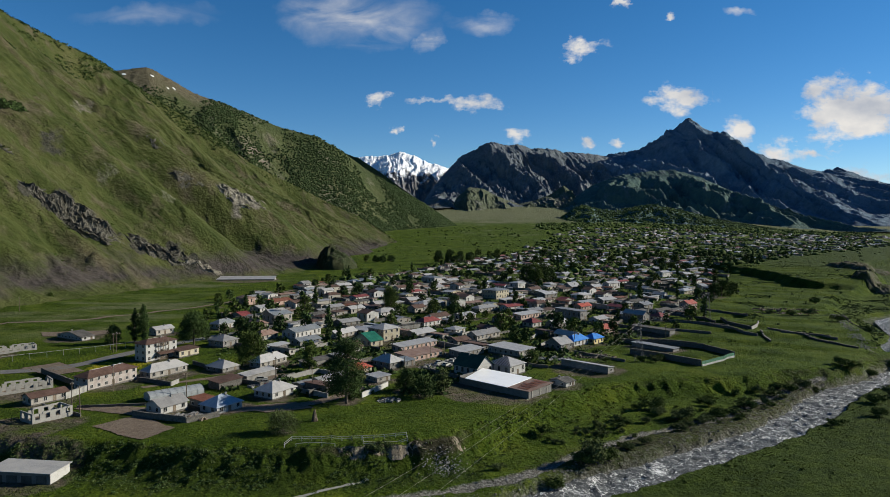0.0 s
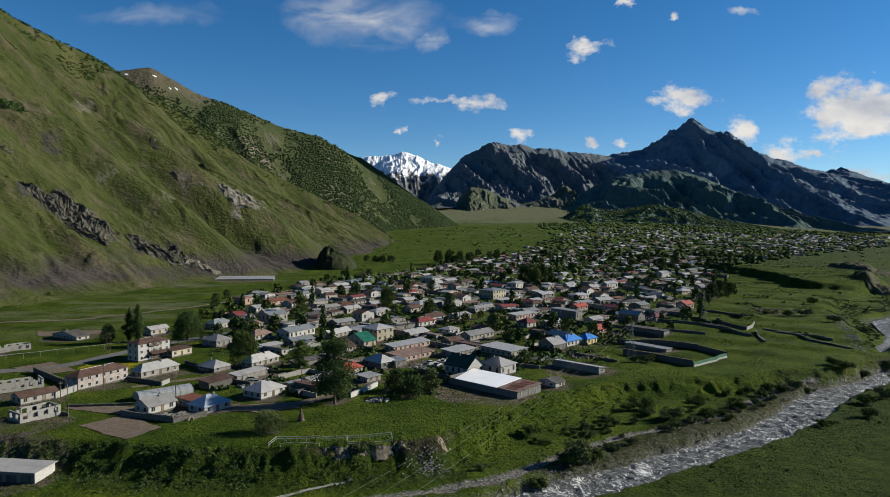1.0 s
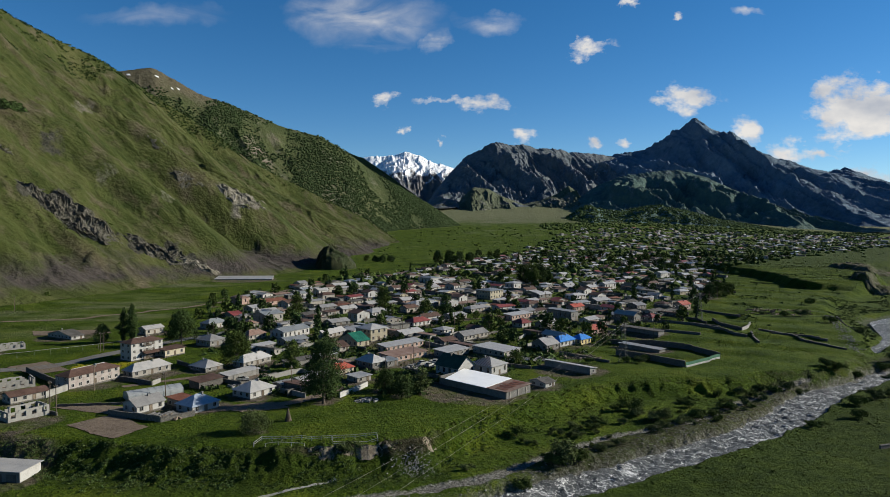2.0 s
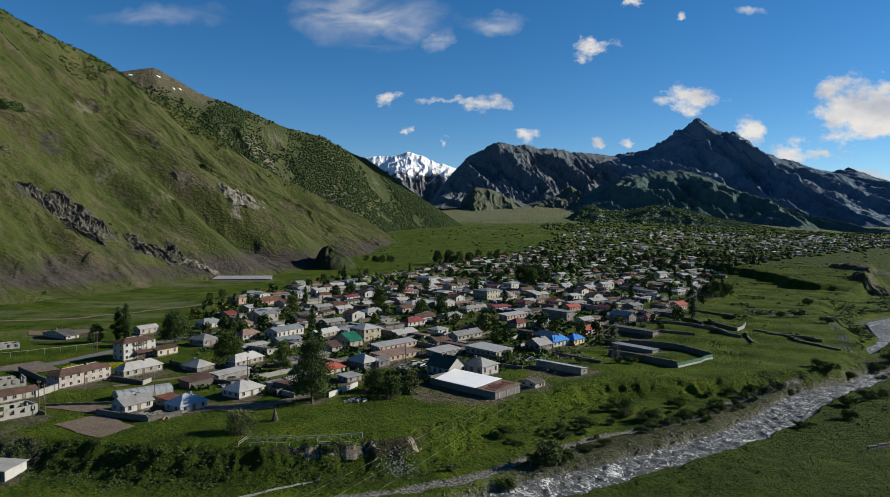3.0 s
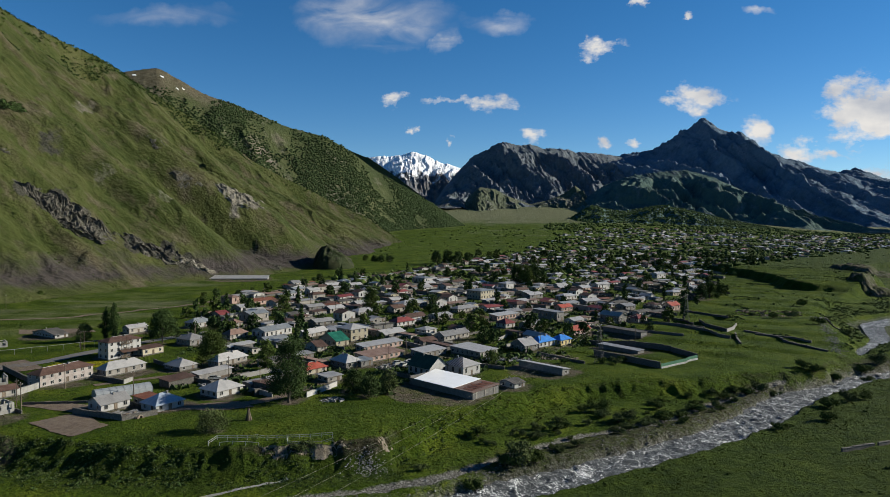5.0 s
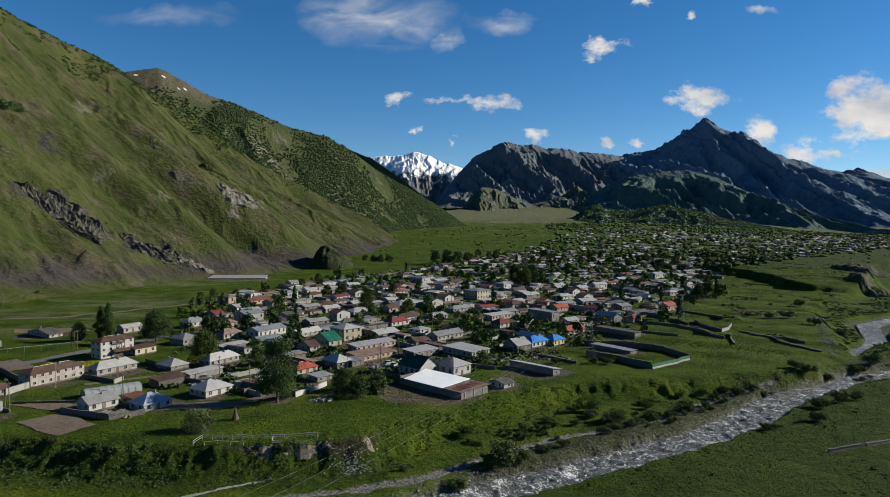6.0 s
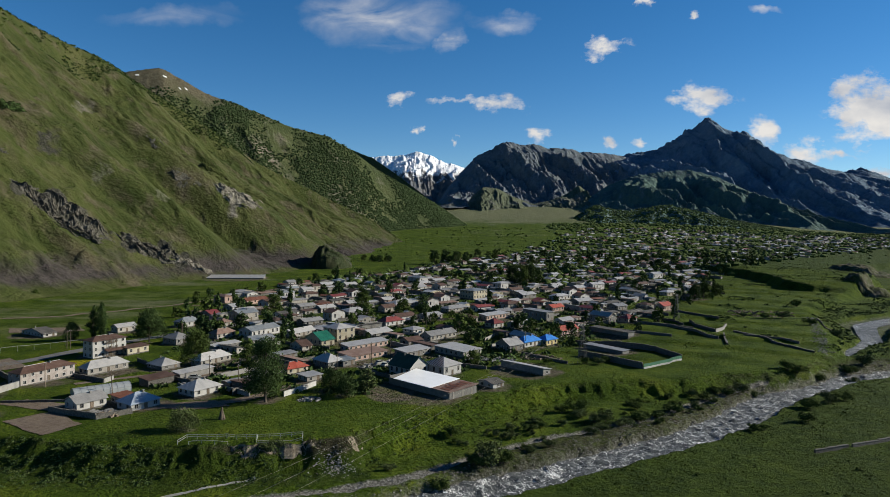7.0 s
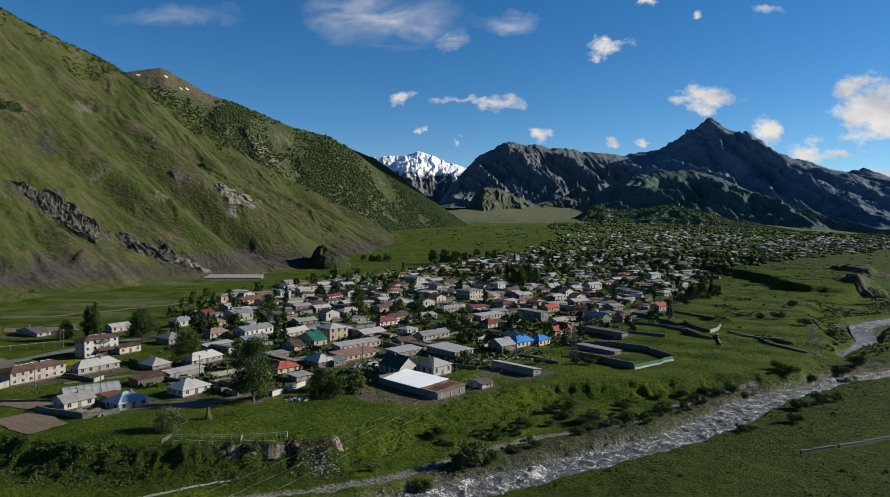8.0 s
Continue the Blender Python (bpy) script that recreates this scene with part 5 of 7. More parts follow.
house(-139.8, 315.3, 60, 9.9, 5.5, 3.0, "gable", 1.36, "plaster", "pale")
house(-169.2, 303.4, 60, 6.1, 20.0, 2.0, "gable", 1.87, "white", "dark")
house(-85.1, 301.3, 60, 10.7, 5.5, 2.7, "hip", 1.87, "plaster", "brownpink")
house(-70.0, 305.3, 60, 17.7, 8.7, 3.6, "gable", 1.53, "white", "bluegrey")
house(-50.8, 305.6, 60, 15.4, 5.5, 2.3, "gable", 1.7, "plaster", "pale")
house(-32.6, 286.3, 48, 7.0, 12.4, 3.0, "gable", 2.89, "cream", "green")
house(-28.2, 298.8, 48, 10.3, 10.5, 5.8, "hip", 1.87, "cream", "pale")
house(-38.6, 276.0, 48, 5.0, 9.4, 2.3, "gable", 1.87, "plaster", "brown")
house(-18.5, 274.1, 48, 22.2, 5.5, 2.5, "shed", 0.85, "pink", "pale")
house(-13.6, 254.0, 48, 18.5, 8.6, 2.3, "shed", 0.68, "pink", "brownpink")
house(-20.5, 242.3, 48, 7.2, 9.6, 2.7, "hip", 2.21, "grey", "pale")
house(-15.3, 245.4, 48, 5.7, 5.5, 2.3, "shed", 0.51, "grey", "bluegrey")
house(-32.7, 231.1, 48, 8.8, 5.5, 2.4, "hip", 1.7, "cream", "red")
house(-23.0, 220.3, 48, 6.1, 5.5, 2.0, "shed", 0.34, "plaster", "pale")
house(11.3, 229.1, 48, 9.0, 10.8, 3.6, "gableD", 3.57, "white", "darkgreen")
house(23.2, 231.2, 48, 9.2, 9.8, 3.8, "hip", 2.21, "white", "striped")
house(50.0, 281.0, 44, 8.6, 8.3, 2.8, "gable", 2.55, "grey", "pale")
house(57.0, 288.0, 44, 11.1, 5.5, 2.8, "hip", 2.04, "white", "blue2")
house(67.5, 295.2, 44, 7.8, 5.5, 3.0, "hip", 1.87, "yellow", "blue2")
house(78.6, 324.6, 44, 13.7, 5.5, 2.8, "gable", 1.87, "pink", "red")
house(109.6, 360.8, 40, 6.3, 13.0, 4.4, "gableD", 1.87, "grey", "grey")
house(122.4, 369.8, 40, 8.3, 7.5, 3.0, "hip", 1.87, "plaster", "darkred")
house(157.4, 420.9, 40, 9.9, 6.9, 3.6, "gable", 2.04, "pink", "red")
house(36.8, 467.4, 48, 14.9, 13.4, 6.2, "hip", 1.36, "cream", "bluegrey")
house(45.9, 341.3, 44, 7.3, 6.8, 2.8, "hip", 2.04, "white", "darkred")
house(7.1, 263.2, 48, 13.7, 7.2, 2.5, "shed", 0.68, "grey", "pale")
house(30.1, 263.7, 48, 11.2, 16.1, 2.5, "shed", 0.68, "plaster", "pale")
house(40.1, 215.4, 44, 5.0, 6.7, 1.9, "gable", 0.85, "white", "dark")
# grey paints this shed's shaded front; a white panel covers the sunlit gable
house(-89.0, 145.5, 86, 7.0, 15.0, 2.8, "shed", 0.5, "grey", "pale", z=-4.9, category="shed", windows=False, chimney=False)
house(-11.0, 343.0, 48, 12.6, 6.6, 2.8, "hip", 1.87, "white", "darkred")
house(14.8, 302.0, 48, 17.4, 6.2, 2.7, "gable", 1.7, "plaster", "grey")
house(-13.5, 416.8, 48, 20.8, 10.7, 2.7, "hip", 1.87, "plaster", "pale")
house(-37.7, 382.6, 48, 15.5, 9.5, 2.5, "hip", 1.7, "white", "pale")
house(-62.9, 184.4, 58, 5.0, 15.2, 2.0, "shed", 0.68, "plaster", "rust")

# houses deeper in the village
house(-132.7, 439.5, 55, 6.0, 12.6, 4.6, "hip", 1.2, "pink", "brownpink", fine=False)
house(-115.5, 433.7, 54, 17.5, 9.2, 2.6, "gable", 1.4, "pink", "rust", fine=False)
house(-114.1, 402.5, 55, 7.7, 9.8, 2.6, "gable", 1.4, "white", "pale", fine=True)
house(-92.0, 351.9, 54, 12.2, 10.1, 4.8, "gable", 1.4, "plaster", "bluegrey", fine=True)
house(-95.9, 335.9, 55, 6.0, 18.0, 2.8, "hip", 1.6, "plaster", "brownpink", fine=True)
house(-98.8, 462.9, 53, 9.8, 6.3, 5.0, "hip", 1.4, "white", "bluegrey", fine=False)
house(-89.4, 483.1, 52, 9.3, 6.0, 4.8, "gable", 1.4, "white", "pale", fine=False)
house(-18.4, 397.9, 49, 9.7, 6.0, 3.0, "gable", 1.6, "plaster", "brown", fine=True)
house(-9.5, 578.3, 48, 10.1, 15.8, 5.2, "hip", 1.4, "white", "bluegrey", fine=False)
house(59.9, 535.0, 45, 9.3, 9.2, 5.0, "hip", 1.4, "white", "pale", fine=False)
house(30.7, 356.4, 46, 10.3, 6.4, 2.8, "hip", 1.6, "plaster", "brown", fine=True)
house(42.9, 366.8, 45, 18.4, 6.0, 2.8, "shed", 0.8, "pink", "pale", fine=True)
house(85.1, 407.1, 42, 10.8, 6.0, 3.0, "gable", 1.6, "pink", "red", fine=True)
house(76.5, 368.2, 42, 6.0, 18.0, 5.0, "shed", 0.5, "grey", "silver", fine=True)
house(135.2, 538.6, 41, 15.4, 6.0, 4.6, "gable", 1.4, "white", "pale", fine=False)
house(163.3, 499.8, 39, 7.2, 12.9, 3.4, "shed", 0.5, "white", "dark", fine=False)
house(191.5, 477.0, 38, 14.8, 6.0, 3.0, "gable", 1.6, "stone", "brown", fine=False)
house(214.4, 643.6, 39, 15.1, 7.8, 4.6, "gable", 1.6, "white", "pale", fine=False)
house(114.8, 626.5, 43, 9.6, 7.6, 5.0, "gable", 1.4, "white", "pale", fine=False)
house(-77.6, 552.1, 51, 9.0, 7.3, 4.8, "hip", 1.4, "white", "pale", fine=False)
house(72.7, 472.8, 44, 14.3, 8.0, 3.0, "gable", 1.4, "grey", "pale", fine=False)
house(96.2, 466.7, 42, 14.4, 7.7, 3.0, "hip", 1.4, "white", "pale", fine=False)
house(128.1, 419.5, 39, 9.7, 8.8, 3.0, "gable", 1.4, "grey", "silver", fine=True)
house(9.4, 366.2, 47, 12.2, 8.1, 2.6, "gable", 1.2, "plaster", "pale", fine=True)
house(20.8, 397.0, 46, 18.2, 7.2, 2.6, "hip", 1.4, "plaster", "silver", fine=True)

# dark panels paint the shade of open bays, a white one the sunlit gable
shed_bays = new("shed_doors")
shed_bays.matrix_world = pose(-89.0, 145.5, -4.9, 0, 0, 86)
tagged(shed_bays, "row of dark panels painting the shade inside the open shed bays", "door")
for i in range(4):
    part("bay", boxes((-0.06, 0.8 + i * 3.5, -0.3, 0.0, 3.3 + i * 3.5, 2.2)), MAT["roof_dark"], shed_bays)
part("lit_gable", boxes((0.1, -0.05, -0.5, 6.9, 0.0, 2.75)), MAT["white"], shed_bays, "white panel painting sunlight on the end wall")

# garden walls
wall(81.8, 302.7, 114.3, 286.8, 2.2, .35, "stone")
wall(114.3, 286.8, 118.5, 266.4, 2.2, .35, "stone")
wall(78.8, 277.1, 98.1, 249.0, 2.4, .35, "stone")
wall(142.3, 352.2, 153.6, 320.2, 1.3, .4, "stone")
wall(118.4, 376.4, 150.8, 346.7, 1.4, .4, "stone")
wall(156.9, 371.2, 159.6, 339.4, 1.6, .4, "stone")
wall(159.6, 339.4, 171.8, 357.0, 1.6, .4, "concrete")
wall(169.4, 328.9, 187.6, 310.8, 0.8, .5, "stone")
wall(105.7, 345.2, 132.5, 324.3, 1.2, .4, "stone")
wall(-147.4, 237.5, -115.8, 210.2, 1.8, .4, "stone")
wall(-86.6, 179.8, -68.8, 172.3, 1.6, .35, "stone")
wall(-68.8, 172.3, -62.5, 179.5, 1.4, .35, "stone")
wall(-46.4, 207.7, -36.2, 200.5, 1.5, .3, "concrete")
wall(-25.8, 201.5, -19.0, 216.0, 1.6, .3, "white")
wall(-55.0, 226.0, -46.2, 238.0, 1.6, .3, "concrete")
wall(-46.2, 238.0, -34.2, 226.9, 1.4, .3, "concrete")
wall(-118.3, 190.6, -100.3, 178.5, .9, .3, "stone")
wall(-107.3, 189.2, -89.3, 193.5, .8, .3, "stone")
wall(-11.9, 319.6, 5.5, 304.3, 1.4, .4, "stone")
wall(0.2, 304.2, 26.0, 280.5, 2.0, .4, "stone")
wall(42.6, 288.9, 59.7, 314.0, 1.4, .3, "concrete")
wall(40.0, 305.5, 45.1, 318.1, 1.4, .3, "concrete")
wall(91.0, 346.3, 109.0, 335.7, 1.6, .4, "stone")
wall(54.7, 276.1, 70.9, 256.1, 1.0, .4, "stone")
wall(-106.4, 224.6, -91.5, 216.8, 1.4, .35, "stone")
wall(-91.5, 216.8, -90.9, 221.7, 1.4, .35, "concrete")
wall(-97.5, 251.4, -81.5, 236.8, 1.4, .35, "stone")
wall(144.2, 437.8, 155.4, 404.4, 1.6, .4, "stone")
wall(165.6, 423.6, 178.7, 385.2, 1.2, .4, "stone")
wall(135.6, 396.0, 152.1, 366.7, 1.2, .4, "stone")
wall(225.4, 595.7, 237.9, 527.8, 1.0, .4, "stone")
wall(236.1, 387.8, 229.9, 355.2, .8, .5, "stone")
wall(20.8, 254.6, 38.9, 245.4, 1.2, .3, "stone")
wall(-50.4, 292.4, -28.0, 281.2, 1.2, .3, "stone")
wall(-109.4, 300.8, -83.7, 284.7, 1.2, .3, "stone")
wall(-117.3, 375.0, -108.7, 394.6, 1.2, .3, "concrete")
wall(-8.6, 239.2, 4.6, 228.1, 1.4, .3, "stone")

# trees
tree(-29.6, 195.0, 20.0, 12.5, "leaf_dark")
tree(-142.9, 299.6, 15, 6, "leaf_dark")
tree(-138.3, 298.5, 17, 7, "leaf_dark")
tree(-112.6, 291.8, 15, 13, "leaf_dark")
tree(-150.3, 295.2, 8.5, 8, "leaf_dark")
tree(-74.0, 249.8, 13, 12, "leaf")
tree(-50.1, 240.8, 12, 7, "leaf")
tree(-34.9, 413.1, 16, 11, "leaf")
tree(-83.1, 385.6, 12, 10, "leaf")
tree(-12.8, 210.1, 7.5, 7.5, "leaf_dark")
tree(-6.5, 203.5, 6, 8, "leaf_dark")
tree(-0.9, 210.7, 7.5, 6, "leaf_olive")
tree(5.5, 388.8, 12, 9, "leaf_dark")
tree(-8.0, 821.5, 18, 14, "leaf_dark")
tree(6.4, 813.6, 19, 14, "leaf_dark")
tree(19.1, 813.9, 17, 13, "leaf_dark")
tree(32.0, 823.9, 15, 12, "leaf_dark")
tree(72.2, 911.5, 15, 10, "leaf")
tree(73.2, 586.9, 17, 14, "leaf_dark")
tree(79.7, 576.6, 18, 14, "leaf")
tree(88.4, 587.2, 18, 14, "leaf_dark")
tree(96.4, 598.0, 14, 10, "leaf_dark")
tree(197.9, 480.9, 12, 10, "leaf_dark")
tree(206.7, 487.8, 13, 11, "leaf")
tree(222.8, 506.9, 9, 9, "leaf")
tree(32.5, 348.0, 9, 8, "leaf")
tree(34.2, 255.4, 5, 7, "leaf")
tree(21.7, 242.6, 4, 9, "leaf_olive")
tree(-41.0, 163.9, 5.2, 8.5, "leaf_olive")
tree(-91.4, 858.7, 9, 10, "leaf_dark")
tree(-82.4, 858.9, 9, 12, "leaf_dark")
tree(-70.7, 860.8, 9, 12, "leaf_dark")
tree(-105.8, 881.1, 8, 10, "leaf")
tree(-282.1, 466.0, 5, 5, "leaf")
tree(226.4, 795.3, 9, 10, "leaf")
tree(-147.0, 426.1, 7, 5, "leaf")
tree(-6.8, 395.7, 9, 10, "leaf")
tree(-54.1, 355.5, 5, 9, "leaf_dark")
tree(249.6, 718.9, 10, 12, "leaf")
tree(271.2, 736.7, 8, 14, "leaf_dark")
tree(265.7, 800.8, 9, 12, "leaf_dark")
tree(-28.0, 199.4, 4, 5, "leaf")

# bushes
bush(66.1, 199.1, 4, "leaf_olive")
bush(65.8, 205.2, 5, "leaf")
bush(69.0, 193.5, 3.5, "leaf_olive")
bush(84.4, 199.6, 5, "leaf")
bush(77.4, 193.7, 4, "leaf_olive")
bush(90.7, 202.8, 3.5, "leaf")
bush(72.8, 195.3, 4.5, "leaf_olive")
bush(86.1, 210.3, 3.5, "leaf")
bush(97.9, 208.0, 3, "leaf")
bush(122.0, 229.8, 4.5, "leaf")
bush(127.8, 231.5, 4, "leaf_olive")
bush(118.7, 231.3, 3.5, "leaf")
bush(133.6, 233.3, 3.5, "leaf_olive")
bush(153.6, 251.9, 4.5, "leaf")
bush(157.4, 251.1, 4, "leaf")
bush(168.4, 257.1, 3.5, "leaf")
bush(36.4, 159.0, 6, "leaf_olive")
bush(32.8, 157.4, 4, "leaf")
bush(40.0, 160.2, 4.5, "leaf")
bush(24.8, 148.0, 4, "leaf")
bush(49.0, 184.9, 3, "leaf")
bush(53.1, 189.2, 2.5, "leaf")
bush(60.9, 203.2, 3, "leaf")
bush(27.0, 179.4, 3.5, "leaf")
bush(83.2, 256.5, 3.5, "leaf_olive")
bush(86.8, 261.6, 3, "leaf")
bush(77.7, 256.3, 3, "leaf")
bush(143.5, 215.9, 4.5, "leaf")
bush(153.5, 223.2, 4.5, "leaf_olive")
bush(160.2, 226.3, 4, "leaf")
bush(196.7, 275.4, 6.5, "leaf_olive")
bush(187.3, 269.7, 5, "leaf")
bush(183.1, 259.5, 4, "leaf_olive")
bush(114.9, 192.0, 3, "leaf")
bush(118.8, 193.2, 2, "leaf")
bush(135.0, 201.0, 4, "leaf")
bush(-15.9, 155.0, 4, "leaf_olive")
bush(63.1, 255.9, 2.5, "leaf")
bush(222.0, 341.9, 5, "leaf_olive")
bush(223.7, 371.3, 5, "leaf")
bush(219.2, 393.6, 6, "leaf_olive")
bush(208.9, 393.2, 5, "leaf")
bush(200.9, 405.2, 4, "leaf_olive")
bush(255.2, 449.3, 6, "leaf")
bush(12.9, 154.0, 2.5, "leaf_olive")
bush(111.5, 223.5, 3, "leaf")
bush(109.1, 227.1, 3, "leaf_olive")

# poles
pole(-107.6, 186.9, 8)
pole(-100.9, 179.2, 8.5)
pole(-106.8, 209.1, 8)
pole(-140.4, 275.1, 8)
pole(-139.6, 276.3, 8)
pole(-80.1, 201.3, 8)
pole(-101.2, 301.0, 7.5)
pole(-42.7, 209.5, 8)
pole(-14.3, 227.3, 8)
pole(10.5, 343.4, 8)
pole(57.7, 289.2, 7)
pole(19.2, 418.3, 8)
pole(-51.5, 384.6, 9)
pole(-265.7, 407.0, 9)
pole(-5.8, 254.1, 8)
pole(-58.9, 226.0, 8)
pole(-0.3, 271.2, 7)
pole(104.2, 308.0, 7)
pole(-16.4, 337.4, 7)
pole(-73.3, 414.8, 8)
pole(-22.4, 276.3, 7)

# ---- sheds, shells and yards ----
big = new("long_shed")
big.matrix_world = pose(26.0, 201.7, ground_height(20, 207) + 0.05, 0, 0, 47)
tagged(big, "long low shed with a glaring white sheet roof and rusty lean-to", "shed")
part("wall", boxes((0, 0, -1.2, 12.5, 0.3, 2.1), (0, 0.3, -1.2, 0.3, 29, 2.1), (0.3, 28.7, -1.2, 12.5, 29, 2.6), (12.2, 0.3, -1.2, 12.5, 28.7, 2.6)), MAT["grey"], big)
part("roof", slab([(-0.5, 8, 2.25), (13, 8, 3.0), (13, 29.4, 3.0), (-0.5, 26, 2.25)], 0.14), MAT["roof_white"], big, "glaring white sheet roof")
part("lean_to_roof", slab([(-0.3, -0.4, 2.2), (12.8, -0.4, 2.75), (12.8, 7.95, 2.75), (-0.3, 7.95, 2.2)], 0.12), MAT["roof_brownpink"], big, "pinkish rusty sheet roof")
for i in range(5):
    part("patch", slab([(1 + i * 2.3, 1 + i % 2, 2.36 + i * 0.1), (2.6 + i * 2.3, 1.2, 2.44 + i * 0.1), (2.4 + i * 2.3, 5.5 + i % 3, 2.44 + i * 0.1), (0.8 + i * 2.3, 5, 2.36 + i * 0.1)], 0.04), MAT["roof_rust"], big, "rusty roof patch")
for i in range(3):
    part("pier", boxes((1.5 + i * 4.2, -0.12, -1.0, 2.0 + i * 4.2, 0.0, 2.0)), MAT["plaster"], big)
TAKEN.append((16, 212, 18))

house(61.9, 238.3, 136, 20.0, 4.2, 1.9, "shed", 0.9, "grey", "pale", category="barn", chimney=False)
house(97.3, 277.4, 42, 4.5, 20, 1.8, "shed", 0.4, "grey", "silver", category="barn", chimney=False, windows=False)
house(109.9, 318.7, 42, 5.0, 22, 2.2, "shed", 0.4, "grey", "dark", category="barn", chimney=False, windows=False)
ruin(-108.7, 170.7, 58, 10.5, 6.4, 2.7, "roofless pale block shell with empty window holes")
ruin(-140.0, 204.0, 46, 15, 6, 3.0, "long roofless concrete shell with open windows")
ruin(-190.0, 268.0, 44, 19, 6, 2.6, "unfinished roofless block building on the meadow")
house(-122.4, 191.9, 56, 10.5, 5.5, 2.5, "gable", 1.0, "plaster", "brown", category="shed", chimney=False)
wall(-116.9, 199.8, -115.4, 208.9, 2.0, 0.4, "concrete")

# the three-storey house: jutting bays, loggia and a lower wing
wing = house(-107.0, 262.0, 60, 9.5, 5.5, 2.8, "shed", 0.5, "cream", "brown", category="house", chimney=False, remember=False)
loggia = new("loggia")
loggia.matrix_world = pose(-114.1, 257.9, ground_height(-113, 260), 0, 0, 60)
tagged(loggia, "dark timber balconies between two white bays", "balcony")
for z in (0.2, 2.9, 5.6):
    part("balcony_floor", boxes((0, -0.9, z, 4.6, -0.1, z + 0.18)), MAT["timber"], loggia)
    part("balustrade", boxes(*[(i * 0.3, -0.9, z + 0.18, i * 0.3 + 0.08, -0.84, z + 1.1) for i in range(15)], (0, -0.92, z + 1.1, 4.6, -0.82, z + 1.2)), MAT["timber"], loggia)
for i in (0.0, 2.2, 4.45):
    part("post", boxes((i, -0.9, 0, i + 0.15, -0.75, 8.2)), MAT["timber"], loggia)
part("awning", slab([(-0.5, -2.6, 2.7), (9.5, -2.6, 2.7), (9.5, -0.3, 3.4), (-0.5, -0.3, 3.4)], 0.12), MAT["roof_brown"], loggia, "brown sheet awning")

# greenhouse tunnel
gh = new("greenhouse")
gh.matrix_world = pose(-89.0, 195.9, ground_height(-84, 201) - 0.05, 0, 0, 41)
tagged(gh, "long polythene greenhouse tunnel with a dull grey skin", "greenhouse")
arc = [(3.2, 0.0), (3.15, 0.9), (3.0, 1.7), (2.4, 2.1), (1.6, 2.45), (0.8, 2.65), (0.0, 2.7), (-0.8, 2.65), (-1.6, 2.45), (-2.4, 2.1), (-3.0, 1.7), (-3.15, 0.9), (-3.2, 0.0)]
v, f = [], []
for gx in (0.0, 16.4):
    v += [(gx, 3.2 + a, b) for a, b in arc]
f = [(i, i + 1, 14 + i, 13 + i) for i in range(12)] + [tuple(range(12, -1, -1)), tuple(range(13, 26))]
part("skin", (v, f), MAT["polythene"], gh, smooth_shade=False)
for i in range(9):
    part("hoop", bent([(i * 2.05, 3.2 + a * 1.01, b * 1.01) for a, b in arc], 0.05), MAT["steel"], gh)

# green sheet fence on a white footing
gf = new("sheet_fence")
tagged(gf, "green sheet-metal fence on a white concrete footing", "fence")
for i in range(20):
    k0, k1 = i / 20, (i + 1) / 20
    p = [(98.5 + 20 * k, 249 + 17.4 * k) for k in (k0, k1 - 0.006)]
    z = ground_height(*p[0])
    dx, dy = 0.04 * 0.66, -0.04 * 0.75
    part("panel", slab([(p[0][0], p[0][1], z + 1.9), (p[1][0], p[1][1], z + 1.9), (p[1][0] - dx, p[1][1] - dy, z + 1.9), (p[0][0] - dx, p[0][1] - dy, z + 1.9)][::-1], 1.25), MAT["greenpaint"], gf)
    part("footing", slab([(p[0][0] + dx * 4, p[0][1] + dy * 4, z + 0.66), (p[1][0] + dx * 4, p[1][1] + dy * 4, z + 0.66), (p[1][0] - dx * 4, p[1][1] - dy * 4, z + 0.66), (p[0][0] - dx * 4, p[0][1] - dy * 4, z + 0.66)][::-1], 1.2), MAT["white"], gf, "white concrete footing")

# ploughed plots
for corners in (((-92, 168.5), (-86, 181), (-70, 167.5), (-74, 158.5)), ((-108, 188), (-103, 194.5), (-86, 190), (-87, 181)), ((-160, 245), (-152, 256), (-133, 240), (-141, 232)), ((-205, 330), (-170, 335), (-160, 322), (-195, 316)),
                ((-62, 190), (-45, 196), (-38, 189), (-50, 183)), ((-75, 232), (-58, 236), (-54, 226), (-66, 222))):
    c = np.array(corners, float)
    k = np.linspace(0, 1, 26)
    X = ((c[0, 0] * (1 - k) + c[1, 0] * k)[:, None] * (1 - k)[None] + (c[3, 0] * (1 - k) + c[2, 0] * k)[:, None] * k[None])
    Y = ((c[0, 1] * (1 - k) + c[1, 1] * k)[:, None] * (1 - k)[None] + (c[3, 1] * (1 - k) + c[2, 1] * k)[:, None] * k[None])
    X, Y = X + fbm(X / 5, Y / 5, 3) * 0.8, Y + fbm(X / 5 + 9, Y / 5, 3) * 0.8
    tagged(sheet("ploughed_plot", X, Y, ground_parts(X, Y)[0] + 0.15 + 0.05 * np.sin(np.arange(26) * 2.1)[None, :], MAT["soil"]), "bare brown ploughed vegetable plot", "field", kind="structure")

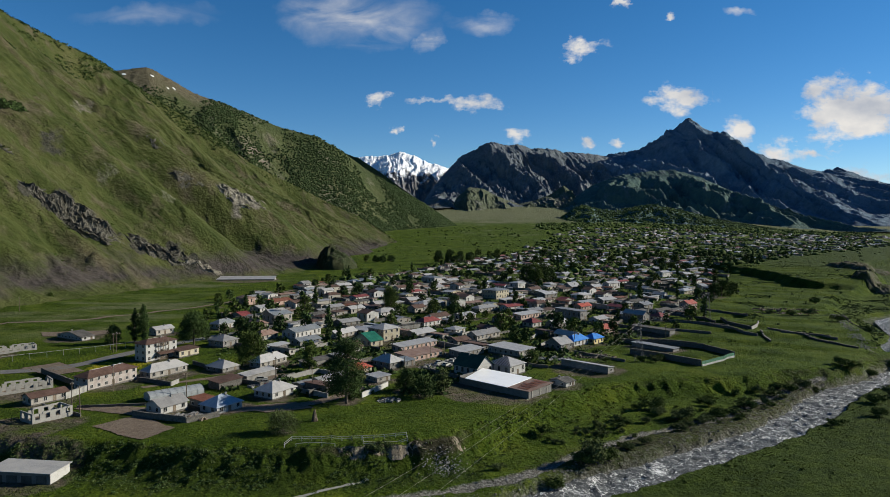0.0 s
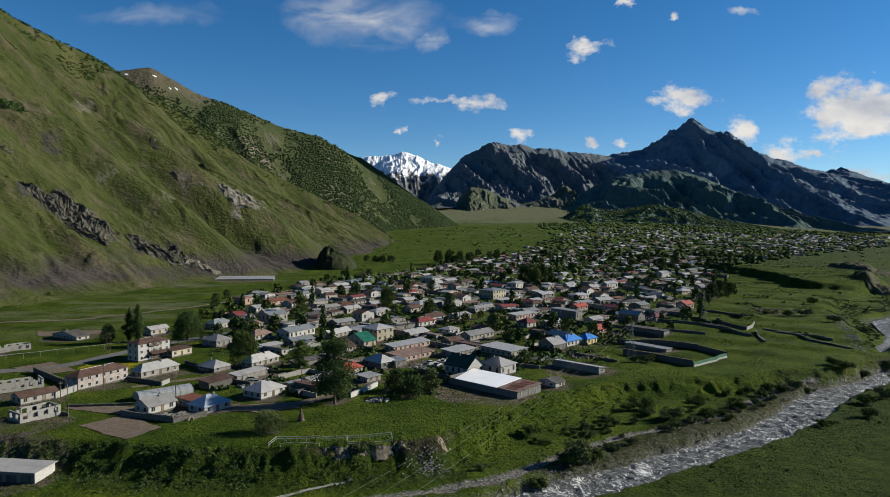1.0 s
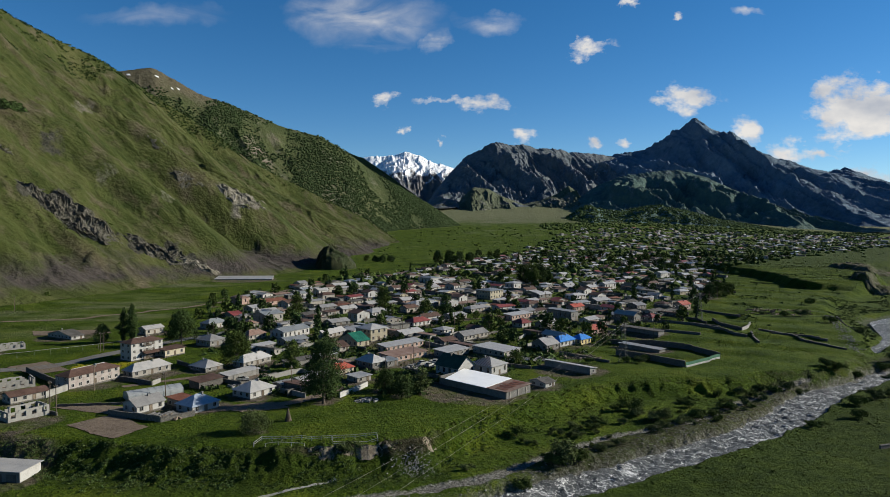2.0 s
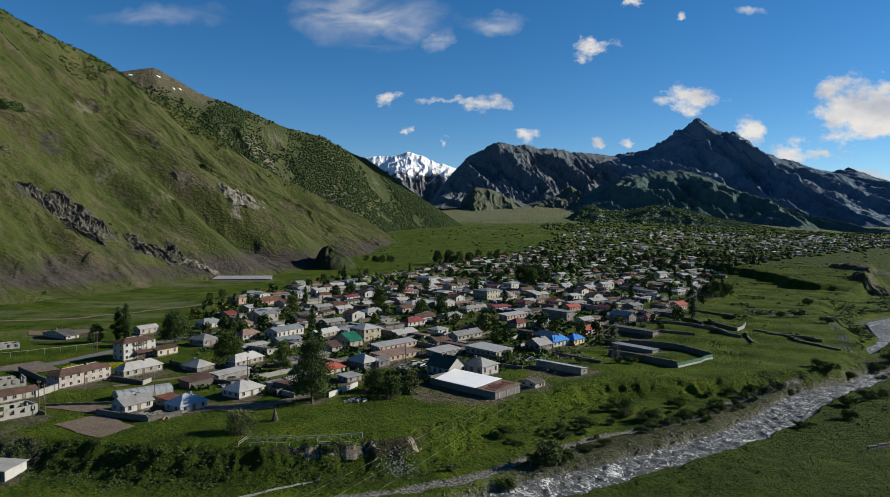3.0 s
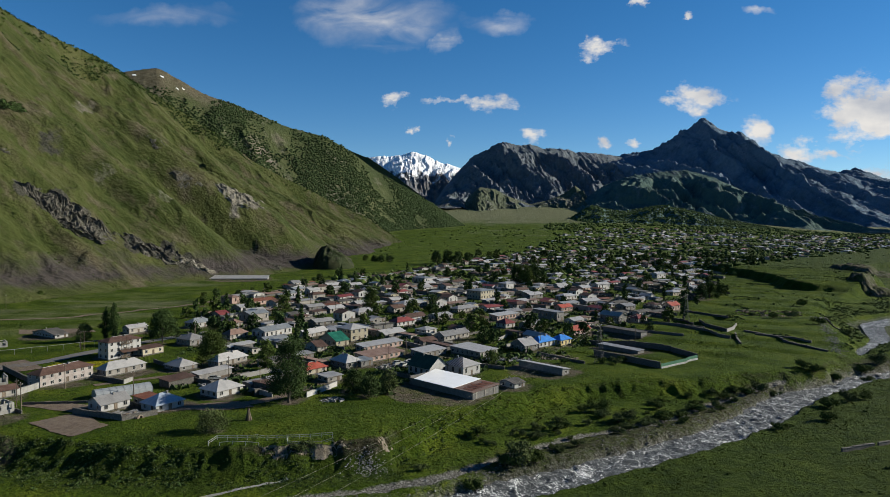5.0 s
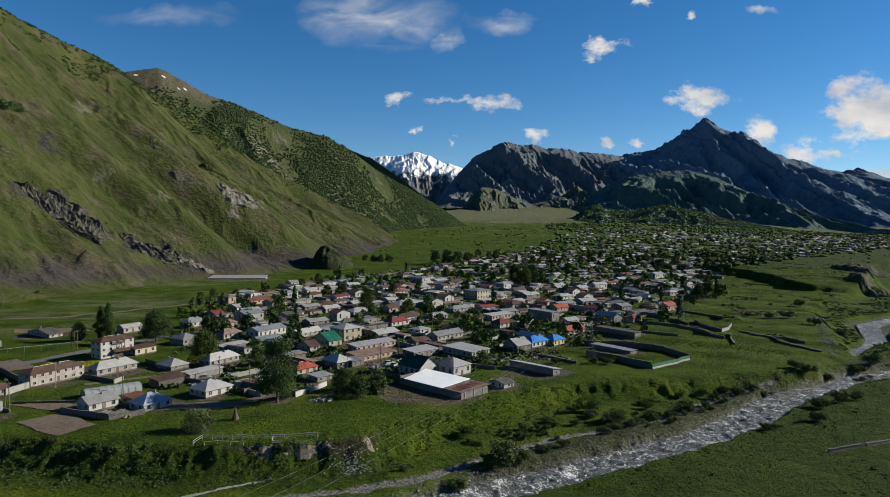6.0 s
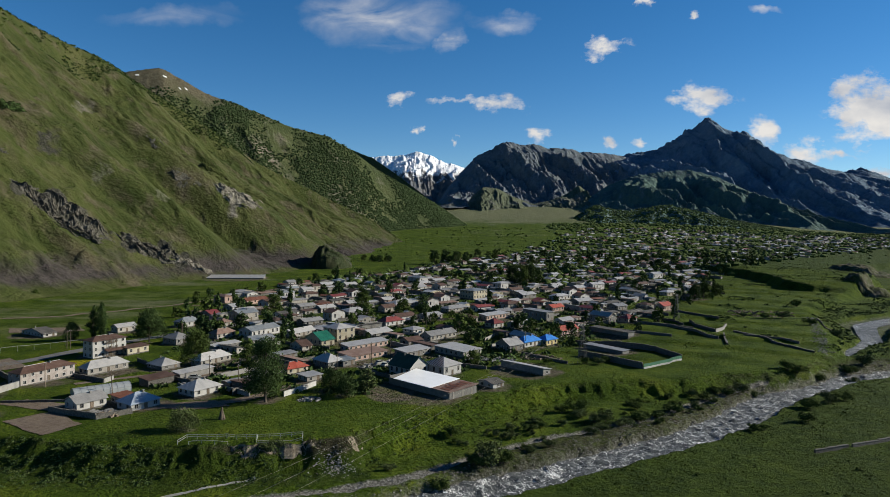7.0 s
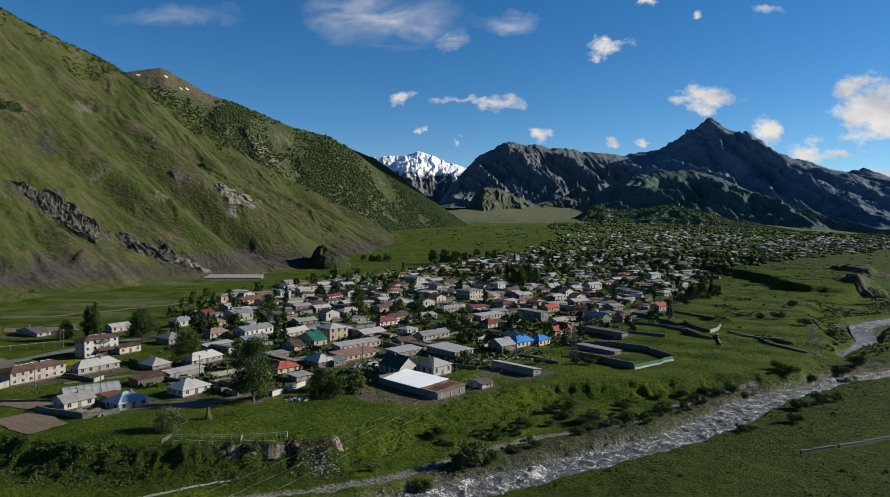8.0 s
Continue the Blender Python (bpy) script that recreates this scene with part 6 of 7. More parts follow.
# corral and stake pyramid on the terrace rim
rail_fence([(-38.2, 153.8), (-37.1, 156.7), (-20.3, 157.7)], 1.15, "pale painted rail fence along the terrace rim")
rail_fence([(-35.4, 153.6), (-26.3, 154.6)], 0.9, "low pale rail fence near the raw bank", rails=1)
rail_fence([(-19.6, 155.4), (-20.1, 158.0), (-9.6, 160.7), (-9.1, 158.2), (-19.6, 155.4)], 1.1, "pale rail pen on the terrace", rails=2)
pyr = new("stake_pyramid")
pyr.matrix_world = pose(-35, 174, ground_height(-35, 174), 0, 0, 20)
tagged(pyr, "slim brown pyramid of wooden stakes on the meadow", "monument")
for i in range(14):
    th = 2 * math.pi * i / 14
    part("stake", bar((0.85 * math.cos(th), 0.85 * math.sin(th), -0.2), (0.10 * math.cos(th), 0.10 * math.sin(th), 3.3), 0.13, 5, 0.05), MAT["timber"], pyr)

pylon(77, 258, 15.5, 55)
pylon(150, 372, 15.5, 55)
for i, off in enumerate((-2.4, 0.0, 2.4)):
    ox, oy = off * 0.57, off * 0.82 * -1
    cable((77 + ox, 258 - oy * 0 + off * 0.8, 14.8 if off else 15.6), (-24 + off * 2.2, 96 - off * 1.4, 2.5), 2.2)
    cable((77 + ox, 258 + off * 0.8, 14.8 if off else 15.6), (150 + ox, 372 + off * 0.8, 14.8 if off else 15.6), 1.5, "thin power cable between two pylons")
car(-63.3, 224.1, 20, MAT["ivory"], "pale saloon car parked by a house")
car(-60.5, 219.5, 24, MAT["roof_silver"], "silver saloon car parked in a lane")
car(-45.4, 372.6, 65, MAT["ivory"], "white car on the village road")
car(-58.0, 214.0, 30, MAT["roof_darkred"], "dark red car parked in a yard")
for cx, cy in ((-2.0, 252.0), (2.5, 255.0), (0.5, 248.0)):
    car(cx, cy, 60 + cx * 9, MAT["ivory"], "old pale van among yard clutter")

# stone walls on the river meadow
wall(121.5, 171, 132, 174.6, 0.9, 0.5, "stone")
wall(133.5, 175.2, 151, 182.1, 0.9, 0.5, "stone")

# gas pipe on posts beside the road
pipe = new("gas_pipe")
tagged(pipe, "thin pale gas pipe raised on short posts beside the road", "pipe")
run = [(-190 + 55 * k / 12, 243 + 45 * k / 12) for k in range(13)]
run = [(px, py, ground_height(px, py) + 2.3) for px, py in run]
for p0, p1 in zip(run[:-1], run[1:]):
    part("tube", bar(p0, p1, 0.07), MAT["ivory"], pipe)
for px, py, pz in run:
    part("post", bar((px, py, pz - 2.8), (px, py, pz), 0.06), MAT["steel"], pipe)

for i, (hx, hy, hr, hn) in enumerate(((-71, 178.5, 3.2, 60), (-67.5, 176.5, 2.5, 40), (1, 251, 5.0, 90), (5, 257, 4.0, 60), (-6, 246, 3.0, 40), (-17, 199, 2.5, 26), (-60, 216, 3.5, 40), (-118, 214, 2.5, 30), (36, 262, 4, 40), (62, 268, 6, 70), (215, 412, 14, 150), (45, 262, 4, 50))):
    scrap_heap(hx, hy, hr, hn, "scrap planks and blocks lying about a yard", 60 + i)

# far retaining wall at the hill foot; sloped pale top added to look lit
apron = house(-214.5, 611.0, 5, 54, 8.0, 0.8, "shed", 2.6, "concrete", "pale", category="retaining wall", windows=False, chimney=False, fine=False, group="")
tagged(apron, "long low pale concrete retaining wall with a sloped top at the foot of the hill", "retaining wall")

# ---- the rest of the village ----
rng = random.Random(11)
WALLS = ["white"] * 3 + ["plaster"] * 4 + ["cream"] * 2 + ["grey"] * 5 + ["pink"]
ROOFS = ["pale"] * 4 + ["silver"] * 5 + ["bluegrey"] * 3 + ["brown"] * 4 + ["brownpink"] * 2 + ["dark"] * 5 + ["darkred"] + ["rust"] * 2
MODELS = []
for i in range(26):
    L, D = rng.uniform(8, 16), rng.uniform(6.0, 9.0)
    MODELS.append((house(-3000, 0, 0, L, D, rng.choice([2.2, 2.4, 2.5, 2.7, 2.9, 4.6]), rng.choice(["hip", "hip", "gable", "gable", "gableD"]), rng.uniform(0.9, 1.7), rng.choice(WALLS), rng.choice(ROOFS), fine=False, z=0, remember=False,
                         chimney=i % 2 == 0), L, D))
for i in range(20):
    L, D = rng.uniform(5, 15), rng.uniform(3.2, 5.2)
    MODELS.append((house(-3000, 0, 0, L, D, rng.uniform(1.7, 2.4), rng.choice(["shed", "shed", "gable"]), rng.uniform(0.35, 0.8), rng.choice(["grey", "grey", "plaster", "stone", "white"]), rng.choice(["silver", "pale", "silver", "dark", "rust", "brown", "brownpink"]),
                         fine=False, z=0, remember=False, chimney=False, windows=i % 3 == 0, category="shed", group="village sheds"), L, D))
used, walls_at = set(), []
far_verts, far_faces, far_slots, FAR_MATS = [], [], [], []


def far_piece(data, key, m):
    if key not in FAR_MATS:
        FAR_MATS.append(key)
    n = len(far_verts)
    far_verts.extend((m @ Vector(v))[:] for v in data[0])
    far_faces.extend(tuple(i + n for i in f) for f in data[1])
    far_slots.extend([FAR_MATS.index(key)] * len(data[1]))


def clear(x, y, r):
    t = np.array(TAKEN)
    return bool(((x - t[:, 0]) ** 2 + (y - t[:, 1]) ** 2 > (r + t[:, 2]) ** 2).all())


PIECES = {}


def settle(k, px, py, yaw, need):
    """Sets model k down with its middle at px, py where there is room."""
    model, L, D = MODELS[k]
    if not clear(px, py, need):
        return False
    a = radians(yaw)
    cx, cy = px - L / 2 * math.cos(a) + D / 2 * math.sin(a), py - L / 2 * math.sin(a) - D / 2 * math.cos(a)
    m = pose(cx, cy, ground_height(px, py) + 0.03, 0, 0, yaw)
    if py > 570:
        m = m @ Matrix.Diagonal((1, 1, 0.85, 1))
        if k not in PIECES:
            PIECES[k] = [(([v.co[:] for v in o.data.vertices], [tuple(p.vertices) for p in o.data.polygons]), o.data.materials[0].name) for o in model.children_recursive if o.name.split(".")[0] != "cap"]
        for data, key in PIECES[k]:
            far_piece(data, key, m)
    elif k in used:
        copy_thing(model, m)
    else:
        model.matrix_world = m
        used.add(k)
    return True


# plots along the lanes: a house with sheds built on to it, and a yard beside it
y = 212.0
while y < 1900:
    pitch = 21 if y < 620 else (24 if y < 950 else 34)
    l, r = np.interp(y, VY, VL), np.interp(y, VY, VR)
    x = l + rng.uniform(0, 8)
    while x < r:
        px, py = x + rng.uniform(-5, 5), y + rng.uniform(-5.5, 5.5)
        x += pitch * rng.uniform(0.8, 1.25)
        inside = float(in_village(np.array([px]), np.array([py]))[0])
        if rng.random() > (0.4 if y < 290 else (0.84 if y < 700 else (0.70 if y < 950 else 0.52))) * inside:
            continue
        yaw = float(np.interp(px / py, [-0.5, -0.1, 0.15, 0.35], [60, 50, 44, 38])) + rng.uniform(-6, 6) + (90 if rng.random() < 0.25 else 0)
        k = rng.randrange(26, 46) if py < 290 else rng.randrange(26)
        L, D = MODELS[k][1:]
        if not settle(k, px, py, yaw, max(L, D) * 0.36):
            continue
        a, spots = radians(yaw), []
        for side in rng.sample([0, 1, 2, 3], rng.choice([1, 2, 2, 3])):
            q = rng.randrange(26, 46)
            l2, d2 = MODELS[q][1:]
            turn = 0 if side < 2 else 90
            gap = rng.choice([0.25, 0.25, 2.5, 4.0])
            u, w = ((L / 2 + l2 / 2 + gap) * (1 if side else -1), rng.uniform(-0.4, 0.4) * D) if side < 2 else (rng.uniform(-0.3, 0.3) * L, (D / 2 + l2 / 2 + gap) * (1 if side == 2 else -1))
            sx, sy = px + u * math.cos(a) - w * math.sin(a), py + u * math.sin(a) + w * math.cos(a)
            if settle(q, sx, sy, yaw + turn, l2 * 0.36):
                spots.append((sx, sy, l2 * 0.36 + 0.4))
        TAKEN.append((px, py, max(L, D) * 0.36 + 0.6))
        TAKEN.extend(spots)
        if py < 600:
            walls_at.append((px, py, yaw))
    y += pitch * (0.80 if y < 950 else 0.95)
for i, (model, L, D) in enumerate(MODELS):
    if i not in used:
        for o in (*model.children_recursive, model):
            bpy.data.objects.remove(o)
far_town = link_mesh("far_houses", far_verts, far_faces, bpy.data.materials[FAR_MATS[0]], False)
for key in FAR_MATS[1:]:
    far_town.data.materials.append(bpy.data.materials[key])
far_town.data.polygons.foreach_set("material_index", far_slots)
tagged(far_town, "crowd of small houses with metal roofs in the far village", "houses", kind="stuff")
for px, py, yaw in walls_at:
    a = radians(yaw % 90)
    d, s = rng.uniform(8.5, 11), rng.uniform(9, 18)
    colour = rng.choice(["stone", "stone", "stone", "grey", "concrete"])
    kx, ky = px + d * math.sin(a) - s / 2 * math.cos(a), py - d * math.cos(a) - s / 2 * math.sin(a)
    hgt = rng.uniform(1.0, 1.9)
    wall(kx, ky, kx + s * math.cos(a), ky + s * math.sin(a), hgt, 0.35, colour)
    if rng.random() < 0.6:
        wall(kx, ky, kx - s * 0.8 * math.sin(a), ky + s * 0.8 * math.cos(a), hgt, 0.35, colour)
for px, py, yaw in walls_at[::5]:
    if py > 300 and clear(px + 9, py - 9, 0.5):
        pole(px + 9, py - 9, rng.uniform(7, 8.5))

# ---- trees among the houses and beyond ----
GROVE = [make_tree("round", 9, 8, MAT["leaf" if i % 2 else "leaf_dark"], 310, 0.7, 300 + i) for i in range(5)] + [make_tree("poplar", 13, 5, MAT["leaf_dark"], 420, 0.62, 320)]
for g in GROVE:
    tagged(g, "green tree in leaf between the village houses", "tree", "village trees")
count = 0
while count < 250:
    py = 290 + 700 * rng.random() ** 1.3
    px = rng.uniform(np.interp(py, VY, VL) - 15, np.interp(py, VY, VR) + 20)
    if not clear(px, py, 1.5):
        continue
    s = rng.uniform(0.45, 1.05) * (1.0 if py < 800 else 1.25)
    m = pose(px, py, ground_height(px, py), 0, 0, rng.uniform(0, 360)) @ Matrix.Diagonal((s, s, s * rng.uniform(0.85, 1.2), 1))
    ob = GROVE[count] if count < len(GROVE) else copy_thing(GROVE[rng.randrange(len(GROVE))], Matrix.Identity(4))
    ob.matrix_world = m
    TAKEN.append((px, py, 1.5))
    count += 1

# scrub along the river and on the embankment
for i in range(75):
    k = rng.uniform(4.2, 10.5)
    a, b = RIVER[int(k)], RIVER[int(k) + 1]
    q = k - int(k)
    off = rng.uniform(9, 30)
    dx, dy = b[0] - a[0], b[1] - a[1]
    d = math.hypot(dx, dy)
    px, py = a[0] + dx * q - dy / d * off, a[1] + dy * q + dx / d * off
    if ground_height(px, py) > -2.5:
        continue
    bush(px, py, rng.uniform(0.8, 2.6), rng.choice(["leaf", "leaf_olive", "leaf_olive"]))


def scatter(name, places, sizes, material, label, per=14, leaf=0.35, flat=0.75, seed=5, category="scrub"):
    """Many small leafy clumps in one mesh."""
    r_ = np.random.RandomState(seed)
    P, S = np.repeat(np.array(places), per, 0), np.repeat(np.array(sizes), per)[:, None]
    n = len(P)
    d = r_.normal(size=(n, 3))
    d /= np.linalg.norm(d, axis=1)[:, None]
    d[:, 2] = np.abs(d[:, 2]) * flat
    c = P + d * S * r_.uniform(0.5, 1.0, n)[:, None]
    t = r_.normal(size=(n, 3))
    t /= np.linalg.norm(t, axis=1)[:, None]
    b = np.cross(t, d + r_.normal(size=(n, 3)) * 0.3)
    b /= np.linalg.norm(b, axis=1)[:, None] + 1e-6
    s = S * leaf * r_.uniform(0.6, 1.5, n)[:, None]
    quad = np.stack([c - t * s, c - b * s * 0.8, c + t * s, c + b * s * 0.8], 1).reshape(-1, 3)
    return tagged(link_mesh(name, quad.tolist(), np.arange(n * 4).reshape(-1, 4).tolist(), material, False), label, category, kind="stuff")


r_ = np.random.RandomState(21)


def ground_points(x, y):
    return np.stack([x, y, ground_parts(x, y)[0]], -1)


# dark scrub on the raw bank under the terrace
x, y = r_.uniform(-150, 40, 46000), r_.uniform(120, 200, 46000)
_, s, cut, bank, chan, rd = ground_parts(x, y)
keep = (s < -0.5) & (s > -15) & (bank < 0.1) & (chan < 0.2) & (r_.rand(len(x)) < np.where(x < -12, 0.7, 0.25) * smooth(-16, -5, s)) & (fbm(x / 7, y / 7, 3) > -0.3)
some = r_.rand(len(x)) < 0.55
scatter("bank_scrub", ground_points(x[keep & some], y[keep & some]), r_.uniform(0.25, 0.8, (keep & some).sum()), MAT["leaf_dark"], "dense dark scrub on the raw river bank", 16, 0.22)
scatter("bank_scrub", ground_points(x[keep & ~some], y[keep & ~some]), r_.uniform(0.2, 0.6, (keep & ~some).sum()), MAT["leaf_olive"], "grey-green scrub and nettles on the raw river bank", 14, 0.22, seed=25)
x, y = r_.uniform(0, 260, 9000), r_.uniform(140, 420, 9000)
_, s, cut, bank, chan, rd = ground_parts(x, y)
keep = (s < 1) & (s > -22) & (bank < 0.1) & (chan < 0.2) & (fbm(x / 18, y / 18, 3) > 0.22)
scatter("slope_scrub", ground_points(x[keep], y[keep]), r_.uniform(0.25, 0.8, keep.sum()), MAT["weed"], "low green scrub on the grassy embankment", 16, 0.28, seed=6)
# tall weeds and tussocks on the terrace and the river meadow
x, y = r_.uniform(-170, 240, 34000), r_.uniform(118, 330, 34000)
_, s, cut, bank, chan, rd = ground_parts(x, y)
keep = (bank < 0.05) & (chan < 0.1) & (fbm(x / 10, y / 10, 3) + r_.rand(len(x)) * 0.6 > 0.30)
scatter("grass_tussocks", ground_points(x[keep], y[keep]), r_.uniform(0.10, 0.26, keep.sum()), MAT["weed"], "rough tufts of meadow grass and weeds", 4, 0.7, 0.9, seed=7, category="grass")

# dark clumps and molehills on the meadow across the river
x, y = r_.uniform(10, 240, 2600), r_.uniform(95, 270, 2600)
_, s, cut, bank, chan, rd = ground_parts(x, y)
keep = (rd < -8) & (bank < 0.05) & (fbm(x / 22, y / 22, 3) + 0.5 * r_.rand(len(x)) > 0.22)
scatter("meadow_clumps", ground_points(x[keep], y[keep]), r_.uniform(0.15, 0.5, keep.sum()) * np.where(r_.rand(keep.sum()) < 0.1, 1.8, 1), MAT["leaf"], "dark clumps of weeds on the river meadow", 12, 0.4, 0.5, seed=44, category="grass")

# garden shrubs and hedges between the houses
y = 205 + 900 * r_.rand(13000)
x = np.interp(y, VY, VL) + r_.rand(13000) * (np.interp(y, VY, VR) - np.interp(y, VY, VL))
keep = fbm(x / 20, y / 20, 3) > -0.12
t_ = np.array(TAKEN)
spots_ = np.array([(a, b) for a, b in zip(x[keep], y[keep]) if ((a - t_[:, 0]) ** 2 + (b - t_[:, 1]) ** 2 > (t_[:, 2] - 2.5) ** 2).all()])
scatter("garden_shrubs", ground_points(spots_[:, 0], spots_[:, 1]), r_.uniform(0.6, 2.1, len(spots_)) * (0.85 + spots_[:, 1] / 2500), MAT["leaf_dark"], "dark garden shrubs and hedges between the houses", 9, 0.45, 0.9, seed=12)

# hedges and lone bushes on the meadows beside the village
y = r_.uniform(430, 1900, 6000)
side_ = r_.rand(6000) < 0.6
x = np.where(side_, np.interp(y, VY, VL) - 15 - r_.rand(6000) * (120 + 0.14 * y), np.interp(y, VY, VR) + 15 + r_.rand(6000) * 0.25 * y)
k = (0.55 * x + 0.84 * y) / 34 + fbm(x / 90, y / 90, 3) * 0.9
k = k - np.floor(k)
_, s, cut, bank, chan, rd = ground_parts(x, y)
keep = (((k > 0.88) & (r_.rand(6000) < 0.35)) | (r_.rand(6000) < 0.02)) & (cut < 0.2) & (x > -118)
scatter("meadow_hedges", ground_points(x[keep], y[keep]), r_.uniform(0.5, 1.5, keep.sum()) * (0.7 + y[keep] / 900), MAT["leaf_dark"], "thin hedges and lone bushes on the meadows", 10, 0.42, 0.8, seed=14)

# raw clay face where the terrace rim has slipped, with turf hanging over it
lip = loft([(-27, 154.6, 0), (-20, 155.2, 0), (-12, 157.2, 0), (-6, 158.6, 0), (1, 160.6, 0), (6, 167, 0)], 150)
run = np.gradient(lip[:, :2], axis=0)
run /= np.linalg.norm(run, axis=1)[:, None]
wobble = fbm(lip[:, 0] / 3, lip[:, 1] / 3, 4)[:, None] * 1.1
fade = 0.72 * smooth(-0.55, -0.1, fbm(lip[:, 0] / 5 + 3, lip[:, 1] / 5, 3))[:, None] * smooth(0, 14, np.arange(150.0))[:, None] * smooth(149, 130, np.arange(150.0))[:, None]


def along_lip(outs, downs, rough):
    o, d = np.array(outs)[None, :], np.array(downs)[None, :]
    X = lip[:, :1] + run[:, 1:] * (o + wobble)
    Y = lip[:, 1:2] - run[:, :1] * (o + wobble)
    n = rough * (ridged(X / 0.9 + d * 0.9, Y / 0.9 + d, 5, 0.7) - 0.5)
    base = ground_parts(lip[:, :1] - run[:, 1:] * 4, lip[:, 1:2] + run[:, :1] * 4)[0]
    low = ground_parts(X, Y)[0]
    return X + run[:, 1:] * n, Y - run[:, :1] * n, low - 0.15 + (np.maximum(base + d, low) - low + 0.2) * fade


X, Y, Z = along_lip(np.linspace(-3.0, 0.35, 8), np.array([0.0, 0.03, 0.05, 0.06, 0.06, 0.04, 0.0, -0.12]), 0.12)
tagged(sheet("turf_rim", X, Y, Z, ground.data.materials[0]), "grass turf hanging over the raw terrace rim", "turf", kind="structure")
X, Y, Z = along_lip(np.concatenate([np.linspace(0.1, 0.7, 14), [1.2, 1.9, 2.6]]), np.concatenate([np.linspace(-0.05, -1.1, 14), [-1.5, -2.3, -3.4]]), 0.2)
tagged(sheet("clay_face", X, Y, Z, surface("raw_clay", [(0.08, 0.064, 0.045), (0.18, 0.15, 0.11), (0.31, 0.27, 0.21)], 0.9, rough=0.95, bump=0.9, stretch=(1, 1, 0.4))), "raw pale clay face below the terrace rim", "earth bank", kind="structure")

# stones on the river banks and in the channel
def stones(name, x, y, size, material, label, seed):
    rr = np.random.RandomState(seed)
    base = np.array([(1, 0, 0), (0, 1, 0), (-1, 0, 0), (0, -1, 0), (0, 0, 1), (0, 0, -1)], float)
    tri = np.array([(0, 1, 4), (1, 2, 4), (2, 3, 4), (3, 0, 4), (1, 0, 5), (2, 1, 5), (3, 2, 5), (0, 3, 5)])
    P = ground_points(x, y)
    n = len(P)
    th = rr.uniform(0, 6.28, n)
    v = base[None] * rr.uniform(0.6, 1.3, (n, 6, 1)) * size[:, None, None] * np.array([1, 0.8, 0.55])
    rot = np.stack([v[..., 0] * np.cos(th)[:, None] - v[..., 1] * np.sin(th)[:, None], v[..., 0] * np.sin(th)[:, None] + v[..., 1] * np.cos(th)[:, None], v[..., 2]], -1)
    verts = (P[:, None] + rot).reshape(-1, 3)
    faces = (tri[None] + (np.arange(n) * 6)[:, None, None]).reshape(-1, 3)
    return tagged(link_mesh(name, verts.tolist(), faces.tolist(), material, False), label, "stones", kind="stuff")


x, y = r_.uniform(-60, 300, 60000), r_.uniform(120, 430, 60000)
_, s, cut, bank, chan, rd = ground_parts(x, y)
keep = ((chan > 0.35) | ((bank > 0.15) & (bank < 0.85))) & (r_.rand(len(x)) < 0.9)
stones("river_stones", x[keep], y[keep], 0.14 + 0.4 * r_.rand(keep.sum()) ** 3, MAT["cobble"], "pale grey stones along the river and its dry channel", 3)
x, y = r_.uniform(-20, 210, 70000), r_.uniform(120, 290, 70000)
_, s, cut, bank, chan, rd = ground_parts(x, y)
keep = (cut > 0.6) & (rd > 4.5) & (rd < 14) & (r_.rand(len(x)) < 0.75 * smooth(14, 7, rd) * smooth(-0.25, 0.3, fbm(x / 6, y / 6, 3)))
stones("bank_stones", x[keep], y[keep], 0.14 + 0.45 * r_.rand(keep.sum()) ** 2.5, MAT["stone"], "grey boulders and stones on the raw river bank", 13)
x, y = r_.normal(size=420) * 2.6, 154.8 + r_.normal(size=420) * 1.5
stones("rubble_heap", x, y, 0.10 + 0.28 * r_.rand(420) ** 2, MAT["rubble"], "tipped rubble on the eroded bank", 4)

# shrubs on the hillside and along its crest
hv = np.stack([HX, HY, HZ], -1)
CLUMP_U, CLUMP_V = (0.384, 0.401), (0.528, 0.552)
iu, iv = r_.randint(40, nu - 5, 5600), (r_.beta(2.2, 2.0, 5600) * nv * 0.74).astype(int)
crest = r_.rand(5600) < 0.22
iv[crest] = (nv * (1.0 + 0.05 * r_.rand(crest.sum())) / 1.35).astype(int) - r_.randint(0, 16, crest.sum())
keep = crest | (fbm(hv[iu, iv, 0] / 60, hv[iu, iv, 1] / 60, 3) > 0.12)
iu, iv = iu[keep], iv[keep]
scatter("hillside_shrubs", hv[iu, iv], r_.uniform(0.5, 1.0, len(iu)) * np.where(r_.rand(len(iu)) < 0.15, 2.0, 1.0) * np.where(crest[keep], 2.0, 1.0), MAT["leaf"], "scattered dark shrubs on the grassy hillside", 14, 0.34, 0.8, seed=9)

# belt of trees and thickets below the crest
iu, iv = r_.randint(int(nu * 0.40), int(nu * 0.80), 5200), (nv * r_.uniform(0.80, 1.02, 5200) / 1.35).astype(int)
keep = fbm(iu / 26.0, iv / 9.0, 3) + 2.2 * (iv / nv * 1.35 - 0.90) > 0.05
scatter("crest_thicket", hv[iu, iv][keep], r_.uniform(1.2, 3.2, keep.sum()), MAT["leaf_dark"], "dark thicket of trees below the hill's crest", 16, 0.30, 0.9, seed=41, category="wood")
near_wood = np.stack([r_.uniform(CLUMP_U[0], CLUMP_U[1], 60), r_.uniform(CLUMP_V[0], CLUMP_V[1], 60)], -1)
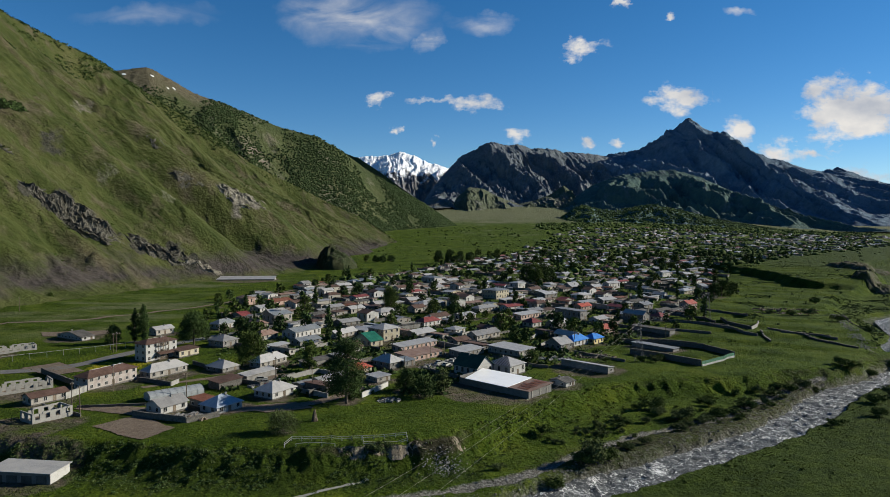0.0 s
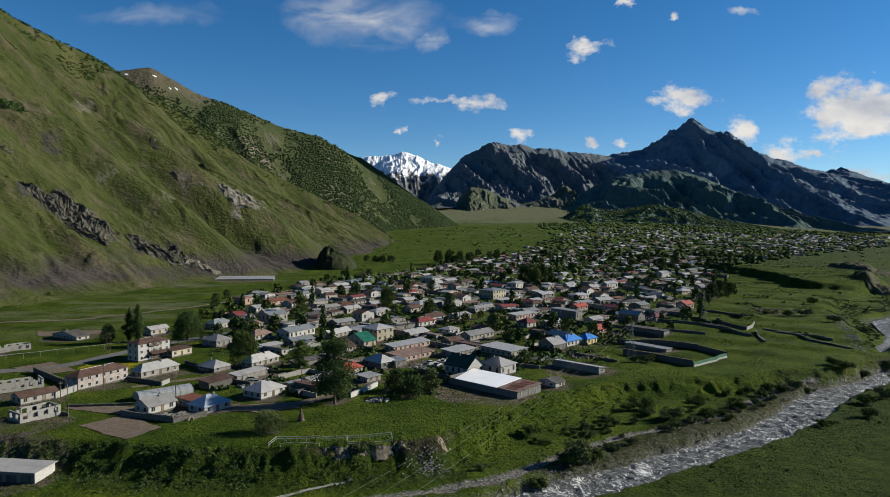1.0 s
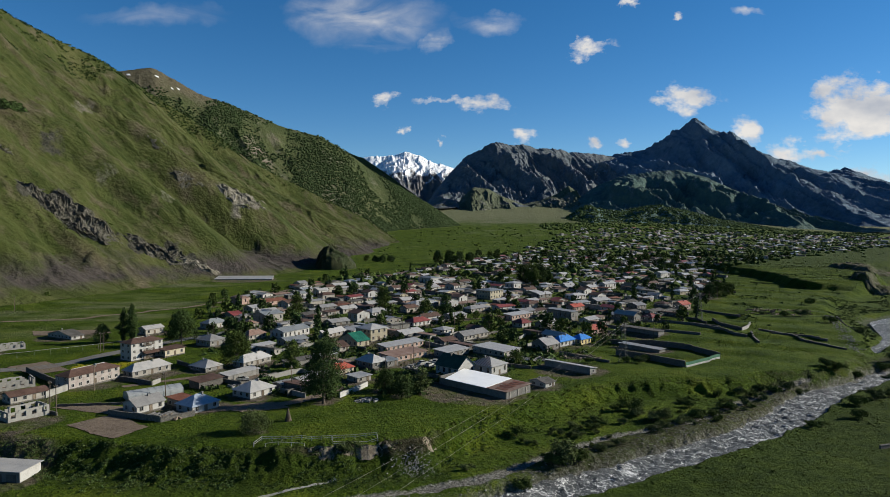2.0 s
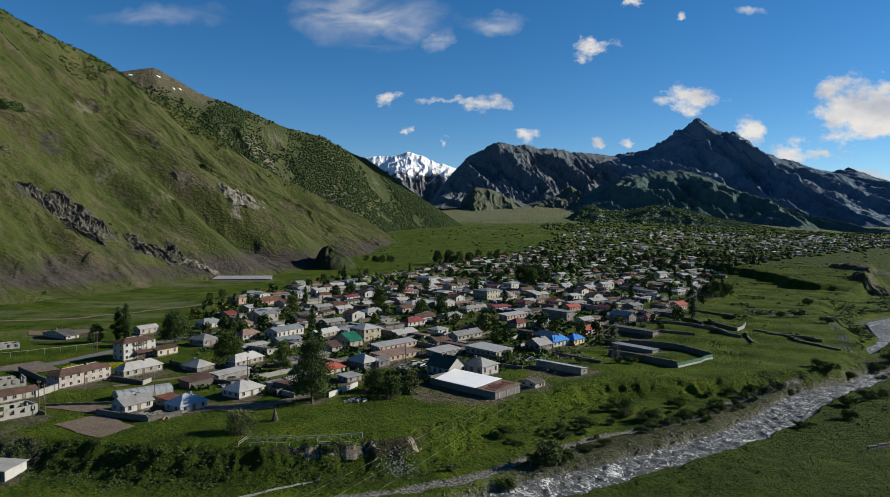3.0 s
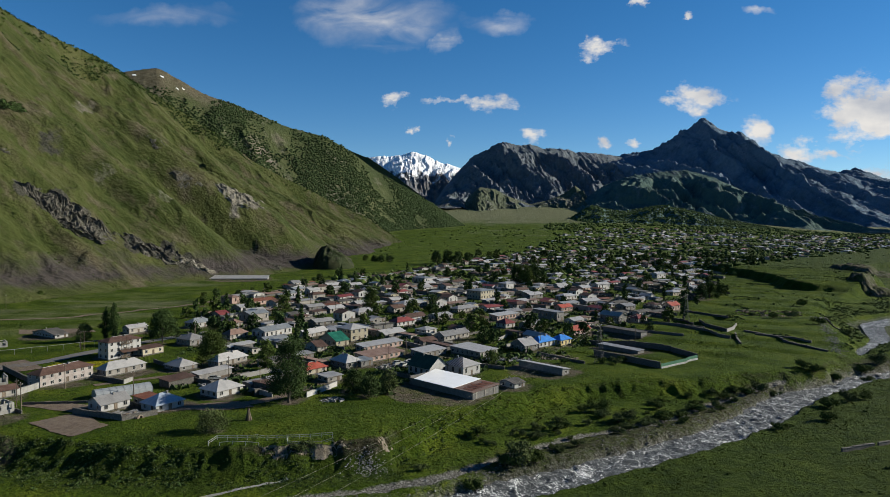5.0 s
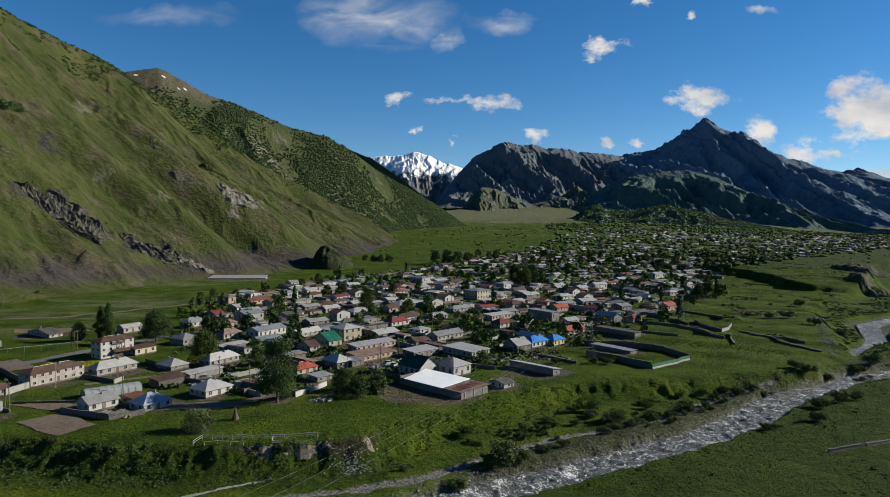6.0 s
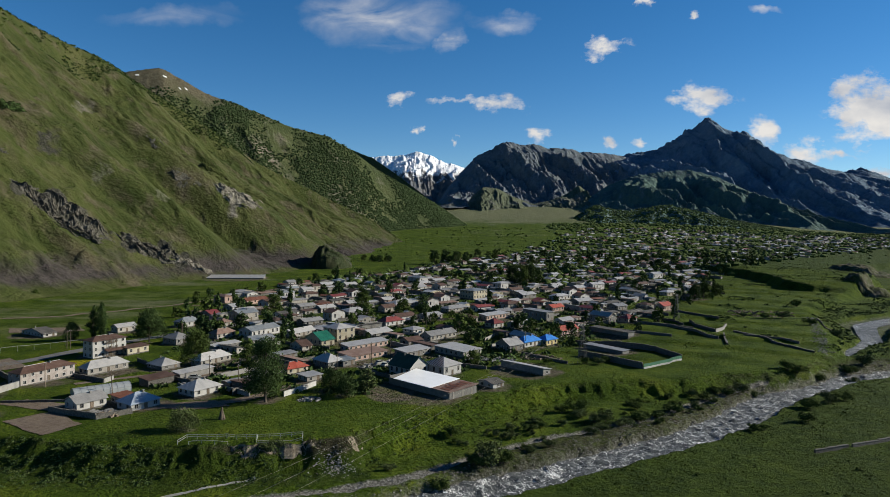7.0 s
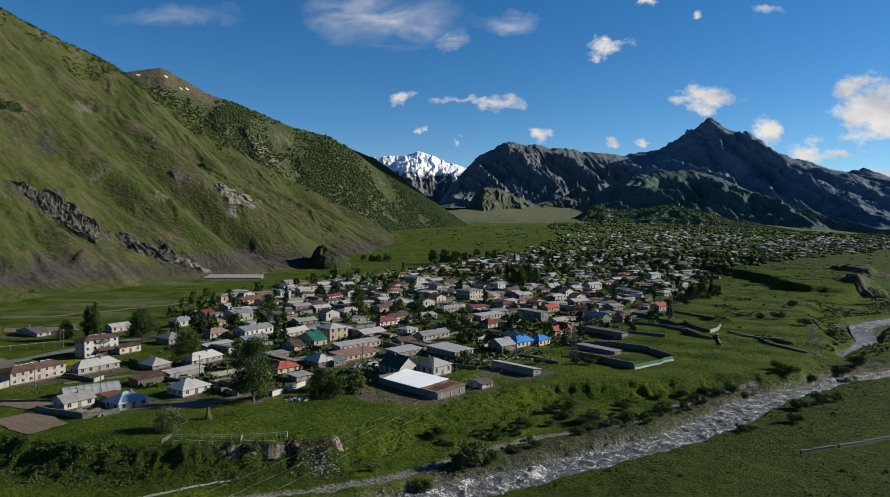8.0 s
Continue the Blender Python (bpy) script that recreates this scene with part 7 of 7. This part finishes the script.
scatter("hill_trees", hill_at(near_wood[:, 0], near_wood[:, 1]), r_.uniform(2.0, 4.2, 60), MAT["leaf_dark"], "clump of dark trees high on the hillside", 60, 0.20, 1.0, seed=42, category="wood")


def woods(name, field, u_range, v_range, count, size, label, seed, patch, bias, material="leaf_wood", thin=0.0):
    """A wood of small cone-topped trees over part of a mountain's surface."""
    rr = np.random.RandomState(seed)
    n0, n1 = field.shape[:2]
    a, b = rr.uniform(*u_range, count) * (n0 - 1), rr.uniform(*v_range, count) * (n1 - 1)
    P = field[a.astype(int), b.astype(int)] + rr.uniform(-2, 2, (count, 3)) * np.array([1, 1, 0])
    P = P[fbm(P[:, 0] / patch, P[:, 1] / patch, 4) + rr.uniform(-0.22, 0.22, count) > bias + thin * np.clip(0.60 - a / (n0 - 1), 0, 1)]
    n = len(P)
    h, w = size * rr.uniform(0.5, 1.0, n), size * rr.uniform(0.5, 0.85, n)
    k = 6
    th = np.arange(k) * 2 * math.pi / k
    ring = np.stack([np.cos(th), np.sin(th)], -1)
    verts = np.zeros((n, 2 * k + 1, 3))
    wob = rr.uniform(0.75, 1.25, (n, 2 * k))
    for j in range(k):
        verts[:, j, :2] = P[:, :2] + ring[j] * (w * 0.8 * wob[:, j])[:, None]
        verts[:, j, 2] = P[:, 2] - 1.0
        verts[:, k + j, :2] = P[:, :2] + ring[j] * (w * wob[:, k + j])[:, None]
        verts[:, k + j, 2] = P[:, 2] + h * 0.45 * wob[:, j]
    verts[:, 2 * k, :2], verts[:, 2 * k, 2] = P[:, :2], P[:, 2] + h
    fan = [(j, (j + 1) % k, k + (j + 1) % k) for j in range(k)] + [(j, k + (j + 1) % k, k + j) for j in range(k)] + [(k + j, k + (j + 1) % k, 2 * k) for j in range(k)]
    faces = (np.array(fan)[None] + (np.arange(n) * (2 * k + 1))[:, None, None]).reshape(-1, 3)
    return tagged(link_mesh(name, verts.reshape(-1, 3).tolist(), faces.tolist(), MAT[material], False), label, "forest", kind="stuff")


woods("ridge_forest", RANGE["forested_ridge"], (0.16, 0.98), (0.14, 0.99), 34000, 4.0, "dark deciduous forest on the ridge", 31, 110, -0.06, thin=0.9)
woods("low_hill_forest", RANGE["low_wooded_hill"], (0.02, 0.98), (0.05, 0.72), 8500, 4.6, "dark wood over the low hill", 32, 120, -0.7, "leaf_dark")
# tree belt at the far edge of the village
x, y = r_.uniform(250, 1400, 4200), r_.uniform(1350, 2200, 4200)
keep = (x > 0.14 * y) & (x < 0.66 * y) & (fbm(x / 70, y / 70, 3) > 0.1 - 0.35 * smooth(1600, 1900, y))
belt = ground_points(x[keep], y[keep])[:, None, :]
woods("far_tree_belt", belt, (0, 1), (0, 1), 2600, 7, "belt of dark trees beyond the far houses", 34, 60, -0.3, "leaf")

# orchard and garden trees between the far houses
y = r_.uniform(560, 1500, 5200)
x = np.interp(y, VY, VL) + r_.rand(5200) * (np.interp(y, VY, VR) + 20 - np.interp(y, VY, VL))
keep = (fbm(x / 45, y / 45, 3) > 0.0) | (r_.rand(5200) < 0.15)
woods("far_garden_trees", ground_points(x[keep], y[keep])[:, None, :], (0, 1), (0, 1), 1700, 5.6, "small dark trees between the far houses", 36, 60, -2, "leaf")

# scrub and rough growth on the flats across the river and on the fields
x, y = r_.uniform(170, 430, 16000), r_.uniform(300, 620, 16000)
_, s, cut, bank, chan, rd = ground_parts(x, y)
keep = (bank < 0.05) & (x > 0.46 * y) & (fbm(x / 26, y / 26, 4) + 0.5 * cut > 0.36)
scatter("flats_scrub", ground_points(x[keep], y[keep]), r_.uniform(0.3, 1.1, keep.sum()), MAT["leaf_dark"], "dark low scrub on the river flats", 8, 0.42, 0.7, seed=16)
x, y = r_.uniform(100, 520, 14000), r_.uniform(290, 900, 14000)
_, s, cut, bank, chan, rd = ground_parts(x, y)
keep = (bank < 0.05) & (cut < 0.5) & (x > np.interp(y, VY, VR) - 10) & (x < 0.75 * y) & (fbm(x / 15 + y / 60, y / 8, 4) > 0.36)
scatter("field_tufts", ground_points(x[keep], y[keep]), r_.uniform(0.2, 0.55, keep.sum()) * (0.6 + y[keep] / 600), MAT["leaf"], "rough tufts and weeds on the fields", 6, 0.6, 0.5, seed=17, category="grass")
for x0, y0, x1, y1 in ((171, 345, 177, 308), (177, 308, 181, 285), (160, 330, 150, 300)):
    wall(x0, y0, x1, y1, 0.8, 0.6, "stone")
q = r_.rand(420)
x, y = np.interp(q, [0, 0.6, 1], [239, 206, 186]) + r_.normal(size=420) * 1.6, np.interp(q, [0, 0.6, 1], [400, 327, 286]) + r_.normal(size=420) * 1.6
stones("stone_line", x, y, 0.25 + 0.6 * r_.rand(420) ** 2, MAT["rubble"], "tumbled line of field stones along the terrace rim", 8)

bluff_mat = slope_material("bluff_earth", (0.030, 0.042, 0.012), (0.055, 0.066, 0.022), (0.085, 0.085, 0.040), ((0.06, 0.052, 0.04), (0.17, 0.15, 0.12)), None, 0, 0.08, 0.7)
# bare earth bluffs where the terrace breaks off
for bx, by, bw, bd, bh, bl in ((372, 566, 15, 20, 8, "bare earth bluff above the river flats"), (505, 800, 22, 50, 7, "shaded earth scarp at the edge of the terrace")):
    kn = np.linspace(-1, 1, 44)
    a, b = np.meshgrid(kn, kn, indexing="ij")
    env = np.clip(1 - (np.abs(a) ** 2.6 + np.abs(b) ** 2.6), 0, 1) ** 0.45
    X, Y = bx + a * bw + fbm(b * 3, a * 3, 3) * 3, by + b * bd
    Z = ground_parts(X, Y)[0] - 1 + env * (bh + 5 * (ridged(X / 9, Y / 9, 5, 0.6) - 0.5))
    tagged(sheet("earth_bluff", X, Y, Z, bluff_mat), bl, "bluff", kind="structure")

# dark knoll at the hill's foot
kn = np.linspace(-1, 1, 64)
a, b = np.meshgrid(kn, kn, indexing="ij")
env = np.clip(1 - (np.abs(a) ** 2.2 + np.abs(b) ** 2.2), 0, 1) ** 0.7
X, Y = -126 + a * 24 + fbm(b * 3, a * 3, 3) * 4, 764 + b * 34
Z = ground_parts(X, Y)[0] - 2 + env * (24 + 11 * (ridged(X / 16, Y / 22, 5, 0.55) - 0.5)) * (1 - 0.35 * a)
tagged(sheet("knoll", X, Y, Z, slope_material("knoll_scrub", (0.016, 0.026, 0.01), (0.03, 0.04, 0.016), (0.055, 0.058, 0.028), ((0.04, 0.036, 0.03), (0.09, 0.08, 0.065)), None, 0, 0.05, 0.5)), "dark scrubby knoll at the foot of the hill", "knoll", kind="structure")

# trodden ground round every house and shed
yard = 0.34 * in_village(GX, GY) * (1 - 0.25 * smooth(600, 900, GY))
near_ = (GY > 120) & (GY < 640) & (np.abs(GX) < 380)
nx, ny, worn = GX[near_], GY[near_], np.zeros(near_.sum())
for hx, hy, hr in TAKEN:
    if 120 < hy < 640:
        close = (np.abs(nx - hx) < hr + 8) & (np.abs(ny - hy) < hr + 8)
        worn[close] = np.maximum(worn[close], 0.56 * smooth(hr + 5.5, hr - 2, np.hypot(nx[close] - hx, ny[close] - hy)))
yard[near_] = np.maximum(yard[near_], worn)
mask("yard", yard)

# old snow lying in hollows near the top of the ridge
field = RANGE["forested_ridge"]
for k, (u0, v0, du, dv) in enumerate(((0.150, 0.215, 0.006, 0.004), (0.132, 0.245, 0.007, 0.005), (0.205, 0.230, 0.006, 0.004), (0.250, 0.235, 0.004, 0.004), (0.236, 0.250, 0.003, 0.003))):
    a, b = np.meshgrid(np.linspace(-1, 1, 22), np.linspace(-1, 1, 16), indexing="ij")
    rim = 0.75 + 0.45 * fbm(np.arctan2(b, a) * 1.3 + 7 * k, a * 0 + k, 3)
    i = np.clip((u0 + a * du * rim) * (field.shape[0] - 1), 0, field.shape[0] - 2)
    j = np.clip((v0 + b * dv * rim + 0.4 * a * dv) * (field.shape[1] - 1), 0, field.shape[1] - 2)
    i0, j0 = i.astype(int), j.astype(int)
    p, q = (i - i0)[..., None], (j - j0)[..., None]
    P = (field[i0, j0] * (1 - p) + field[i0 + 1, j0] * p) * (1 - q) + (field[i0, j0 + 1] * (1 - p) + field[i0 + 1, j0 + 1] * p) * q
    edge = np.clip(1.1 - np.maximum(np.abs(a), np.abs(b)) ** 4, 0, 1)
    tagged(sheet("snow_patch", P[..., 0], P[..., 1], P[..., 2] - 0.4 + 1.6 * edge, MAT["snow"]), "patch of old snow near the top of the ridge", "snow", kind="structure")
